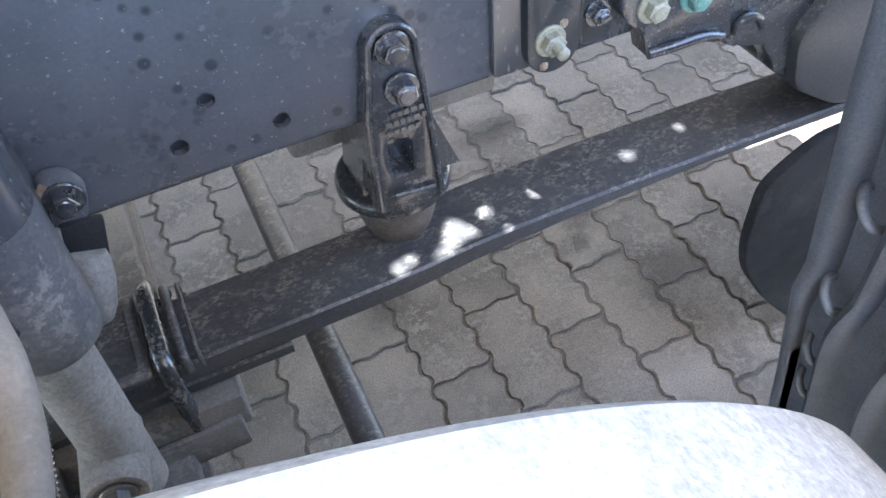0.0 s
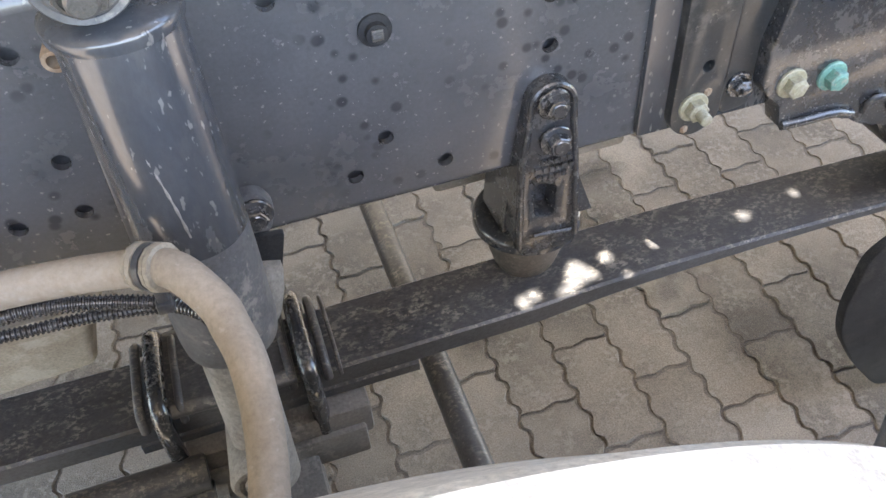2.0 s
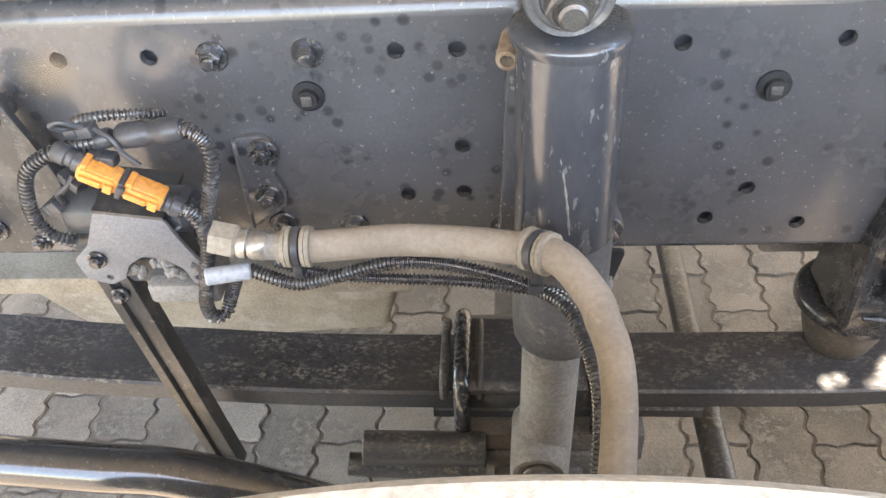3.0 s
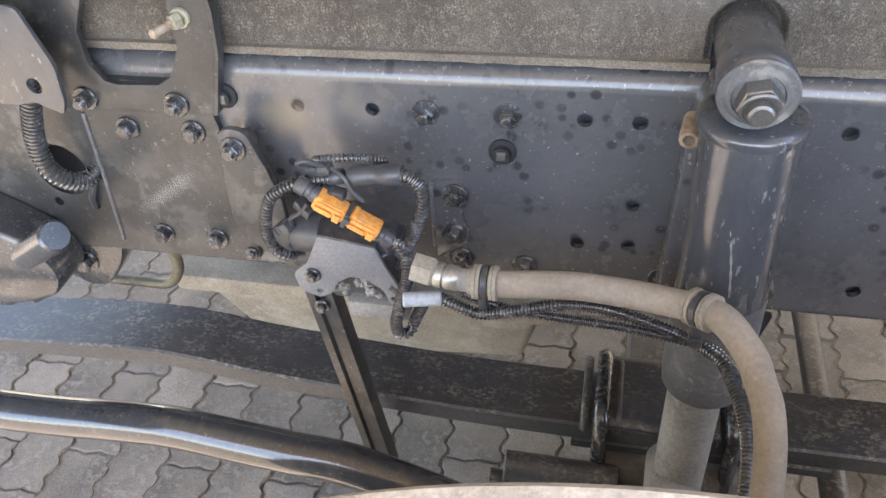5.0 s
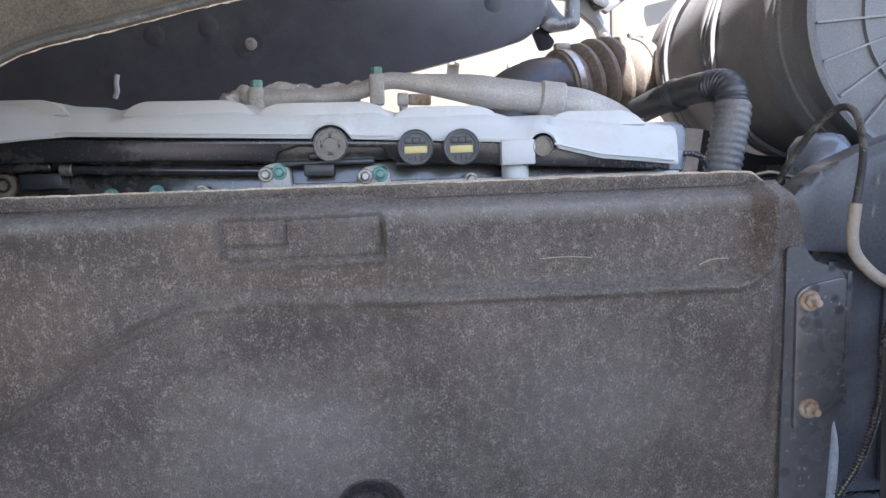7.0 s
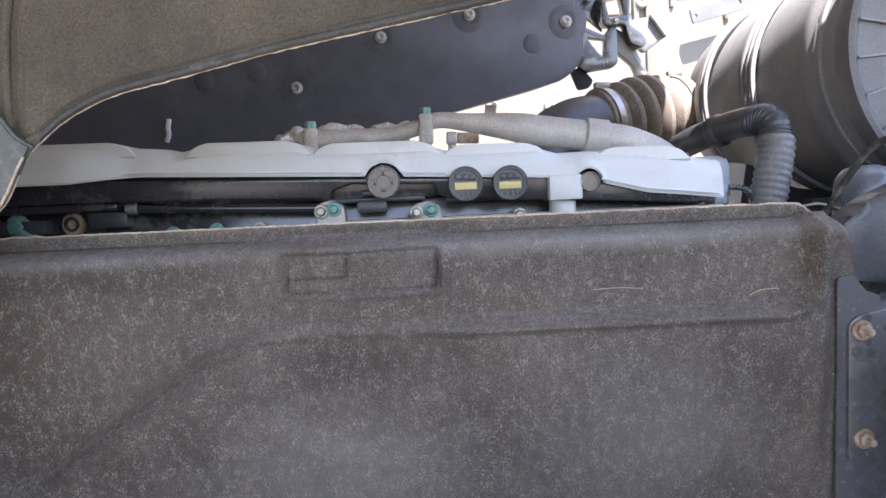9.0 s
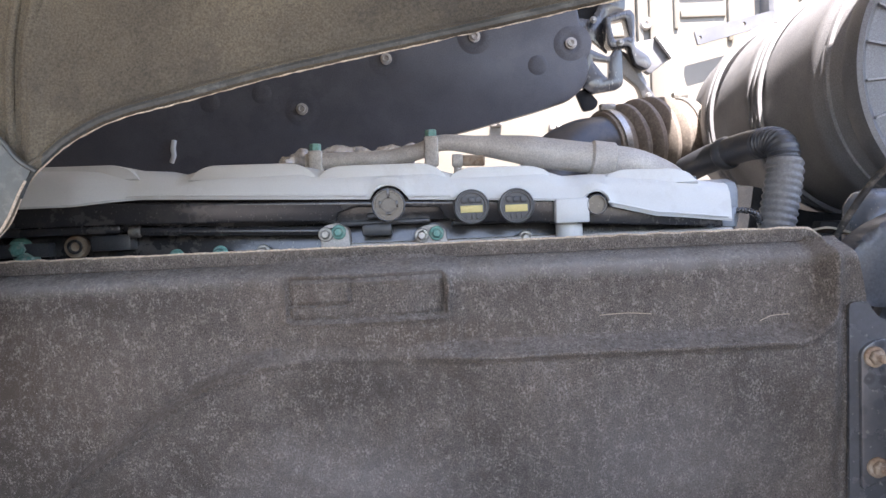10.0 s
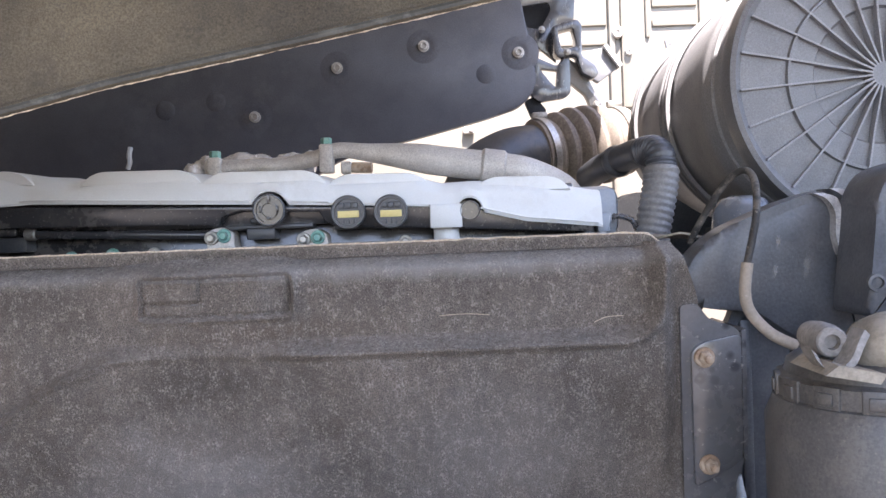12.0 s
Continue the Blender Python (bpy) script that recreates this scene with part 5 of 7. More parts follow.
lathe(bm, (0.655, 0.3, 1.3705), (0.688, 0.3, 1.3655), [(0.0205, 0), (0.0235, 0.1), (0.0235, 0.9), (0.0205, 1)], 28)
part("sleeve", bm, ALU, pipe)
for x, z in ((0.303, 1.39), (0.451, 1.402)):
    bm = bmesh.new()
    box(bm, x - 0.009, x + 0.009, 0.285, 0.31, z - 0.034, z + 0.004, 0.003)
    clamp = part("clamp", bm, ALU, pipe)
    bm = bmesh.new()
    hexagon(bm, (x, 0.297, z + 0.003), (x, 0.297, z + 0.013), 0.0075, 0.2)
    part("bolt", bm, GREEN, clamp, "green bolt head")
foil = thing("heat_foil", (0.3, 0.34, 1.37), "crumpled silver heat foil behind the engine cover", "foil")
bm = bmesh.new()
tube(bm, spline([(0.255, 0.335, 1.376), (0.275, 0.335, 1.386), (0.3, 0.335, 1.388), (0.34, 0.335, 1.391), (0.37, 0.335, 1.384), (0.395, 0.335, 1.39), (0.43, 0.335, 1.388)], 10), lambda k: 0.0115 + 0.0022 * math.sin(k * 0.55) + 0.0014 * math.sin(k * 0.23), 14)
r0 = random.Random(8)
for v in bm.verts:  # creases
    v.co += Vector((0, -0.5, 1)) * (0.0035 * noise.noise(v.co * 70) + r0.uniform(-0.0008, 0.0008))
part("sheet", bm, FOIL, foil)
sender = thing("sender_plug", (0.5, 0.26, 1.36), "grey and red-brown electrical sender on the engine", "sensor")
bm = bmesh.new()
rod(bm, (0.475, 0.25, 1.371), (0.488, 0.25, 1.3705), 0.008, 16)
rod(bm, (0.482, 0.256, 1.37), (0.482, 0.256, 1.32), 0.005, 12)
part("nut", bm, ALU, sender)
bm = bmesh.new()
rod(bm, (0.488, 0.25, 1.3705), (0.515, 0.25, 1.3695), 0.0068, 16)
part("body", bm, RUST, sender)

# ---- intake: bellows, air filter housing, elbow hose ----
filt = thing("air_filter_housing", (1.15, 0.5, 1.2), "large dark grey round plastic air filter housing", "air filter")
FC = Vector((1.152, 0.0, 1.457))
bm = bmesh.new()
lathe(bm, (FC.x, 0.24, FC.z), (FC.x + 0.02, 1.04, FC.z + 0.01), [(0.182, 0), (0.186, 0.01), (0.186, 0.09), (0.19, 0.1), (0.19, 0.13), (0.187, 0.14), (0.184, 0.38), (0.19, 0.4), (0.19, 0.42), (0.183, 0.44), (0.18, 0.66), (0.187, 0.68), (0.187, 0.71), (0.178, 0.73), (0.17, 0.85), (0.14, 0.97), (0.1, 1), (0, 1)], 72)
part("body", bm, FILTER, filt)
bm = bmesh.new()
lathe(bm, (FC.x, 0.246, FC.z), (FC.x, 0.2, FC.z), [(0.192, 0), (0.194, 0.3), (0.192, 0.75), (0.186, 0.8), (0.18, 0.62), (0.176, 0.55), (0.121, 0.6), (0.1195, 0.7), (0.1165, 0.7), (0.115, 0.58), (0.086, 0.56), (0.083, 0.46), (0.062, 0.44), (0.02, 0.42), (0.0165, 0.62), (0.015, 0.7), (0, 0.7)], 96)
lid = part("lid", bm, GREY_PLASTIC, filt)
# uneven cast lands inside the ring
for k in range(24):
    a0 = 2 * math.pi * (k + 0.12) / 24
    bm = bmesh.new()
    ring = [(FC.x + r * math.cos(a0 + d), FC.z + r * math.sin(a0 + d)) for r, d in ((0.09, 0.02), (0.09, 0.2), (0.108, 0.2), (0.108, 0.02))]
    plate(bm, round_poly(ring, 0.004, 3), 0.2212 + 0.0015 * (k * 7 % 5) / 5, 0.228, bevel=0.0026)
    part("land", bm, GREY_PLASTIC, lid)
for y, w in ((0.29, 0.012), (0.505, 0.012), (0.523, 0.012), (0.541, 0.008), (0.715, 0.014), (0.735, 0.014)):
    bm = bmesh.new()
    lathe(bm, (FC.x, y, FC.z + 0.002), (FC.x, y + w, FC.z + 0.002), [(0.183, 0), (0.1885, 0.15), (0.19, 0.5), (0.1885, 0.85), (0.183, 1)], 72)
    part("band", bm, FILTER, filt)
for k in range(24):
    a = 2 * math.pi * (k + 0.28) / 24
    bm = bmesh.new()
    c, s = math.cos(a), math.sin(a)
    ring = []
    for r, y in ((0.014, 0.2135), (0.07, 0.2155), (0.115, 0.213), (0.178, 0.214)):
        q = Vector((FC.x + r * c, 0, FC.z + r * s))
        side = Vector((-s, 0, c)) * 0.0012
        ring.append([bm.verts.new((*(q + d * side).xz[:1], yy, (q + d * side).z)) for d, yy in ((-1, y), (1, y), (1, 0.232), (-1, 0.232))])
    for a0, b0 in zip(ring, ring[1:]):
        for j in range(4):
            bm.faces.new((a0[j], a0[(j + 1) % 4], b0[(j + 1) % 4], b0[j]))
    bm.faces.new(ring[0]), bm.faces.new(ring[-1][::-1])
    part("rib", bm, FILTER, lid)
bm = bmesh.new()
tube(bm, spline([(1.04, 0.205, 1.62), (1.05, 0.2, 1.63), (1.06, 0.215, 1.635), (1.06, 0.25, 1.63), (1.05, 0.27, 1.632)], 6), 0.004, 8)
part("clip", bm, ZINC, filt, "wire clip of the lid")
base = thing("filter_support", (1.15, 0.55, 0.75), "dark dusty support structure below the air filter", "bracket")
bm = bmesh.new()
plate(bm, round_poly([(0.87, 1.0), (0.86, 1.3), (0.9, 1.335), (0.96, 1.33), (1.02, 1.29), (1.15, 1.275), (1.75, 1.29), (1.75, 1.0)], 0.02), 0.5, 0.56, [(1.04, 1.13, 0.034)])
part("wall", bm, SHADE_CAST, base)
bm = bmesh.new()
box(bm, 1.09, 1.75, 0.3, 0.495, 0.98, 1.235, 0.02)
part("bed", bm, SHADE_CAST, base)
for x in (1.0, 1.12, 1.26):
    bm = bmesh.new()
    plate(bm, [(x - 0.05, 1.22), (x - 0.03, 1.275), (x + 0.03, 1.275), (x + 0.05, 1.22)], 0.33, 0.35, bevel=0.003)
    part("saddle", bm, SHADE_CAST, base)
bell = thing("intake_bellows", (0.85, 0.85, 1.4), "brown dusty rubber intake bellows with a metal clamp", "bellows")
bm = bmesh.new()
prof = [(0.062, 0), (0.07, 0.02), (0.07, 0.16), (0.064, 0.18)]
for k, r in enumerate((0.079, 0.084, 0.084, 0.08)):
    a = 0.2 + k * 0.155
    prof += [(0.064, a), (r - 0.006, a + 0.02), (r, a + 0.05), (r, a + 0.085), (r - 0.006, a + 0.115), (0.064, a + 0.135)]
prof += [(0.07, 0.84), (0.07, 1)]
lathe(bm, (0.79, 0.83, 1.425), (0.985, 0.9, 1.455), prof, 48)
part("rubber", bm, BELLOWS, bell)
for p0, p1 in (((0.797, 0.832, 1.426), (0.812, 0.838, 1.428)), ((0.958, 0.89, 1.451), (0.973, 0.896, 1.453))):
    bm = bmesh.new()
    lathe(bm, p0, p1, [(0.071, 0), (0.0735, 0.08), (0.0735, 0.92), (0.071, 1)], 40)
    clamp = part("clamp", bm, ZINC, bell, "bright hose clamp")
    bm = bmesh.new()
    box(bm, p0[0] - 0.008, p0[0] + 0.022, p0[1] - 0.012, p0[1] + 0.008, p0[2] + 0.07, p0[2] + 0.084, 0.003)
    part("screw_housing", bm, ZINC, clamp)
bm = bmesh.new()
tube(bm, spline([(0.8, 0.83, 1.426), (0.74, 0.8, 1.415), (0.69, 0.76, 1.385), (0.66, 0.72, 1.33), (0.65, 0.7, 1.25)], 8), 0.062, 28)
part("duct", bm, PLASTIC, bell, "black plastic duct")
elbow = thing("breather_hose", (0.87, 0.24, 1.27), "black plastic elbow pipe on a corrugated breather hose", "hose")
bm = bmesh.new()
tube(bm, spline([(0.821, 0.42, 1.356), (0.831, 0.36, 1.366), (0.855, 0.3, 1.376), (0.865, 0.26, 1.377)], 6), 0.019, 22)
part("pipe", bm, PLASTIC, elbow)
bm = bmesh.new()
lathe(bm, (0.8405, 0.335, 1.3695), (0.8465, 0.32, 1.3725), [(0.0195, 0), (0.022, 0.2), (0.022, 0.8), (0.0195, 1)], 22)
part("collar", bm, PLASTIC, elbow)
bm = bmesh.new()
tube(bm, even(spline([(0.862, 0.27, 1.377), (0.872, 0.245, 1.377), (0.876, 0.23, 1.368), (0.876, 0.225, 1.351)], 14), 0.0014), lambda k: 0.0195 - (0.0018 if k % 4 < 2 else 0.0), 22)
part("bend", bm, PLASTIC, elbow)
bm = bmesh.new()
line = even(spline([(0.876, 0.225, 1.353), (0.874, 0.222, 1.336), (0.867, 0.218, 1.306), (0.859, 0.215, 1.271), (0.853, 0.214, 1.236)], 12), 0.0021)
tube(bm, line, lambda k: 0.0225 - (0.0017 if k % 4 < 2 else 0.0), 24)
part("corrugated_hose", bm, DUSTY_LOOM, elbow)
bm = bmesh.new()
loom(bm, [(0.804, 0.213, 1.294), (0.815, 0.211, 1.295), (0.824, 0.211, 1.2935), (0.834, 0.211, 1.289), (0.84, 0.212, 1.278)], 0.0042)
tagged(part("cable_conduit", bm, LOOM), "short black corrugated cable conduit beside the engine cover", "cable")

# ---- tilted cab above ----
cab = thing("tilted_cab", (0.2, 0.3, 1.3), "underside of the tilted truck cab with felt and dark plastic linings", "truck cab")
EDGE = [(-0.9, 0.958), (-0.3, 1.108), (-0.055, 1.152), (-0.006, 1.163), (0.009, 1.1665), (0.0165, 1.17), (0.021, 1.176), (0.033, 1.194), (0.06, 1.237), (0.092, 1.286), (0.113, 1.309), (0.13, 1.341), (0.144, 1.355), (0.165, 1.371), (0.2, 1.387), (0.257, 1.4), (0.332, 1.417), (0.419, 1.433), (0.508, 1.449), (0.65, 1.476), (0.9, 1.525)]


def cab_z(x):
    return 1.72 + 0.2 * x


bm = bmesh.new()
line = even(spline([(x, 0, z) for x, z in EDGE], 8), 0.005)
rows = []
for k, p in enumerate(line):
    j = 0.0007 * noise.noise((p.x * 200, p.z * 200, 0))
    top = max(cab_z(p.x), p.z + 0.05)
    row = []
    for t, y in ((0.0, -0.1105), (0.0015, -0.1135), (0.005, -0.1145), (0.0085, -0.113), (0.011, -0.108), (0.014, -0.1065), (0.02, -0.1075), (0.03, -0.1075), (0.15, -0.106), (0.25, -0.105), (0.6, -0.104), (1.0, -0.104)):
        z = p.z + j + (top - p.z) * t if t > 0.05 else p.z + j + t
        fold = 0.006 * math.exp(-((p.x - 0.133 - 0.05 * (z - 1.36)) / 0.006) ** 2) if z > 1.35 else 0.0
        row.append(bm.verts.new((p.x, y - fold, z)))
    rows.append(row)
for a, b in zip(rows, rows[1:]):
    for k in range(len(a) - 1):
        bm.faces.new((a[k], a[k + 1], b[k + 1], b[k]))
part("felt_lining", bm, FELT_PALE, cab, "yellow-grey pressed felt lining with a cut lower edge")
bm = bmesh.new()
tube(bm, [p + Vector((0, -0.11, 0.0009 * noise.noise((p.x * 300, 1, p.z * 300)))) for p in line], lambda k: 0.0006 + 0.0008 * abs(noise.noise((k * 0.9, 3, 0))), 6)
part("cut_edge", bm, FELT_EDGE, cab, "frayed pale cut edge")
bm = bmesh.new()
tube(bm, spline([(0.13, -0.106, 1.35), (0.13, -0.106, 1.4), (0.136, -0.106, 1.46), (0.158, -0.106, 1.53), (0.19, -0.105, 1.6)], 6), 0.0055, 10)
part("pressed_ridge", bm, FELT_PALE, cab)
bm = bmesh.new()
tube(bm, spline([(0.118, -0.106, 1.335), (0.117, -0.106, 1.4), (0.122, -0.106, 1.46), (0.142, -0.106, 1.53), (0.172, -0.105, 1.6)], 6), 0.004, 10)
part("pressed_ridge", bm, FELT_PALE, cab)
bm = bmesh.new()
tube(bm, [p + Vector((0, -0.1115, 0.0045)) for p in line if p.x > 0.12], 0.0034, 8)
part("edge_strip", bm, FLAP, cab, "dark worn strip above the cut edge")
low = [(p.x, p.z - 0.001) for p in line if p.x <= 0.137][::2]
bm = bmesh.new()
plate(bm, low + [(0.137, 1.352), (0.128, 1.36), (0.112, 1.378), (-0.1, 1.47), (-0.9, 1.47)], -0.1185, -0.1165)
part("side_flap", bm, FLAP, cab, "scuffed black film over the lower felt", smooth=0)
bm = bmesh.new()
tube(bm, [Vector((x, -0.1185, z)) for x, z in low], 0.0011, 6)
part("flap_edge", bm, FELT_EDGE, cab, "pale cut edge")
for pts, r in (([(-0.056, -0.119, 1.15), (-0.05, -0.12, 1.19), (-0.042, -0.12, 1.24), (-0.03, -0.119, 1.33)], 0.0022), ([(0.14, -0.119, 1.349), (0.128, -0.121, 1.358), (0.112, -0.12, 1.377), (0.08, -0.119, 1.4)], 0.002)):
    bm = bmesh.new()
    tube(bm, spline(pts, 5), r, 8)
    part("flap_seam", bm, FLAP, cab)
TUN = round_poly([(-0.9, 1.3), (0.2, 1.36), (0.366, 1.462), (0.45, 1.486), (0.556, 1.507), (0.72, 1.546), (0.8, 1.57), (0.832, 1.6), (0.846, 1.635), (0.812, 1.835), (0.8, 1.9), (-0.9, 1.9)], 0.028, 5)
bm = bmesh.new()
plate(bm, TUN, 1.17, 1.2, bevel=0.006)
TBOLTS = ((0.17, 1.572), (0.37, 1.68), (0.578, 1.724), (0.803, 1.7))
lining = part("tunnel_lining", bm, TUNNEL, cab, "dark plastic tunnel lining with rusty bolts")
for x, z in TBOLTS:
    bm = bmesh.new()
    lathe(bm, (x, 1.171, z), (x, 1.162, z), [(0.05, 0), (0.04, 0.12), (0.028, 0.3), (0.021, 0.28), (0.016, 0.1), (0.012, 0.1)], 24)
    dimple = part("dimple", bm, TUNNEL, lining)
    bm = bmesh.new()
    lathe(bm, (x, 1.171, z), (x, 1.155, z), [(0.0135, 0), (0.0135, 0.5), (0.009, 0.55), (0.0085, 1), (0.006, 1), (0.005, 0.7), (0, 0.7)], 16)
    part("bolt", bm, ALU, dimple, "dusty bolt")
bm = bmesh.new()
tube(bm, spline([(-0.125, 1.155, 1.51), (-0.127, 1.15, 1.49), (-0.126, 1.15, 1.475), (-0.133, 1.155, 1.46)], 5), 0.006, 8)
part("torn_tag", bm, COVER, lining, "small torn white tag")
for x, z in ((0.078, 1.612), (-0.043, 1.596), (0.724, 1.653)):
    bm = bmesh.new()
    lathe(bm, (x, 1.171, z), (x, 1.163, z), [(0.026, 0), (0.021, 0.25), (0.012, 0.35), (0, 0.38)], 24)
    part("dimple", bm, TUNNEL, lining)
# unseen floor closes the space above and blocks sun; its notch lights the tyre


def cab_shade_floor(name, outline, holes, label):
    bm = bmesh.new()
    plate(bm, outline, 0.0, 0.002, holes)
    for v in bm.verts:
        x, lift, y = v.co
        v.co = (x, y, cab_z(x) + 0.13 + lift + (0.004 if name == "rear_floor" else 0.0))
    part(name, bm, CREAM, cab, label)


cab_shade_floor("floor", [(-1.6, -1.45), (0.59, -1.45), (0.605, -1.13), (0.63, -1.1), (0.75, -1.125), (0.775, -1.14), (0.782, -1.45), (0.818, -1.45), (0.9, -1.3), (0.9, 0.1), (1.0, 0.1), (1.0, 1.6), (-1.6, 1.6)], (), "unseen cream cab floor added to block the sun")
# unseen wall added ahead to cut the light from that side
bm = bmesh.new()
plate(bm, [(-1.26, 0.95), (1.6, 0.95), (1.6, 1.62), (-1.26, 1.62)], 0.0, 0.02)
for v in bm.verts:
    v.co = (-0.8 - v.co.y, v.co.x, v.co.z)
part("front_wall", bm, FELT_PALE, cab)
# holes are cut in the unseen rear floor to throw sun patches on the spring
SUN_HOLES = []


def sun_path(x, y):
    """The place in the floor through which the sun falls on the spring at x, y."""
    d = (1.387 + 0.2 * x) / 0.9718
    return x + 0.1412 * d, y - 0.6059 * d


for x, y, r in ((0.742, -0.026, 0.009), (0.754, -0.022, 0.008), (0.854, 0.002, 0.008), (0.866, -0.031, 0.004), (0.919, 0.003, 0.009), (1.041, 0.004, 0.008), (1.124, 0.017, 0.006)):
    SUN_HOLES.append((*sun_path(x, y), r))
SUN_HOLES.append([sun_path(x, y) for x, y in ((0.776, -0.033), (0.796, -0.016), (0.806, 0.004), (0.816, 0.011), (0.824, 0.003), (0.836, -0.023), (0.815, -0.024), (0.8, -0.033))])
cab_shade_floor("rear_floor", [(0.86, -1.55), (1.9, -1.55), (1.9, -0.05), (0.89, -0.05), (0.89, -1.0), (0.86, -1.0)], SUN_HOLES, "unseen cream rear floor with holes added to throw sun patches")
# hinge bracket beside the tunnel lining
hinge = thing("cab_bracket", (0.92, 1.2, 1.6), "blue-black steel cab hinge bracket with a square loop and arms", "bracket")
bm = bmesh.new()
plate(bm, round_poly([(0.8, 1.87), (0.955, 1.87), (0.947, 1.785), (0.905, 1.772), (0.896, 1.713), (0.902, 1.682), (0.841, 1.734), (0.8, 1.76)], 0.006, 3), 1.22, 1.232, [round_poly([(0.819, 1.823), (0.886, 1.831), (0.892, 1.812), (0.863, 1.766), (0.828, 1.773)], 0.008, 3)], bevel=0.002)
part("web", bm, SHOCK, hinge)
bm = bmesh.new()
box(bm, 0.8, 0.9, 1.27, 1.28, 1.75, 1.84)
part("backing", bm, SHADE_CAST, hinge)
bm = bmesh.new()
plate(bm, round_poly([(0.886, 1.761), (0.946, 1.776), (0.957, 1.762), (0.955, 1.688), (0.986, 1.665), (0.994, 1.645), (0.983, 1.632), (0.955, 1.646), (0.941, 1.69), (0.899, 1.686), (0.889, 1.697)], 0.006, 3), 1.17, 1.21, [round_poly([(0.899, 1.747), (0.935, 1.755), (0.942, 1.712), (0.907, 1.705)], 0.004, 2)], bevel=0.003)
part("loop", bm, SHOCK, hinge)
bm = bmesh.new()
plate(bm, round_poly([(0.83, 1.70), (0.897, 1.668), (0.912, 1.69), (0.927, 1.69), (0.928, 1.603), (0.914, 1.591), (0.852, 1.583), (0.83, 1.6)], 0.008, 3), 1.185, 1.205, [round_poly([(0.856, 1.662), (0.896, 1.657), (0.892, 1.618)] + [(0.88, 1.63)], 0.003, 2)], bevel=0.002)
part("gusset", bm, SHOCK, hinge)
bm = bmesh.new()
plate(bm, round_poly([(0.816, 1.59), (0.842, 1.6), (0.871, 1.566), (0.862, 1.549), (0.834, 1.544)], 0.008, 3), 1.2, 1.215, bevel=0.002)
part("tab", bm, SHADE_CAST, hinge)
bm = bmesh.new()
plate(bm, round_poly([(0.925, 1.69), (0.959, 1.668), (0.987, 1.609), (1.011, 1.565), (0.98, 1.563), (0.965, 1.599), (0.925, 1.634)], 0.005, 2), 1.2, 1.225, bevel=0.003)
part("lower_arm", bm, WORN, hinge, "dusty brown arm")
bm = bmesh.new()
plate(bm, round_poly([(0.95, 1.705), (1.02, 1.716), (1.056, 1.668), (1.003, 1.631), (0.97, 1.655)], 0.004, 2), 1.222, 1.245, bevel=0.003)
part("upper_arm", bm, GREY_PLASTIC, hinge, "grey block on the arm")
bm = bmesh.new()
plate(bm, [(1.015, 1.718), (1.024, 1.72), (1.06, 1.67), (1.052, 1.664)], 1.205, 1.247)
part("arm_flange", bm, COVER, hinge, "pale edge flange")
for x, z in ((0.92, 1.698), (0.865, 1.76), (0.99, 1.575)):
    bolt(hinge, x, 1.17 if z == 1.698 else 1.2, z, "small", ZINC)
# pale wall of the neighbouring vehicle
wall = thing("neighbouring_body", (1.2, 2.2, 0.0), "sunlit cream vehicle body standing beside the truck", "vehicle body")
bm = bmesh.new()
box(bm, -1.5, 4.5, 2.2, 2.6, 0.5, 3.6, 0.02)
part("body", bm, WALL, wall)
for x0, x1, z0, z1, out in ((1.24, 1.262, 1.3, 3.5, 0.022), (1.285, 1.335, 1.7, 3.5, 0.016), (1.375, 1.392, 1.95, 3.5, 0.014), (1.57, 1.59, 1.9, 3.5, 0.016), (1.84, 1.87, 1.3, 3.5, 0.035), (2.2, 2.24, 1.3, 3.5, 0.035)):
    bm = bmesh.new()
    box(bm, x0, x1, 2.2 - out, 2.202, z0, z1, 0.008)
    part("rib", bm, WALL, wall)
for x0, x1, z0, z1 in ((1.4, 1.565, 1.99, 2.02), (1.4, 1.565, 2.06, 2.16), (0.95, 1.235, 1.93, 1.955), (0.95, 1.235, 2.0, 2.12)):
    bm = bmesh.new()
    box(bm, x0, x1, 2.188, 2.203, z0, z1, 0.006)
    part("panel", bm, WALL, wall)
for x, z, r in ((1.269, 1.971, 0.022), (1.308, 1.9, 0.014)):
    bm = bmesh.new()
    lathe(bm, (x, 2.19, z), (x, 2.165, z), [(r, 0), (r, 0.7), (r * 0.8, 1), (r * 0.4, 1), (r * 0.35, 0.6), (0, 0.6)], 20)
    part("hinge_bolt", bm, ALU, wall)
for x, z in ((0.72, 1.64), (0.93, 1.62)):
    bm = bmesh.new()
    box(bm, x - 0.02, x + 0.02, 2.17, 2.2, z - 0.012, z + 0.012, 0.004)
    rod(bm, (x + 0.008, 2.18, z), (x + 0.008, 2.15, z), 0.008, 12)
    part("clip", bm, ALU, wall)
bm = bmesh.new()
plate(bm, round_poly([(1.423, 1.926), (1.435, 1.877), (1.72, 1.945), (1.713, 1.99)], 0.006, 2), 2.12, 2.135, [(1.443, 1.903, 0.006), (1.6, 1.945, 0.007)])
box(bm, 1.69, 1.71, 2.12, 2.2, 1.98, 2.6, 0.003)
part("strip", bm, TANK, wall, "slanting grey metal strip")
bm = bmesh.new()
box(bm, -1.3, 4.3, 2.25, 2.55, 0.0, 0.52)
part("base", bm, PLASTIC, wall)

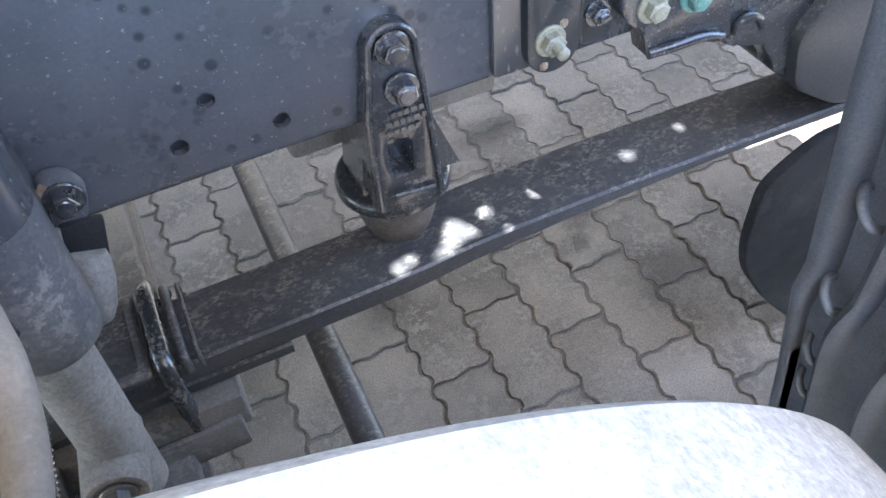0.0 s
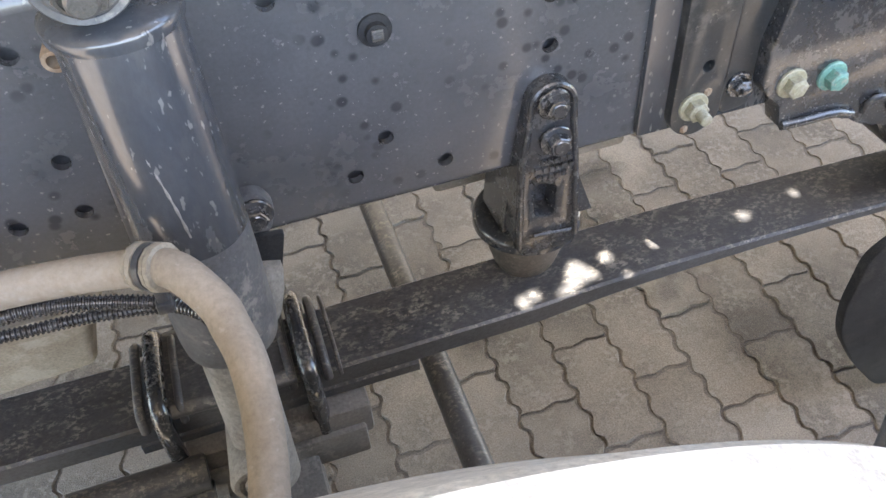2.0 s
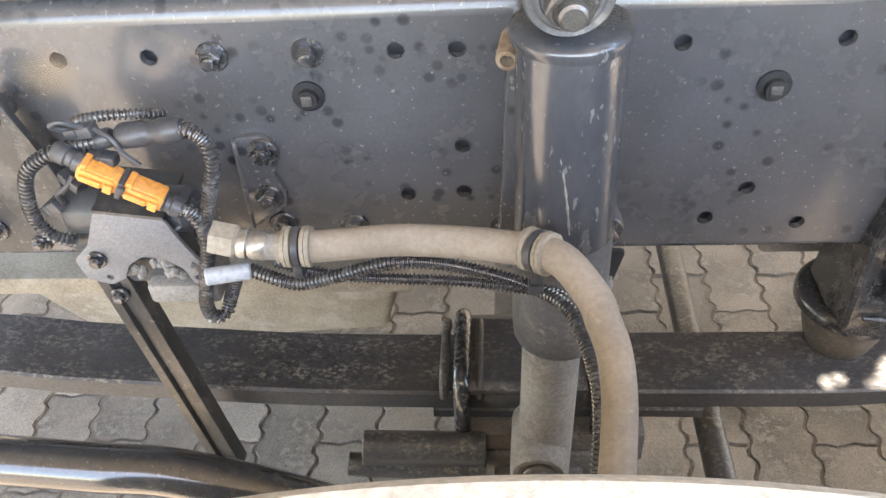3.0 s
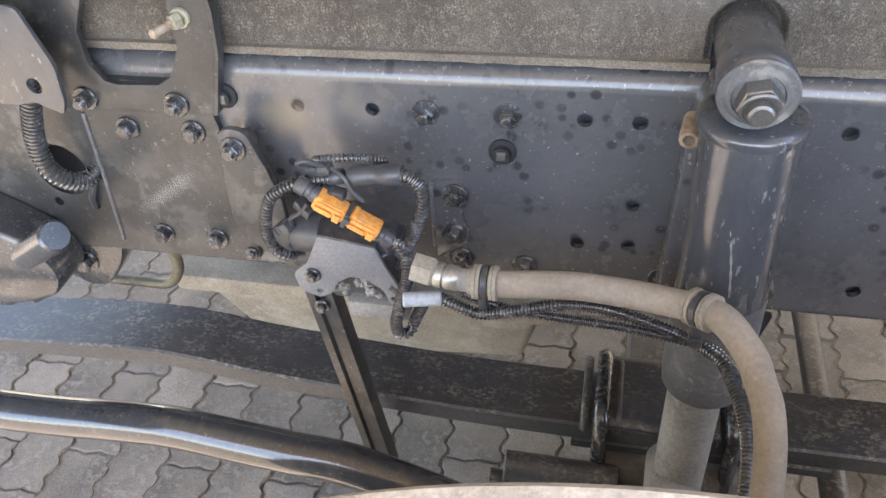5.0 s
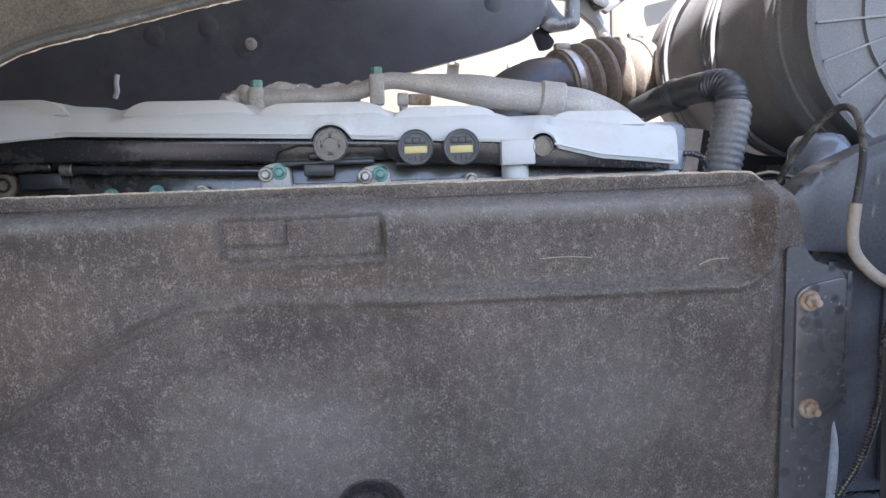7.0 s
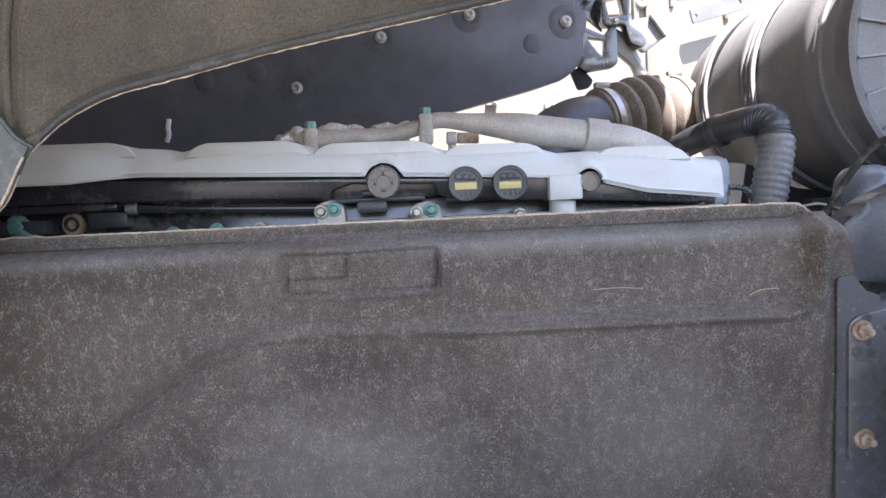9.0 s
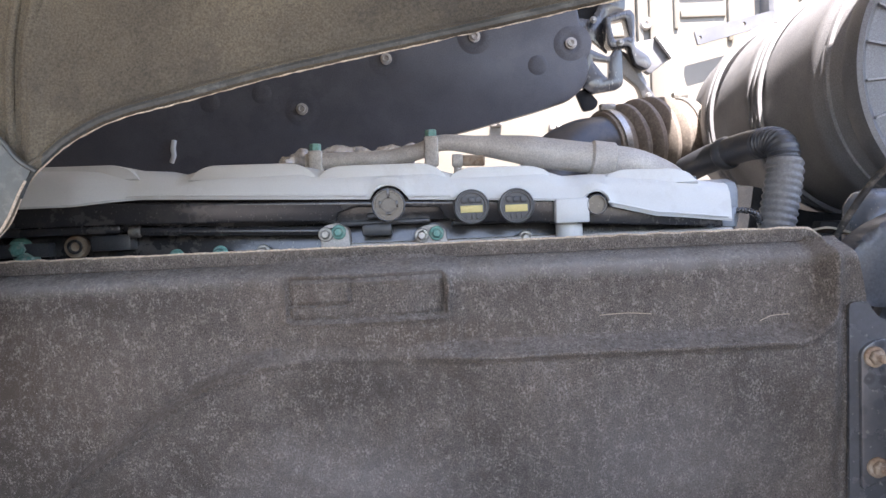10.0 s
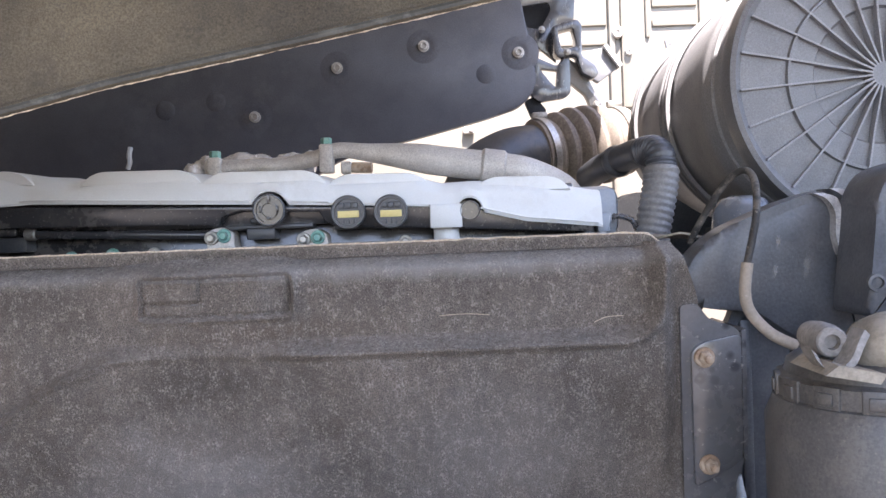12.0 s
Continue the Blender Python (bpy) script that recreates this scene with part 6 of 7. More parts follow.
# ---- steering hose ----
hose = thing("steering_hose", (0.3, -0.13, 0.75), "dusty beige rubber hose with metal end fitting and clips", "hose")
HP = [(0.2, -0.13, 0.771), (0.231, -0.13, 0.771), (0.297, -0.13, 0.777), (0.352, -0.136, 0.779), (0.39, -0.148, 0.784), (0.413, -0.162, 0.792), (0.43, -0.18, 0.796), (0.4475, -0.209, 0.79),
      (0.453, -0.228, 0.785), (0.458, -0.252, 0.781), (0.459, -0.282, 0.772), (0.456, -0.313, 0.762), (0.4495, -0.358, 0.753), (0.449, -0.39, 0.714), (0.446, -0.403, 0.646)]
bm = bmesh.new()
tube(bm, spline(HP, 10), lambda k: 0.0132 - 0.0012 * smooth_step(60, 110, k), 22)
part("rubber", bm, HOSE, hose)
bm = bmesh.new()
tube(bm, [Vector((0.19, -0.129, 0.771)), Vector((0.213, -0.13, 0.771))], 0.0115, 20)
part("sleeve", bm, DUSTY, hose)
bm = bmesh.new()
lathe(bm, (0.166, -0.1275, 0.774), (0.192, -0.129, 0.771), [(0.0105, 0), (0.0125, 0.1), (0.0125, 0.35), (0.011, 0.4), (0.0125, 0.5), (0.0125, 0.9), (0.011, 1), (0, 1)], 22)
part("ferrule", bm, ZINC, hose, "dull metal ferrule")
bm = bmesh.new()
hexagon(bm, (0.146, -0.126, 0.779), (0.168, -0.1277, 0.7745), 0.0152, 0.2, 0.003)
part("nut", bm, IVORY, hose, "ivory hex union nut")
for at in ((0.213, -0.13, 0.771, 0.222, -0.13, 0.771), (0.408, -0.158, 0.79, 0.416, -0.1645, 0.7925)):
    bm = bmesh.new()
    p0, p1 = Vector(at[:3]), Vector(at[3:])
    d = (p1 - p0).normalized()
    for s in (-0.0085, 0.0075):
        lathe(bm, p0 + d * s, p0 + d * (s + 0.0085), [(0.0125, 0), (0.017, 0.08), (0.0175, 0.45), (0.0165, 0.5), (0.0175, 0.55), (0.017, 0.92), (0.0125, 1)], 12)
    clip = part("clip", bm, IVORY, hose, "pale plastic hose clip")
    bm = bmesh.new()
    lathe(bm, p0 + d * 0.0005, p0 + d * 0.007, [(0.0145, 0), (0.0168, 0.1), (0.0168, 0.9), (0.0145, 1)], 16)
    box(bm, p0.x - 0.003, p0.x + 0.005, p0.y - 0.007, p0.y + 0.003, p0.z - 0.032, p0.z - 0.01, 0.001)
    box(bm, p0.x - 0.005, p0.x + 0.007, p0.y - 0.01, p0.y + 0.002, p0.z - 0.04, p0.z - 0.03, 0.002)
    part("tie", bm, PLASTIC, clip, "black cable tie")

cables = thing("cable_conduit", (0.3, -0.13, 0.73), "black corrugated cable conduit tied below the hose", "cable")
bm = bmesh.new()
loom(bm, [(0.17, -0.128, 0.744), (0.197, -0.135, 0.738), (0.215, -0.137, 0.736), (0.246, -0.137, 0.744), (0.295, -0.136, 0.758), (0.342, -0.136, 0.754), (0.402, -0.143, 0.738), (0.432, -0.166, 0.738), (0.443, -0.195, 0.737), (0.449, -0.222, 0.735), (0.452, -0.25, 0.729), (0.45, -0.282, 0.718), (0.445, -0.315, 0.702), (0.442, -0.355, 0.672)], 0.0062)
part("conduit", bm, LOOM, cables)
bm = bmesh.new()
loom(bm, [(0.19, -0.12, 0.745), (0.24, -0.124, 0.733), (0.293, -0.126, 0.73), (0.35, -0.128, 0.728), (0.4, -0.138, 0.729), (0.43, -0.15, 0.733), (0.449, -0.188, 0.735)], 0.005)
part("conduit", bm, LOOM, cables)
bm = bmesh.new()
rod(bm, (0.136, -0.141, 0.748), (0.172, -0.13, 0.745), 0.0075, 16)
part("sleeve", bm, CLEAR, cables, "pale blue-grey sleeve")

# ---- steering pump valve with its wiring ----
valve = thing("valve_bracket", (0.0, -0.06, 0.7), "black pivoting bracket bolted to the chassis rail", "bracket")
bm = bmesh.new()
out = arc(-0.06, 0.845, 0.0225, 140, 40, 8) + [(-0.03, 0.82), (-0.02, 0.78), (-0.02, 0.74), (0.03, 0.69), (0.02, 0.66), (0.0, 0.658), (-0.07, 0.72), (-0.085, 0.75), (-0.082, 0.8)]
plate(bm, round_poly(out, 0.006, 2), -0.042, -0.034, bevel=0.0015)
part("plate", bm, PLATE, valve)
bm = bmesh.new()
rod(bm, (-0.06, -0.035, 0.839), (-0.06, -0.009, 0.839), 0.012, 18)
part("spacer", bm, PLATE, valve)
bolt(valve, -0.061, -0.042, 0.845, "nut", turn=12)
unit = thing("level_valve", (0.06, -0.1, 0.7), "black valve unit with grey cover plate and wiring", "valve")
bm = bmesh.new()
lathe(bm, (0.012, -0.085, 0.778), (0.125, -0.095, 0.785), [(0, 0), (0.019, 0), (0.0215, 0.04), (0.0215, 0.3), (0.018, 0.33), (0.018, 0.75), (0.02, 0.78), (0.02, 0.95), (0.015, 1), (0, 1)], 24)
part("cylinder", bm, PLASTIC, unit)
bm = bmesh.new()
lathe(bm, (0.0, -0.08, 0.745), (0.05, -0.085, 0.75), [(0, 0), (0.013, 0), (0.015, 0.1), (0.015, 1), (0, 1)], 20)
box(bm, 0.02, 0.12, -0.1, -0.045, 0.7, 0.77, 0.008)
part("body", bm, PLASTIC, unit)
bm = bmesh.new()
out = [(0.05, 0.802), (0.107, 0.793), (0.116, 0.768), (0.131, 0.735), (0.128, 0.722), (0.115, 0.72), (0.11, 0.738), (0.095, 0.75), (0.077, 0.753), (0.062, 0.743), (0.055, 0.728), (0.04, 0.72), (0.02, 0.728), (0.016, 0.75), (0.033, 0.766)]
plate(bm, round_poly(out, 0.003, 2), -0.121, -0.1175, [(0.041, 0.729, 0.003), (0.12, 0.728, 0.003)], 0.0008)
part("cover_plate", bm, GREY_PLASTIC, unit, "grey dusty cover plate")
bm = bmesh.new()
plate(bm, [(0.05, 0.802), (0.107, 0.793), (0.107, 0.796), (0.05, 0.805)], -0.121, -0.06)
part("top_fold", bm, PLATE, unit)
bolt(unit, 0.0375, -0.121, 0.752, "small", turn=10)
bm = bmesh.new()
r0 = random.Random(4)
for k in range(26):
    a, q = r0.uniform(0, math.pi), r0.uniform(0.012, 0.026)
    c = Vector((0.08 + q * math.cos(a) * 1.1, -0.112 + r0.uniform(-0.004, 0.004), 0.722 + q * math.sin(a) * 0.9))
    bmesh.ops.create_icosphere(bm, subdivisions=1, radius=r0.uniform(0.003, 0.006), matrix=Matrix.Translation(c))
part("grime", bm, DUSTY, unit, "caked grey grime")
unit.children[-1]["kind"] = "stuff"
bm = bmesh.new()
box(bm, 0.065, 0.13, -0.115, -0.07, 0.69, 0.712, 0.004)
part("base", bm, DUSTY, unit)
# strut down to the axle
strut = thing("valve_strut", (0.05, -0.09, 0.4), "folded black steel strut leading down to the axle", "strut")
bm = bmesh.new()
a, b = Vector((0.028, -0.095, 0.715)), Vector((0.062, -0.088, 0.395))
side, fwd = Vector((1, 0, 0.1)).normalized(), Vector((0, -1, 0))
prof = [(-0.017, 0.004), (-0.015, 0.007), (-0.006, 0.007), (-0.004, 0.002), (0.004, 0.002), (0.006, 0.007), (0.015, 0.007), (0.017, 0.004), (0.017, -0.012), (0.014, -0.012), (0.014, 0.0), (-0.014, 0.0), (-0.014, -0.012), (-0.017, -0.012)]
rows = [[bm.verts.new(p + side * u + fwd * v) for u, v in prof] for p in (a, b)]
for k in range(len(prof)):
    j = (k + 1) % len(prof)
    bm.faces.new((rows[0][k], rows[0][j], rows[1][j], rows[1][k]))
part("channel", bm, PLATE, strut)
bolt(strut, 0.031, -0.102, 0.69, "small", turn=10)
bolt(strut, 0.061, -0.096, 0.41, "small", turn=30)
wires = thing("valve_wiring", (0.06, -0.11, 0.8), "black corrugated wiring loops round the valve", "cable")
for name, pts, r in (("loop", [(0.075, -0.1, 0.86), (0.05, -0.106, 0.858), (0.028, -0.11, 0.853), (0.006, -0.112, 0.838), (-0.005, -0.112, 0.81), (-0.008, -0.11, 0.785), (0.0, -0.108, 0.766), (0.012, -0.1, 0.755)], 0.0064),
                     ("loop", [(0.13, -0.1, 0.868), (0.145, -0.104, 0.868), (0.156, -0.107, 0.858), (0.156, -0.108, 0.838), (0.148, -0.107, 0.815), (0.135, -0.102, 0.78), (0.122, -0.098, 0.75)], 0.0066),
                     ("loop", [(0.122, -0.12, 0.806), (0.133, -0.122, 0.802), (0.14, -0.124, 0.787), (0.1385, -0.125, 0.765), (0.131, -0.125, 0.74), (0.124, -0.124, 0.715), (0.119, -0.122, 0.695), (0.121, -0.12, 0.678), (0.13, -0.112, 0.676), (0.136, -0.105, 0.69), (0.15, -0.11, 0.722)], 0.0066),
                     ("loop", [(0.04, -0.07, 0.855), (0.052, -0.092, 0.872), (0.075, -0.095, 0.878), (0.1, -0.09, 0.876), (0.115, -0.07, 0.862)], 0.0045)):
    bm = bmesh.new()
    loom(bm, pts, r, 0.0042, 0.0019)
    part(name, bm, LOOM, wires)
for p0, p1, r in (((0.085, -0.1, 0.862), (0.138, -0.1, 0.868), 0.0105), ((0.04, -0.1, 0.852), (0.08, -0.1, 0.862), 0.008), ((0.105, -0.12, 0.817), (0.126, -0.12, 0.804), 0.0085), ((0.038, -0.116, 0.862), (0.062, -0.119, 0.848), 0.0085)):
    bm = bmesh.new()
    lathe(bm, p0, p1, [(0, 0), (r * 0.8, 0), (r, 0.08), (r, 0.4), (r * 0.85, 0.45), (r * 0.85, 0.6), (r, 0.65), (r, 0.95), (r * 0.8, 1), (0, 1)], 16)
    part("connector", bm, PLASTIC, wires)
for p0, p1, w in (((0.046, -0.1, 0.866), (0.07, -0.104, 0.872), 0.006), ((0.06, -0.108, 0.85), (0.082, -0.11, 0.846), 0.006), ((0.03, -0.105, 0.832), (0.046, -0.112, 0.822), 0.0065), ((0.118, -0.1, 0.792), (0.134, -0.104, 0.776), 0.008),
                  ((0.0, -0.1, 0.79), (0.016, -0.104, 0.8), 0.007), ((0.112, -0.114, 0.745), (0.128, -0.116, 0.736), 0.006)):
    bm = bmesh.new()
    m, length = axis_matrix(p0, p1)
    box(bm, -w, w, -w * 0.8, w * 0.8, 0, length, 0.0012, m)
    box(bm, -w * 1.2, w * 1.2, -w * 0.3, w * 0.9, length * 0.3, length * 0.5, 0.0008, m)
    part("small_plug", bm, PLASTIC, wires)
for pts in ([(0.052, -0.1, 0.868), (0.04, -0.11, 0.878), (0.05, -0.112, 0.884), (0.064, -0.106, 0.874)], [(0.07, -0.104, 0.872), (0.084, -0.11, 0.866), (0.09, -0.112, 0.854), (0.1, -0.112, 0.842)],
            [(0.018, -0.104, 0.8), (0.022, -0.112, 0.815), (0.034, -0.114, 0.824), (0.044, -0.114, 0.836)], [(0.126, -0.106, 0.782), (0.112, -0.114, 0.778), (0.104, -0.116, 0.766), (0.11, -0.114, 0.748)]):
    bm = bmesh.new()
    tube(bm, spline(pts, 8), 0.0022, 8)
    part("wire", bm, PLASTIC, wires)
plug = thing("orange_connector", (0.075, -0.12, 0.82), "orange plastic plug connector with a black tie", "connector")
m = Matrix.Translation((0.0855, -0.12, 0.832)) @ Euler((0, radians(31), 0)).to_matrix().to_4x4()
for x0, x1 in ((-0.034, -0.0015), (0.0015, 0.034)):
    bm = bmesh.new()
    box(bm, x0, x1, -0.009, 0.009, -0.0072, 0.0072, 0.0022, m)
    box(bm, x0 + 0.003, x1 - 0.012, -0.0115, -0.008, -0.0055, 0.0, 0.0008, m)
    box(bm, x0 + 0.003, x1 - 0.004, -0.0112, -0.008, 0.0025, 0.006, 0.0008, m)
    box(bm, x1 - 0.01, x1 - 0.003, -0.0125, -0.008, -0.0065, 0.0015, 0.0008, m)
    box(bm, x0 + 0.002, x0 + 0.007, -0.01, 0.006, 0.005, 0.0105, 0.0008, m)
    part("half", bm, ORANGE, plug)
bm = bmesh.new()
box(bm, -0.002, 0.0025, -0.0118, 0.0105, -0.0085, 0.0085, 0.001, m)
box(bm, -0.002, 0.0045, -0.0155, -0.0105, 0.001, 0.0065, 0.001, m)
part("tie", bm, PLASTIC, plug)

# ---- steering parts at the front ----
loop = thing("front_conduit", (-0.38, -0.05, 0.8), "black corrugated conduit entering a hole in the plate", "cable")
bm = bmesh.new()
loom(bm, [(-0.26, -0.045, 0.97), (-0.277, -0.045, 0.9), (-0.286, -0.045, 0.874), (-0.296, -0.045, 0.84), (-0.296, -0.045, 0.806), (-0.287, -0.038, 0.785), (-0.277, -0.022, 0.772), (-0.268, -0.005, 0.776), (-0.262, 0.012, 0.785)], 0.0115, 0.005, 0.002)
part("conduit", bm, LOOM, loop)
bm = bmesh.new()
tube(bm, spline([(-0.27, -0.014, 0.765), (-0.278, -0.018, 0.745), (-0.284, -0.012, 0.727)], 5), 0.004, 8)
part("strap", bm, PLASTIC, loop)
lever = thing("notched_plate", (-0.4, -0.07, 0.9), "blue-grey notched steel plate beside the bracket", "plate")
bm = bmesh.new()
plate(bm, round_poly([(-0.45, 1.05), (-0.24, 1.0), (-0.222, 0.94), (-0.226, 0.9), (-0.233, 0.884), (-0.25, 0.893), (-0.262, 0.898), (-0.285, 0.893), (-0.45, 0.9)], 0.006, 3), -0.06, -0.055, [(-0.254, 0.917, 0.0085)], 0.001)
part("plate", bm, SHOCK, lever)
gear = thing("steering_gear", (-0.4, -0.1, 0.6), "black greasy steering gear with round bosses", "steering gear")
for p0, p1, r in (((-0.345, -0.08, 0.7), (-0.262, -0.11, 0.762), 0.0185),):
    bm = bmesh.new()
    rod(bm, p0, p1, r, 24, 0.003)
    part("boss", bm, CAST, gear)
bm = bmesh.new()
plate(bm, round_poly([(-0.7, 0.8), (-0.42, 0.74), (-0.345, 0.7), (-0.325, 0.655), (-0.345, 0.62), (-0.4, 0.6), (-0.7, 0.57)], 0.02), -0.07, -0.012, bevel=0.008)
part("housing", bm, CAST, gear)
mount2 = thing("engine_mount", (-0.3, 0.03, 0.55), "black engine mount below the rail with a bolt", "bracket")
bm = bmesh.new()
plate(bm, round_poly([(-0.45, 0.655), (-0.285, 0.655), (-0.3, 0.615), (-0.335, 0.57), (-0.37, 0.57), (-0.4, 0.61), (-0.45, 0.62)], 0.012), 0.01, 0.05, bevel=0.004)
part("casting", bm, CAST, mount2)
bolt(mount2, -0.35, 0.01, 0.615, "big", turn=20)
pipe2 = thing("brass_pipe", (-0.25, 0.05, 0.55), "bent pale metal pipe hanging below the rail", "pipe")
bm = bmesh.new()
tube(bm, spline([(-0.24, 0.03, 0.641), (-0.231, 0.03, 0.616), (-0.237, 0.032, 0.589), (-0.26, 0.035, 0.563), (-0.306, 0.04, 0.556), (-0.351, 0.045, 0.551), (-0.416, 0.05, 0.553)], 8), 0.0075, 14)
part("tube", bm, BRASS, pipe2)

# ---- reservoir and hoses behind the wheel ----
res = thing("washer_reservoir", (1.0, -0.12, 0.9), "black plastic reservoir with ribbed screw cap and dusty fittings", "reservoir")
bm = bmesh.new()
lathe(bm, (0.955, -0.13, 0.9), (0.955, -0.13, 1.145), [(0.088, 0), (0.092, 0.05), (0.092, 0.9), (0.085, 0.97), (0.07, 1), (0, 1)], 48)
part("tank", bm, RESERVOIR, res)
bm = bmesh.new()
lathe(bm, (0.955, -0.13, 1.128), (0.955, -0.13, 1.172), [(0.08, 0), (0.082, 0.1), (0.082, 0.6), (0.076, 0.68), (0.074, 0.88), (0.067, 1), (0, 1)], 48)
cap = part("screw_cap", bm, RESERVOIR, res)
for k in range(14):
    a = 2 * math.pi * (k + 0.3) / 14
    bm = bmesh.new()
    box(bm, 0.0755, 0.0835, -0.011, 0.011, 1.137, 1.156, 0.0015, None)
    box(bm, 0.082, 0.0855, -0.006, 0.006, 1.141, 1.151, 0.001, None)
    bmesh.ops.transform(bm, verts=bm.verts, matrix=Matrix.Translation((0.955, -0.13, 0)) @ Matrix.Rotation(a, 4, "Z"))
    part("lug", bm, RESERVOIR, cap)
bm = bmesh.new()
lathe(bm, (0.897, -0.13, 1.189), (0.891, -0.178, 1.19), [(0.012, 0), (0.0132, 0.3), (0.0132, 0.75), (0.0118, 0.82), (0.0118, 0.97), (0.0105, 1), (0.006, 1), (0.0055, 0.85), (0, 0.85)], 24)
part("fitting", bm, DUSTY, res, "dusty grey plastic fitting")
bm = bmesh.new()
bmesh.ops.create_uvsphere(bm, u_segments=28, v_segments=16, radius=1, matrix=Matrix.Translation((0.945, -0.165, 1.183)) @ Matrix.Diagonal((0.038, 0.036, 0.027, 1)))
for v in bm.verts:
    v.co += 0.006 * noise.noise_vector(v.co * 30)
plate(bm, [(0.87, 1.171), (0.91, 1.163), (0.915, 1.17), (0.88, 1.178)], -0.21, -0.15)
part("wrapped_cloth", bm, IVORY, res, "dusty cream cloth wrapping")
bm = bmesh.new()
rows = []
for q in spline([(0.868, -0.19, 1.187), (0.874, -0.193, 1.175), (0.884, -0.194, 1.17), (0.896, -0.193, 1.178), (0.903, -0.191, 1.19), (0.91, -0.187, 1.199)], 6):
    rows.append([bm.verts.new(q + Vector(d)) for d in ((-0.002, -0.006, 0.002), (0.002, -0.006, -0.002), (0.002, 0.014, -0.002), (-0.002, 0.014, 0.002))])
for a, b in zip(rows, rows[1:]):
    for k in range(4):
        bm.faces.new((a[k], a[(k + 1) % 4], b[(k + 1) % 4], b[k]))
bm.faces.new(rows[0]), bm.faces.new(rows[-1][::-1])
part("strap", bm, DUSTY, res, "dusty strap round the fitting")
thin = thing("vent_hose", (0.89, -0.01, 1.2), "thin grey rubber vent hose in an arch", "hose")
bm = bmesh.new()
tube(bm, spline([(0.866, 0.09, 1.262), (0.883, 0.075, 1.298), (0.897, 0.058, 1.325), (0.909, 0.042, 1.3355), (0.914, 0.026, 1.325), (0.905, 0.0, 1.29), (0.8865, -0.019, 1.238)], 8), 0.0037, 12)
part("upper", bm, RUBBER, thin)
bm = bmesh.new()
tube(bm, spline([(0.8885, -0.017, 1.244), (0.885, -0.018, 1.215), (0.892, -0.014, 1.195), (0.91, -0.016, 1.175), (0.932, -0.02, 1.163)], 8), 0.0056, 12)
part("lower", bm, HOSE, thin)
bm = bmesh.new()
loom(bm, [(0.932, -0.02, 1.165), (0.925, -0.02, 1.14), (0.918, -0.02, 1.11), (0.915, -0.02, 1.06), (0.9, -0.015, 1.0), (0.88, -0.01, 0.96)], 0.0048)
tagged(part("loose_conduit", bm, LOOM), "black corrugated conduit hanging beside the mount", "cable")
bm = bmesh.new()
tube(bm, spline([(0.882, 0.015, 1.03), (0.886, 0.012, 1.0), (0.884, 0.012, 0.96), (0.878, 0.012, 0.92)], 6), 0.006, 10)
tagged(part("grey_hose", bm, CLEAR), "pale grey hose below the folded mount", "hose")
back = thing("rear_bulkhead", (0.98, 0.08, 0.93), "dark plastic splash wall behind the folded mount", "panel")
bm = bmesh.new()
plate(bm, round_poly([(0.84, 0.928), (1.5, 0.928), (1.5, 1.27), (0.95, 1.25), (0.9, 1.235), (0.905, 1.19), (0.885, 1.15)], 0.01, 3), 0.07, 0.085)
part("sheet", bm, HAZED, back)
for x, z0, z1 in ((0.915, 0.94, 1.18), (0.975, 0.94, 1.235)):
    bm = bmesh.new()
    box(bm, x - 0.006, x + 0.006, 0.064, 0.072, z0, z1, 0.003)
    part("fold", bm, HAZED, back)

gasket = thing("pale_sheet", (0.87, 0.1, 1.25), "thin cream sheet lying beside the felt edge", "sheet")
bm = bmesh.new()
plate(bm, round_poly([(0.835, 0.1), (0.86, 0.085), (0.893, 0.088), (0.885, 0.12), (0.84, 0.16)], 0.006, 3), 0.0, 0.0025)
for v in bm.verts:
    x, lift, y = v.co
    v.co = (x, y, 1.268 + lift + 0.004 * math.sin(x * 90))
part("leaf", bm, IVORY, gasket)

mount = thing("cab_mount_bracket", (0.95, 0.04, 1.2), "dull black cast cab mount bracket with worn ears", "bracket")
bm = bmesh.new()
out = [(0.838, 1.228), (0.852, 1.252), (0.87, 1.268), (0.889, 1.279), (0.935, 1.298), (0.968, 1.308), (0.986, 1.312), (0.997, 1.306), (1.002, 1.287), (1.002, 1.262), (1.006, 1.246), (1.025, 1.216), (1.03, 1.134), (0.953, 1.161), (0.914, 1.19), (0.868, 1.196), (0.85, 1.2)]
plate(bm, round_poly(out, 0.012, 3), 0.03, 0.066, bevel=0.009)
part("casting", bm, CASTING, mount)
# bowed ears at the top: two worn strips with a dark slot between
for pts, m in (([(0.976, 0.026, 1.309), (0.988, 0.022, 1.303), (0.994, 0.02, 1.288), (0.996, 0.02, 1.268), (1.0, 0.02, 1.246)], SCUFFED), ([(1.0, 0.04, 1.3135), (1.008, 0.036, 1.308), (1.014, 0.033, 1.296), (1.0165, 0.032, 1.272)], SCUFFED)):
    bm = bmesh.new()
    rows = []
    for k, q in enumerate(spline(pts, 6)):
        w = 0.0045 + 0.0012 * math.sin(k * 0.4)
        rows.append([bm.verts.new(q + Vector(d)) for d in ((-w, -0.003, 0), (w, -0.004, 0), (w, 0.03, 0), (-w, 0.03, 0))])
    for a, b in zip(rows, rows[1:]):
        for k in range(4):
            bm.faces.new((a[k], a[(k + 1) % 4], b[(k + 1) % 4], b[k]))
    bm.faces.new(rows[0]), bm.faces.new(rows[-1][::-1])
    part("ear", bm, m, mount, "pale worn bracket ear")
bm = bmesh.new()
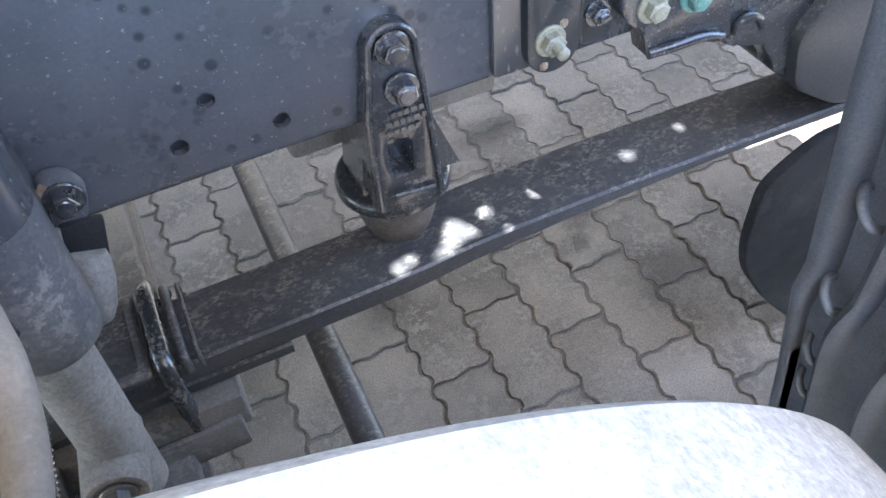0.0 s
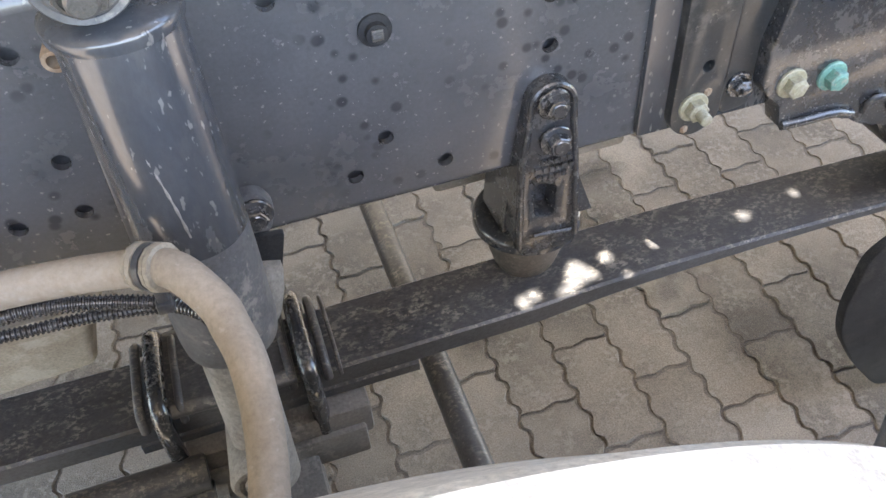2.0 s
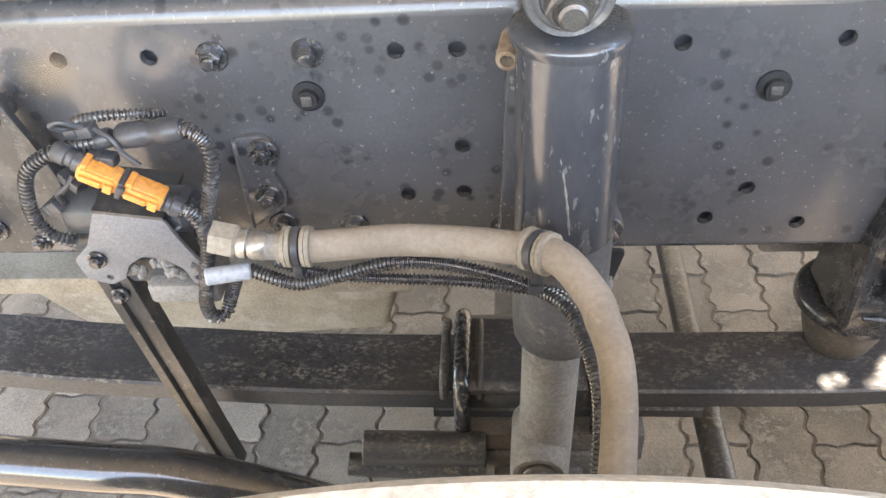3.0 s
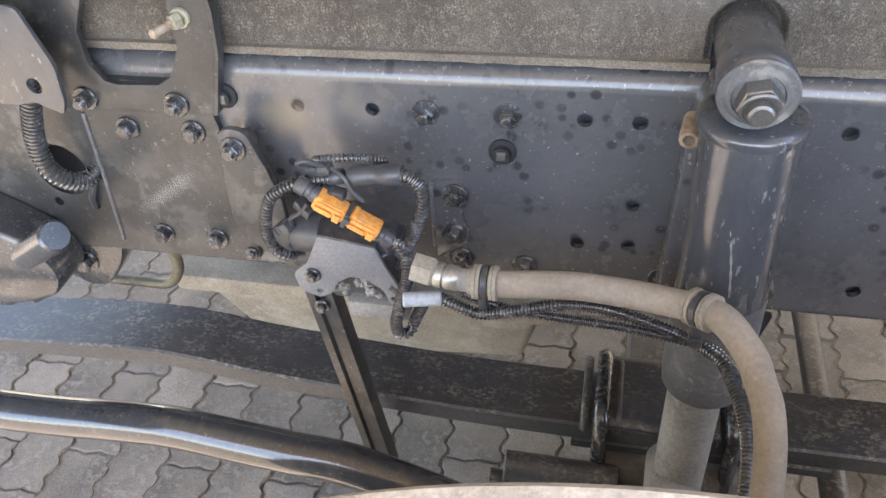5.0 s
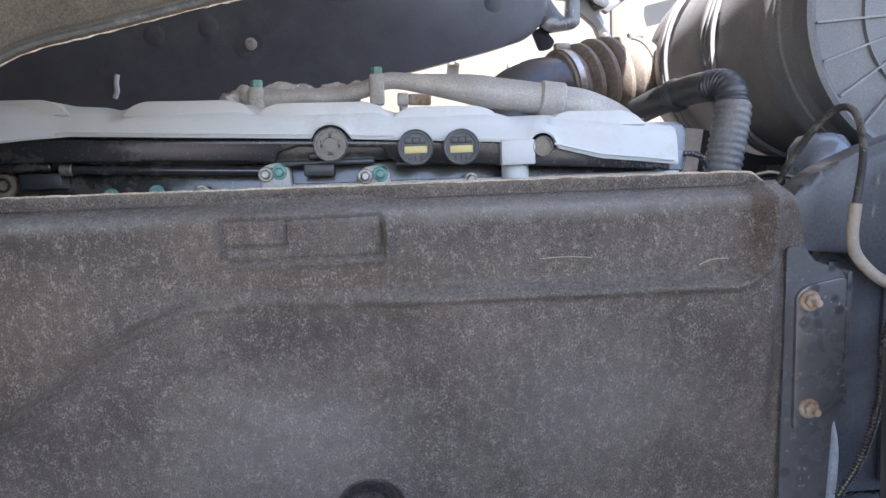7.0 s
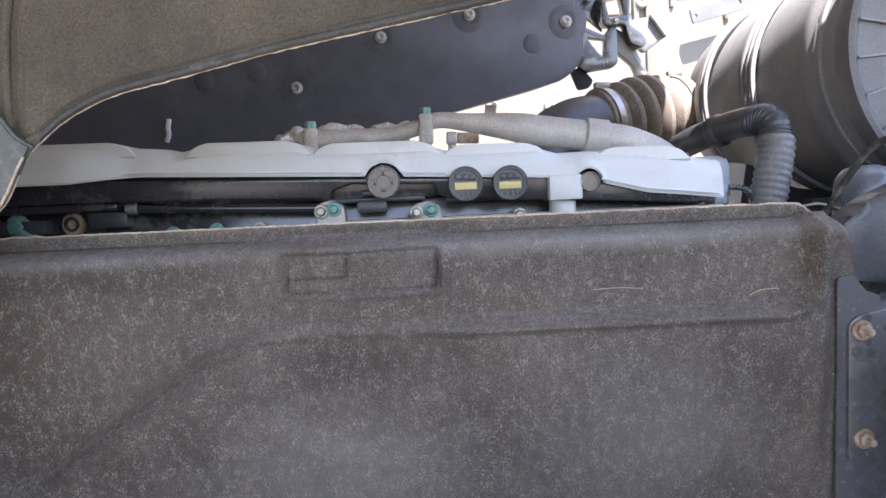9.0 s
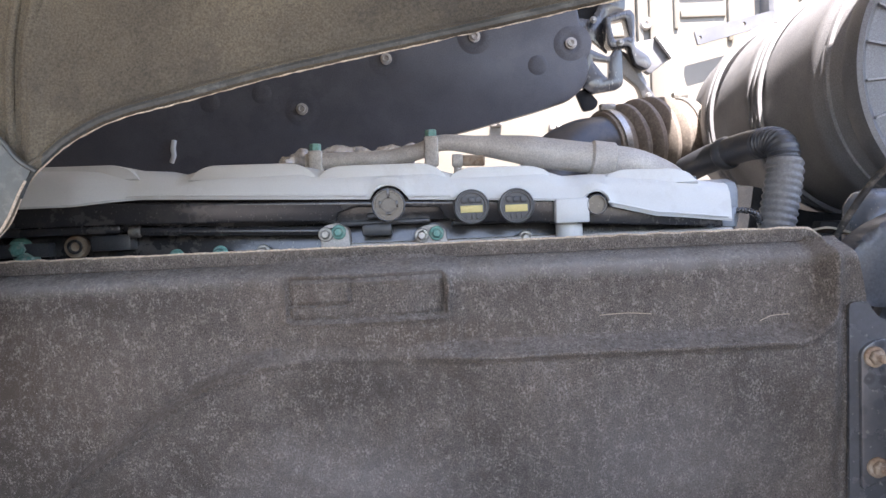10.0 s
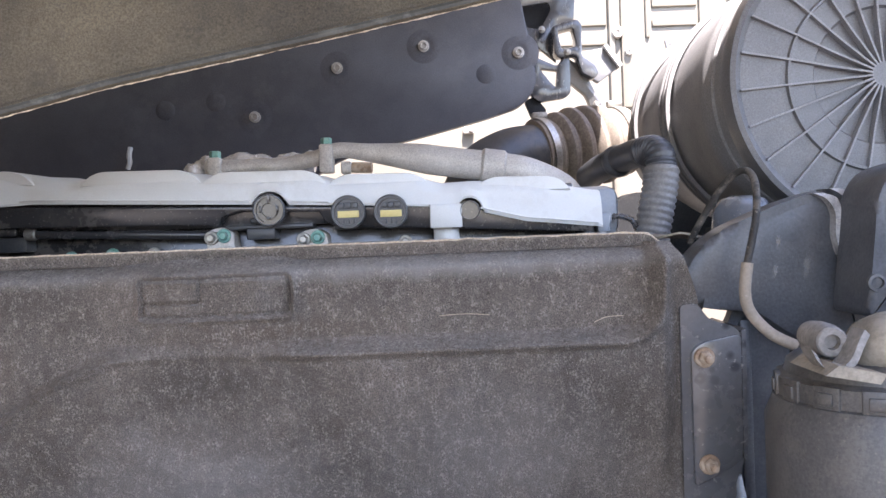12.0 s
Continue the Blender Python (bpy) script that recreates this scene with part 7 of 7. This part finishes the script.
plate(bm, round_poly([(0.985, 1.19), (0.99, 1.23), (0.995, 1.276), (0.997, 1.303), (1.005, 1.318), (1.014, 1.327), (1.03, 1.333), (1.11, 1.35), (1.11, 1.19)], 0.01, 3), -0.05, 0.018, bevel=0.008)
part("post", bm, CASTING, mount)
bm = bmesh.new()
tube(bm, spline([(1.018, -0.05, 1.328), (1.024, -0.056, 1.333), (1.032, -0.058, 1.331), (1.034, -0.056, 1.325)], 5), 0.0022, 8)
part("wire_clip", bm, ZINC, mount, "bright wire clip")
bm = bmesh.new()
lathe(bm, (0.955, 0.17, 1.225), (0.955, 0.17, 1.313), [(0, 0), (0.034, 0), (0.036, 0.1), (0.036, 0.6), (0.034, 0.8), (0.026, 0.95), (0.014, 1.0), (0, 1.0)], 36)
rod(bm, (0.955, 0.05, 1.24), (0.955, 0.16, 1.24), 0.012, 16)
part("domed_cover", bm, DOME, mount, "shiny blue-grey dome behind the casting")
bm = bmesh.new()
lathe(bm, (0.994, -0.049, 1.223), (0.993, -0.054, 1.223), [(0.0085, 0), (0.008, 0.9), (0.0055, 1.0), (0.005, 0.2), (0, 0.2)], 20)
part("ring", bm, HAZED, mount, "worn pale ring")
for x, z, sx, sz in ((0.938, 1.262, 0.004, 0.011), (0.934, 1.232, 0.004, 0.01), (0.966, 1.236, 0.006, 0.018)):
    stain(mount, "scuff", x, 0.0294, z, sx, sz, 12, STREAK, label="pale scuff in the paint")

# ---- paving stones ----
PW, PL, AMP, GAP = 0.1063, 0.208, 0.0048, 0.0048
X_OFF, Y_OFF = 1.0635 - 9 * PW, 0.109


TEETH = ((0.0, 0.0), (0.045, 1.0), (0.1, 0.9), (0.15, -1.0), (0.205, -0.9), (0.25, 0.0))


def zig(s, period):
    """An angular tooth line, four times to the period."""
    t = (s / period) % 0.25
    for (t0, v0), (t1, v1) in zip(TEETH, TEETH[1:]):
        if t <= t1:
            return v0 + (v1 - v0) * (t - t0) / (t1 - t0)
    return 0.0


def paver_outline(inset):
    """The outline of a stone; opposite sides run alike, so that stones interlock."""
    hw, hl = PW / 2 - inset, PL / 2 - inset
    ys = sorted({round(PL * (h + t) - PL / 2, 6) for h in (0.0, 0.25, 0.5, 0.75) for t, _ in TEETH})
    right = [(hw + AMP * zig(y + PL / 2, PL), max(-hl, min(hl, y))) for y in ys]
    left = [(-hw + AMP * zig(y + PL / 2, PL), max(-hl, min(hl, y))) for y in ys]
    across = ((0.3, 0.0), (0.14, 0.8), (-0.14, -0.8), (-0.3, 0.0))
    top = [(PW * f, hl + AMP * 1.1 * g) for f, g in across]
    low = [(PW * f, -hl + AMP * 1.1 * g) for f, g in across[::-1]]
    return right + top + left[::-1] + low


def paver_mesh(seed):
    r = random.Random(seed)
    verts, faces = [], []
    for inset, z in ((GAP / 2, -0.03), (GAP / 2, -0.004), (GAP / 2 + 0.0022, 0.0)):
        verts += [(x + r.uniform(-0.0008, 0.0008), y + r.uniform(-0.0008, 0.0008), z) for x, y in paver_outline(inset)]
    n = len(verts) // 3
    for a in (0, n):
        faces += [(a + k, a + (k + 1) % n, a + n + (k + 1) % n, a + n + k) for k in range(n)]
    faces.append(tuple(range(2 * n, 3 * n)))
    return verts, faces


SHAPES = []
for s in range(5):
    v, f = paver_mesh(s)
    me = bpy.data.meshes.new("paving_stone")
    me.from_pydata(v, [], f)
    me.materials.append(PAVER)
    SHAPES.append(me)
stones, rest_v, rest_f = [], [], []
shake = random.Random(9)
for i in range(-26, 40):
    for j in range(-12, 20):
        x, y = X_OFF + i * PW, Y_OFF + (j + 0.5 * (i % 2)) * PL
        near = -1.05 < x < 1.75 and -0.35 < y < 2.0
        near = near and (y < 1.3 or -0.2 < x < 1.75)
        z, tilt = shake.uniform(-0.002, 0.002), shake.uniform(-0.6, 0.6)
        if near and len(stones) < 300:
            ob = new("paving_stone", SHAPES[(i * 3 + j) % 5])
            ob.parent = ground
            ob.matrix_basis = pose(x, y, z, tilt, shake.uniform(-0.6, 0.6), 0)
            stones.append(ob)
        else:
            v, f = paver_mesh((i + 50) * 31 + j)
            base = len(rest_v)
            rest_v += [(a + x, b + y, c + z) for a, b, c in v]
            rest_f += [tuple(k + base for k in g) for g in f]
me = bpy.data.meshes.new("paving")
me.from_pydata(rest_v, [], rest_f)
me.materials.append(PAVER_FAR)
rest = new("paving", me)
rest.parent = ground
tagged(rest, kind="stuff")

for x, y, sx, sy, turn in ((1.27, 0.13, 0.13, 0.1, 30), (1.2, 0.33, 0.09, 0.07, 60), (1.1, 0.45, 0.14, 0.07, 70), (1.16, 0.62, 0.16, 0.08, 10), (0.8, 0.3, 0.1, 0.06, 50), (1.15, 0.26, 0.06, 0.04, 20), (-0.35, 0.5, 0.12, 0.06, 20)):
    stain(ground, "oil_stain", x, y, 0.004, sx, sy, turn, OIL, lying=True)
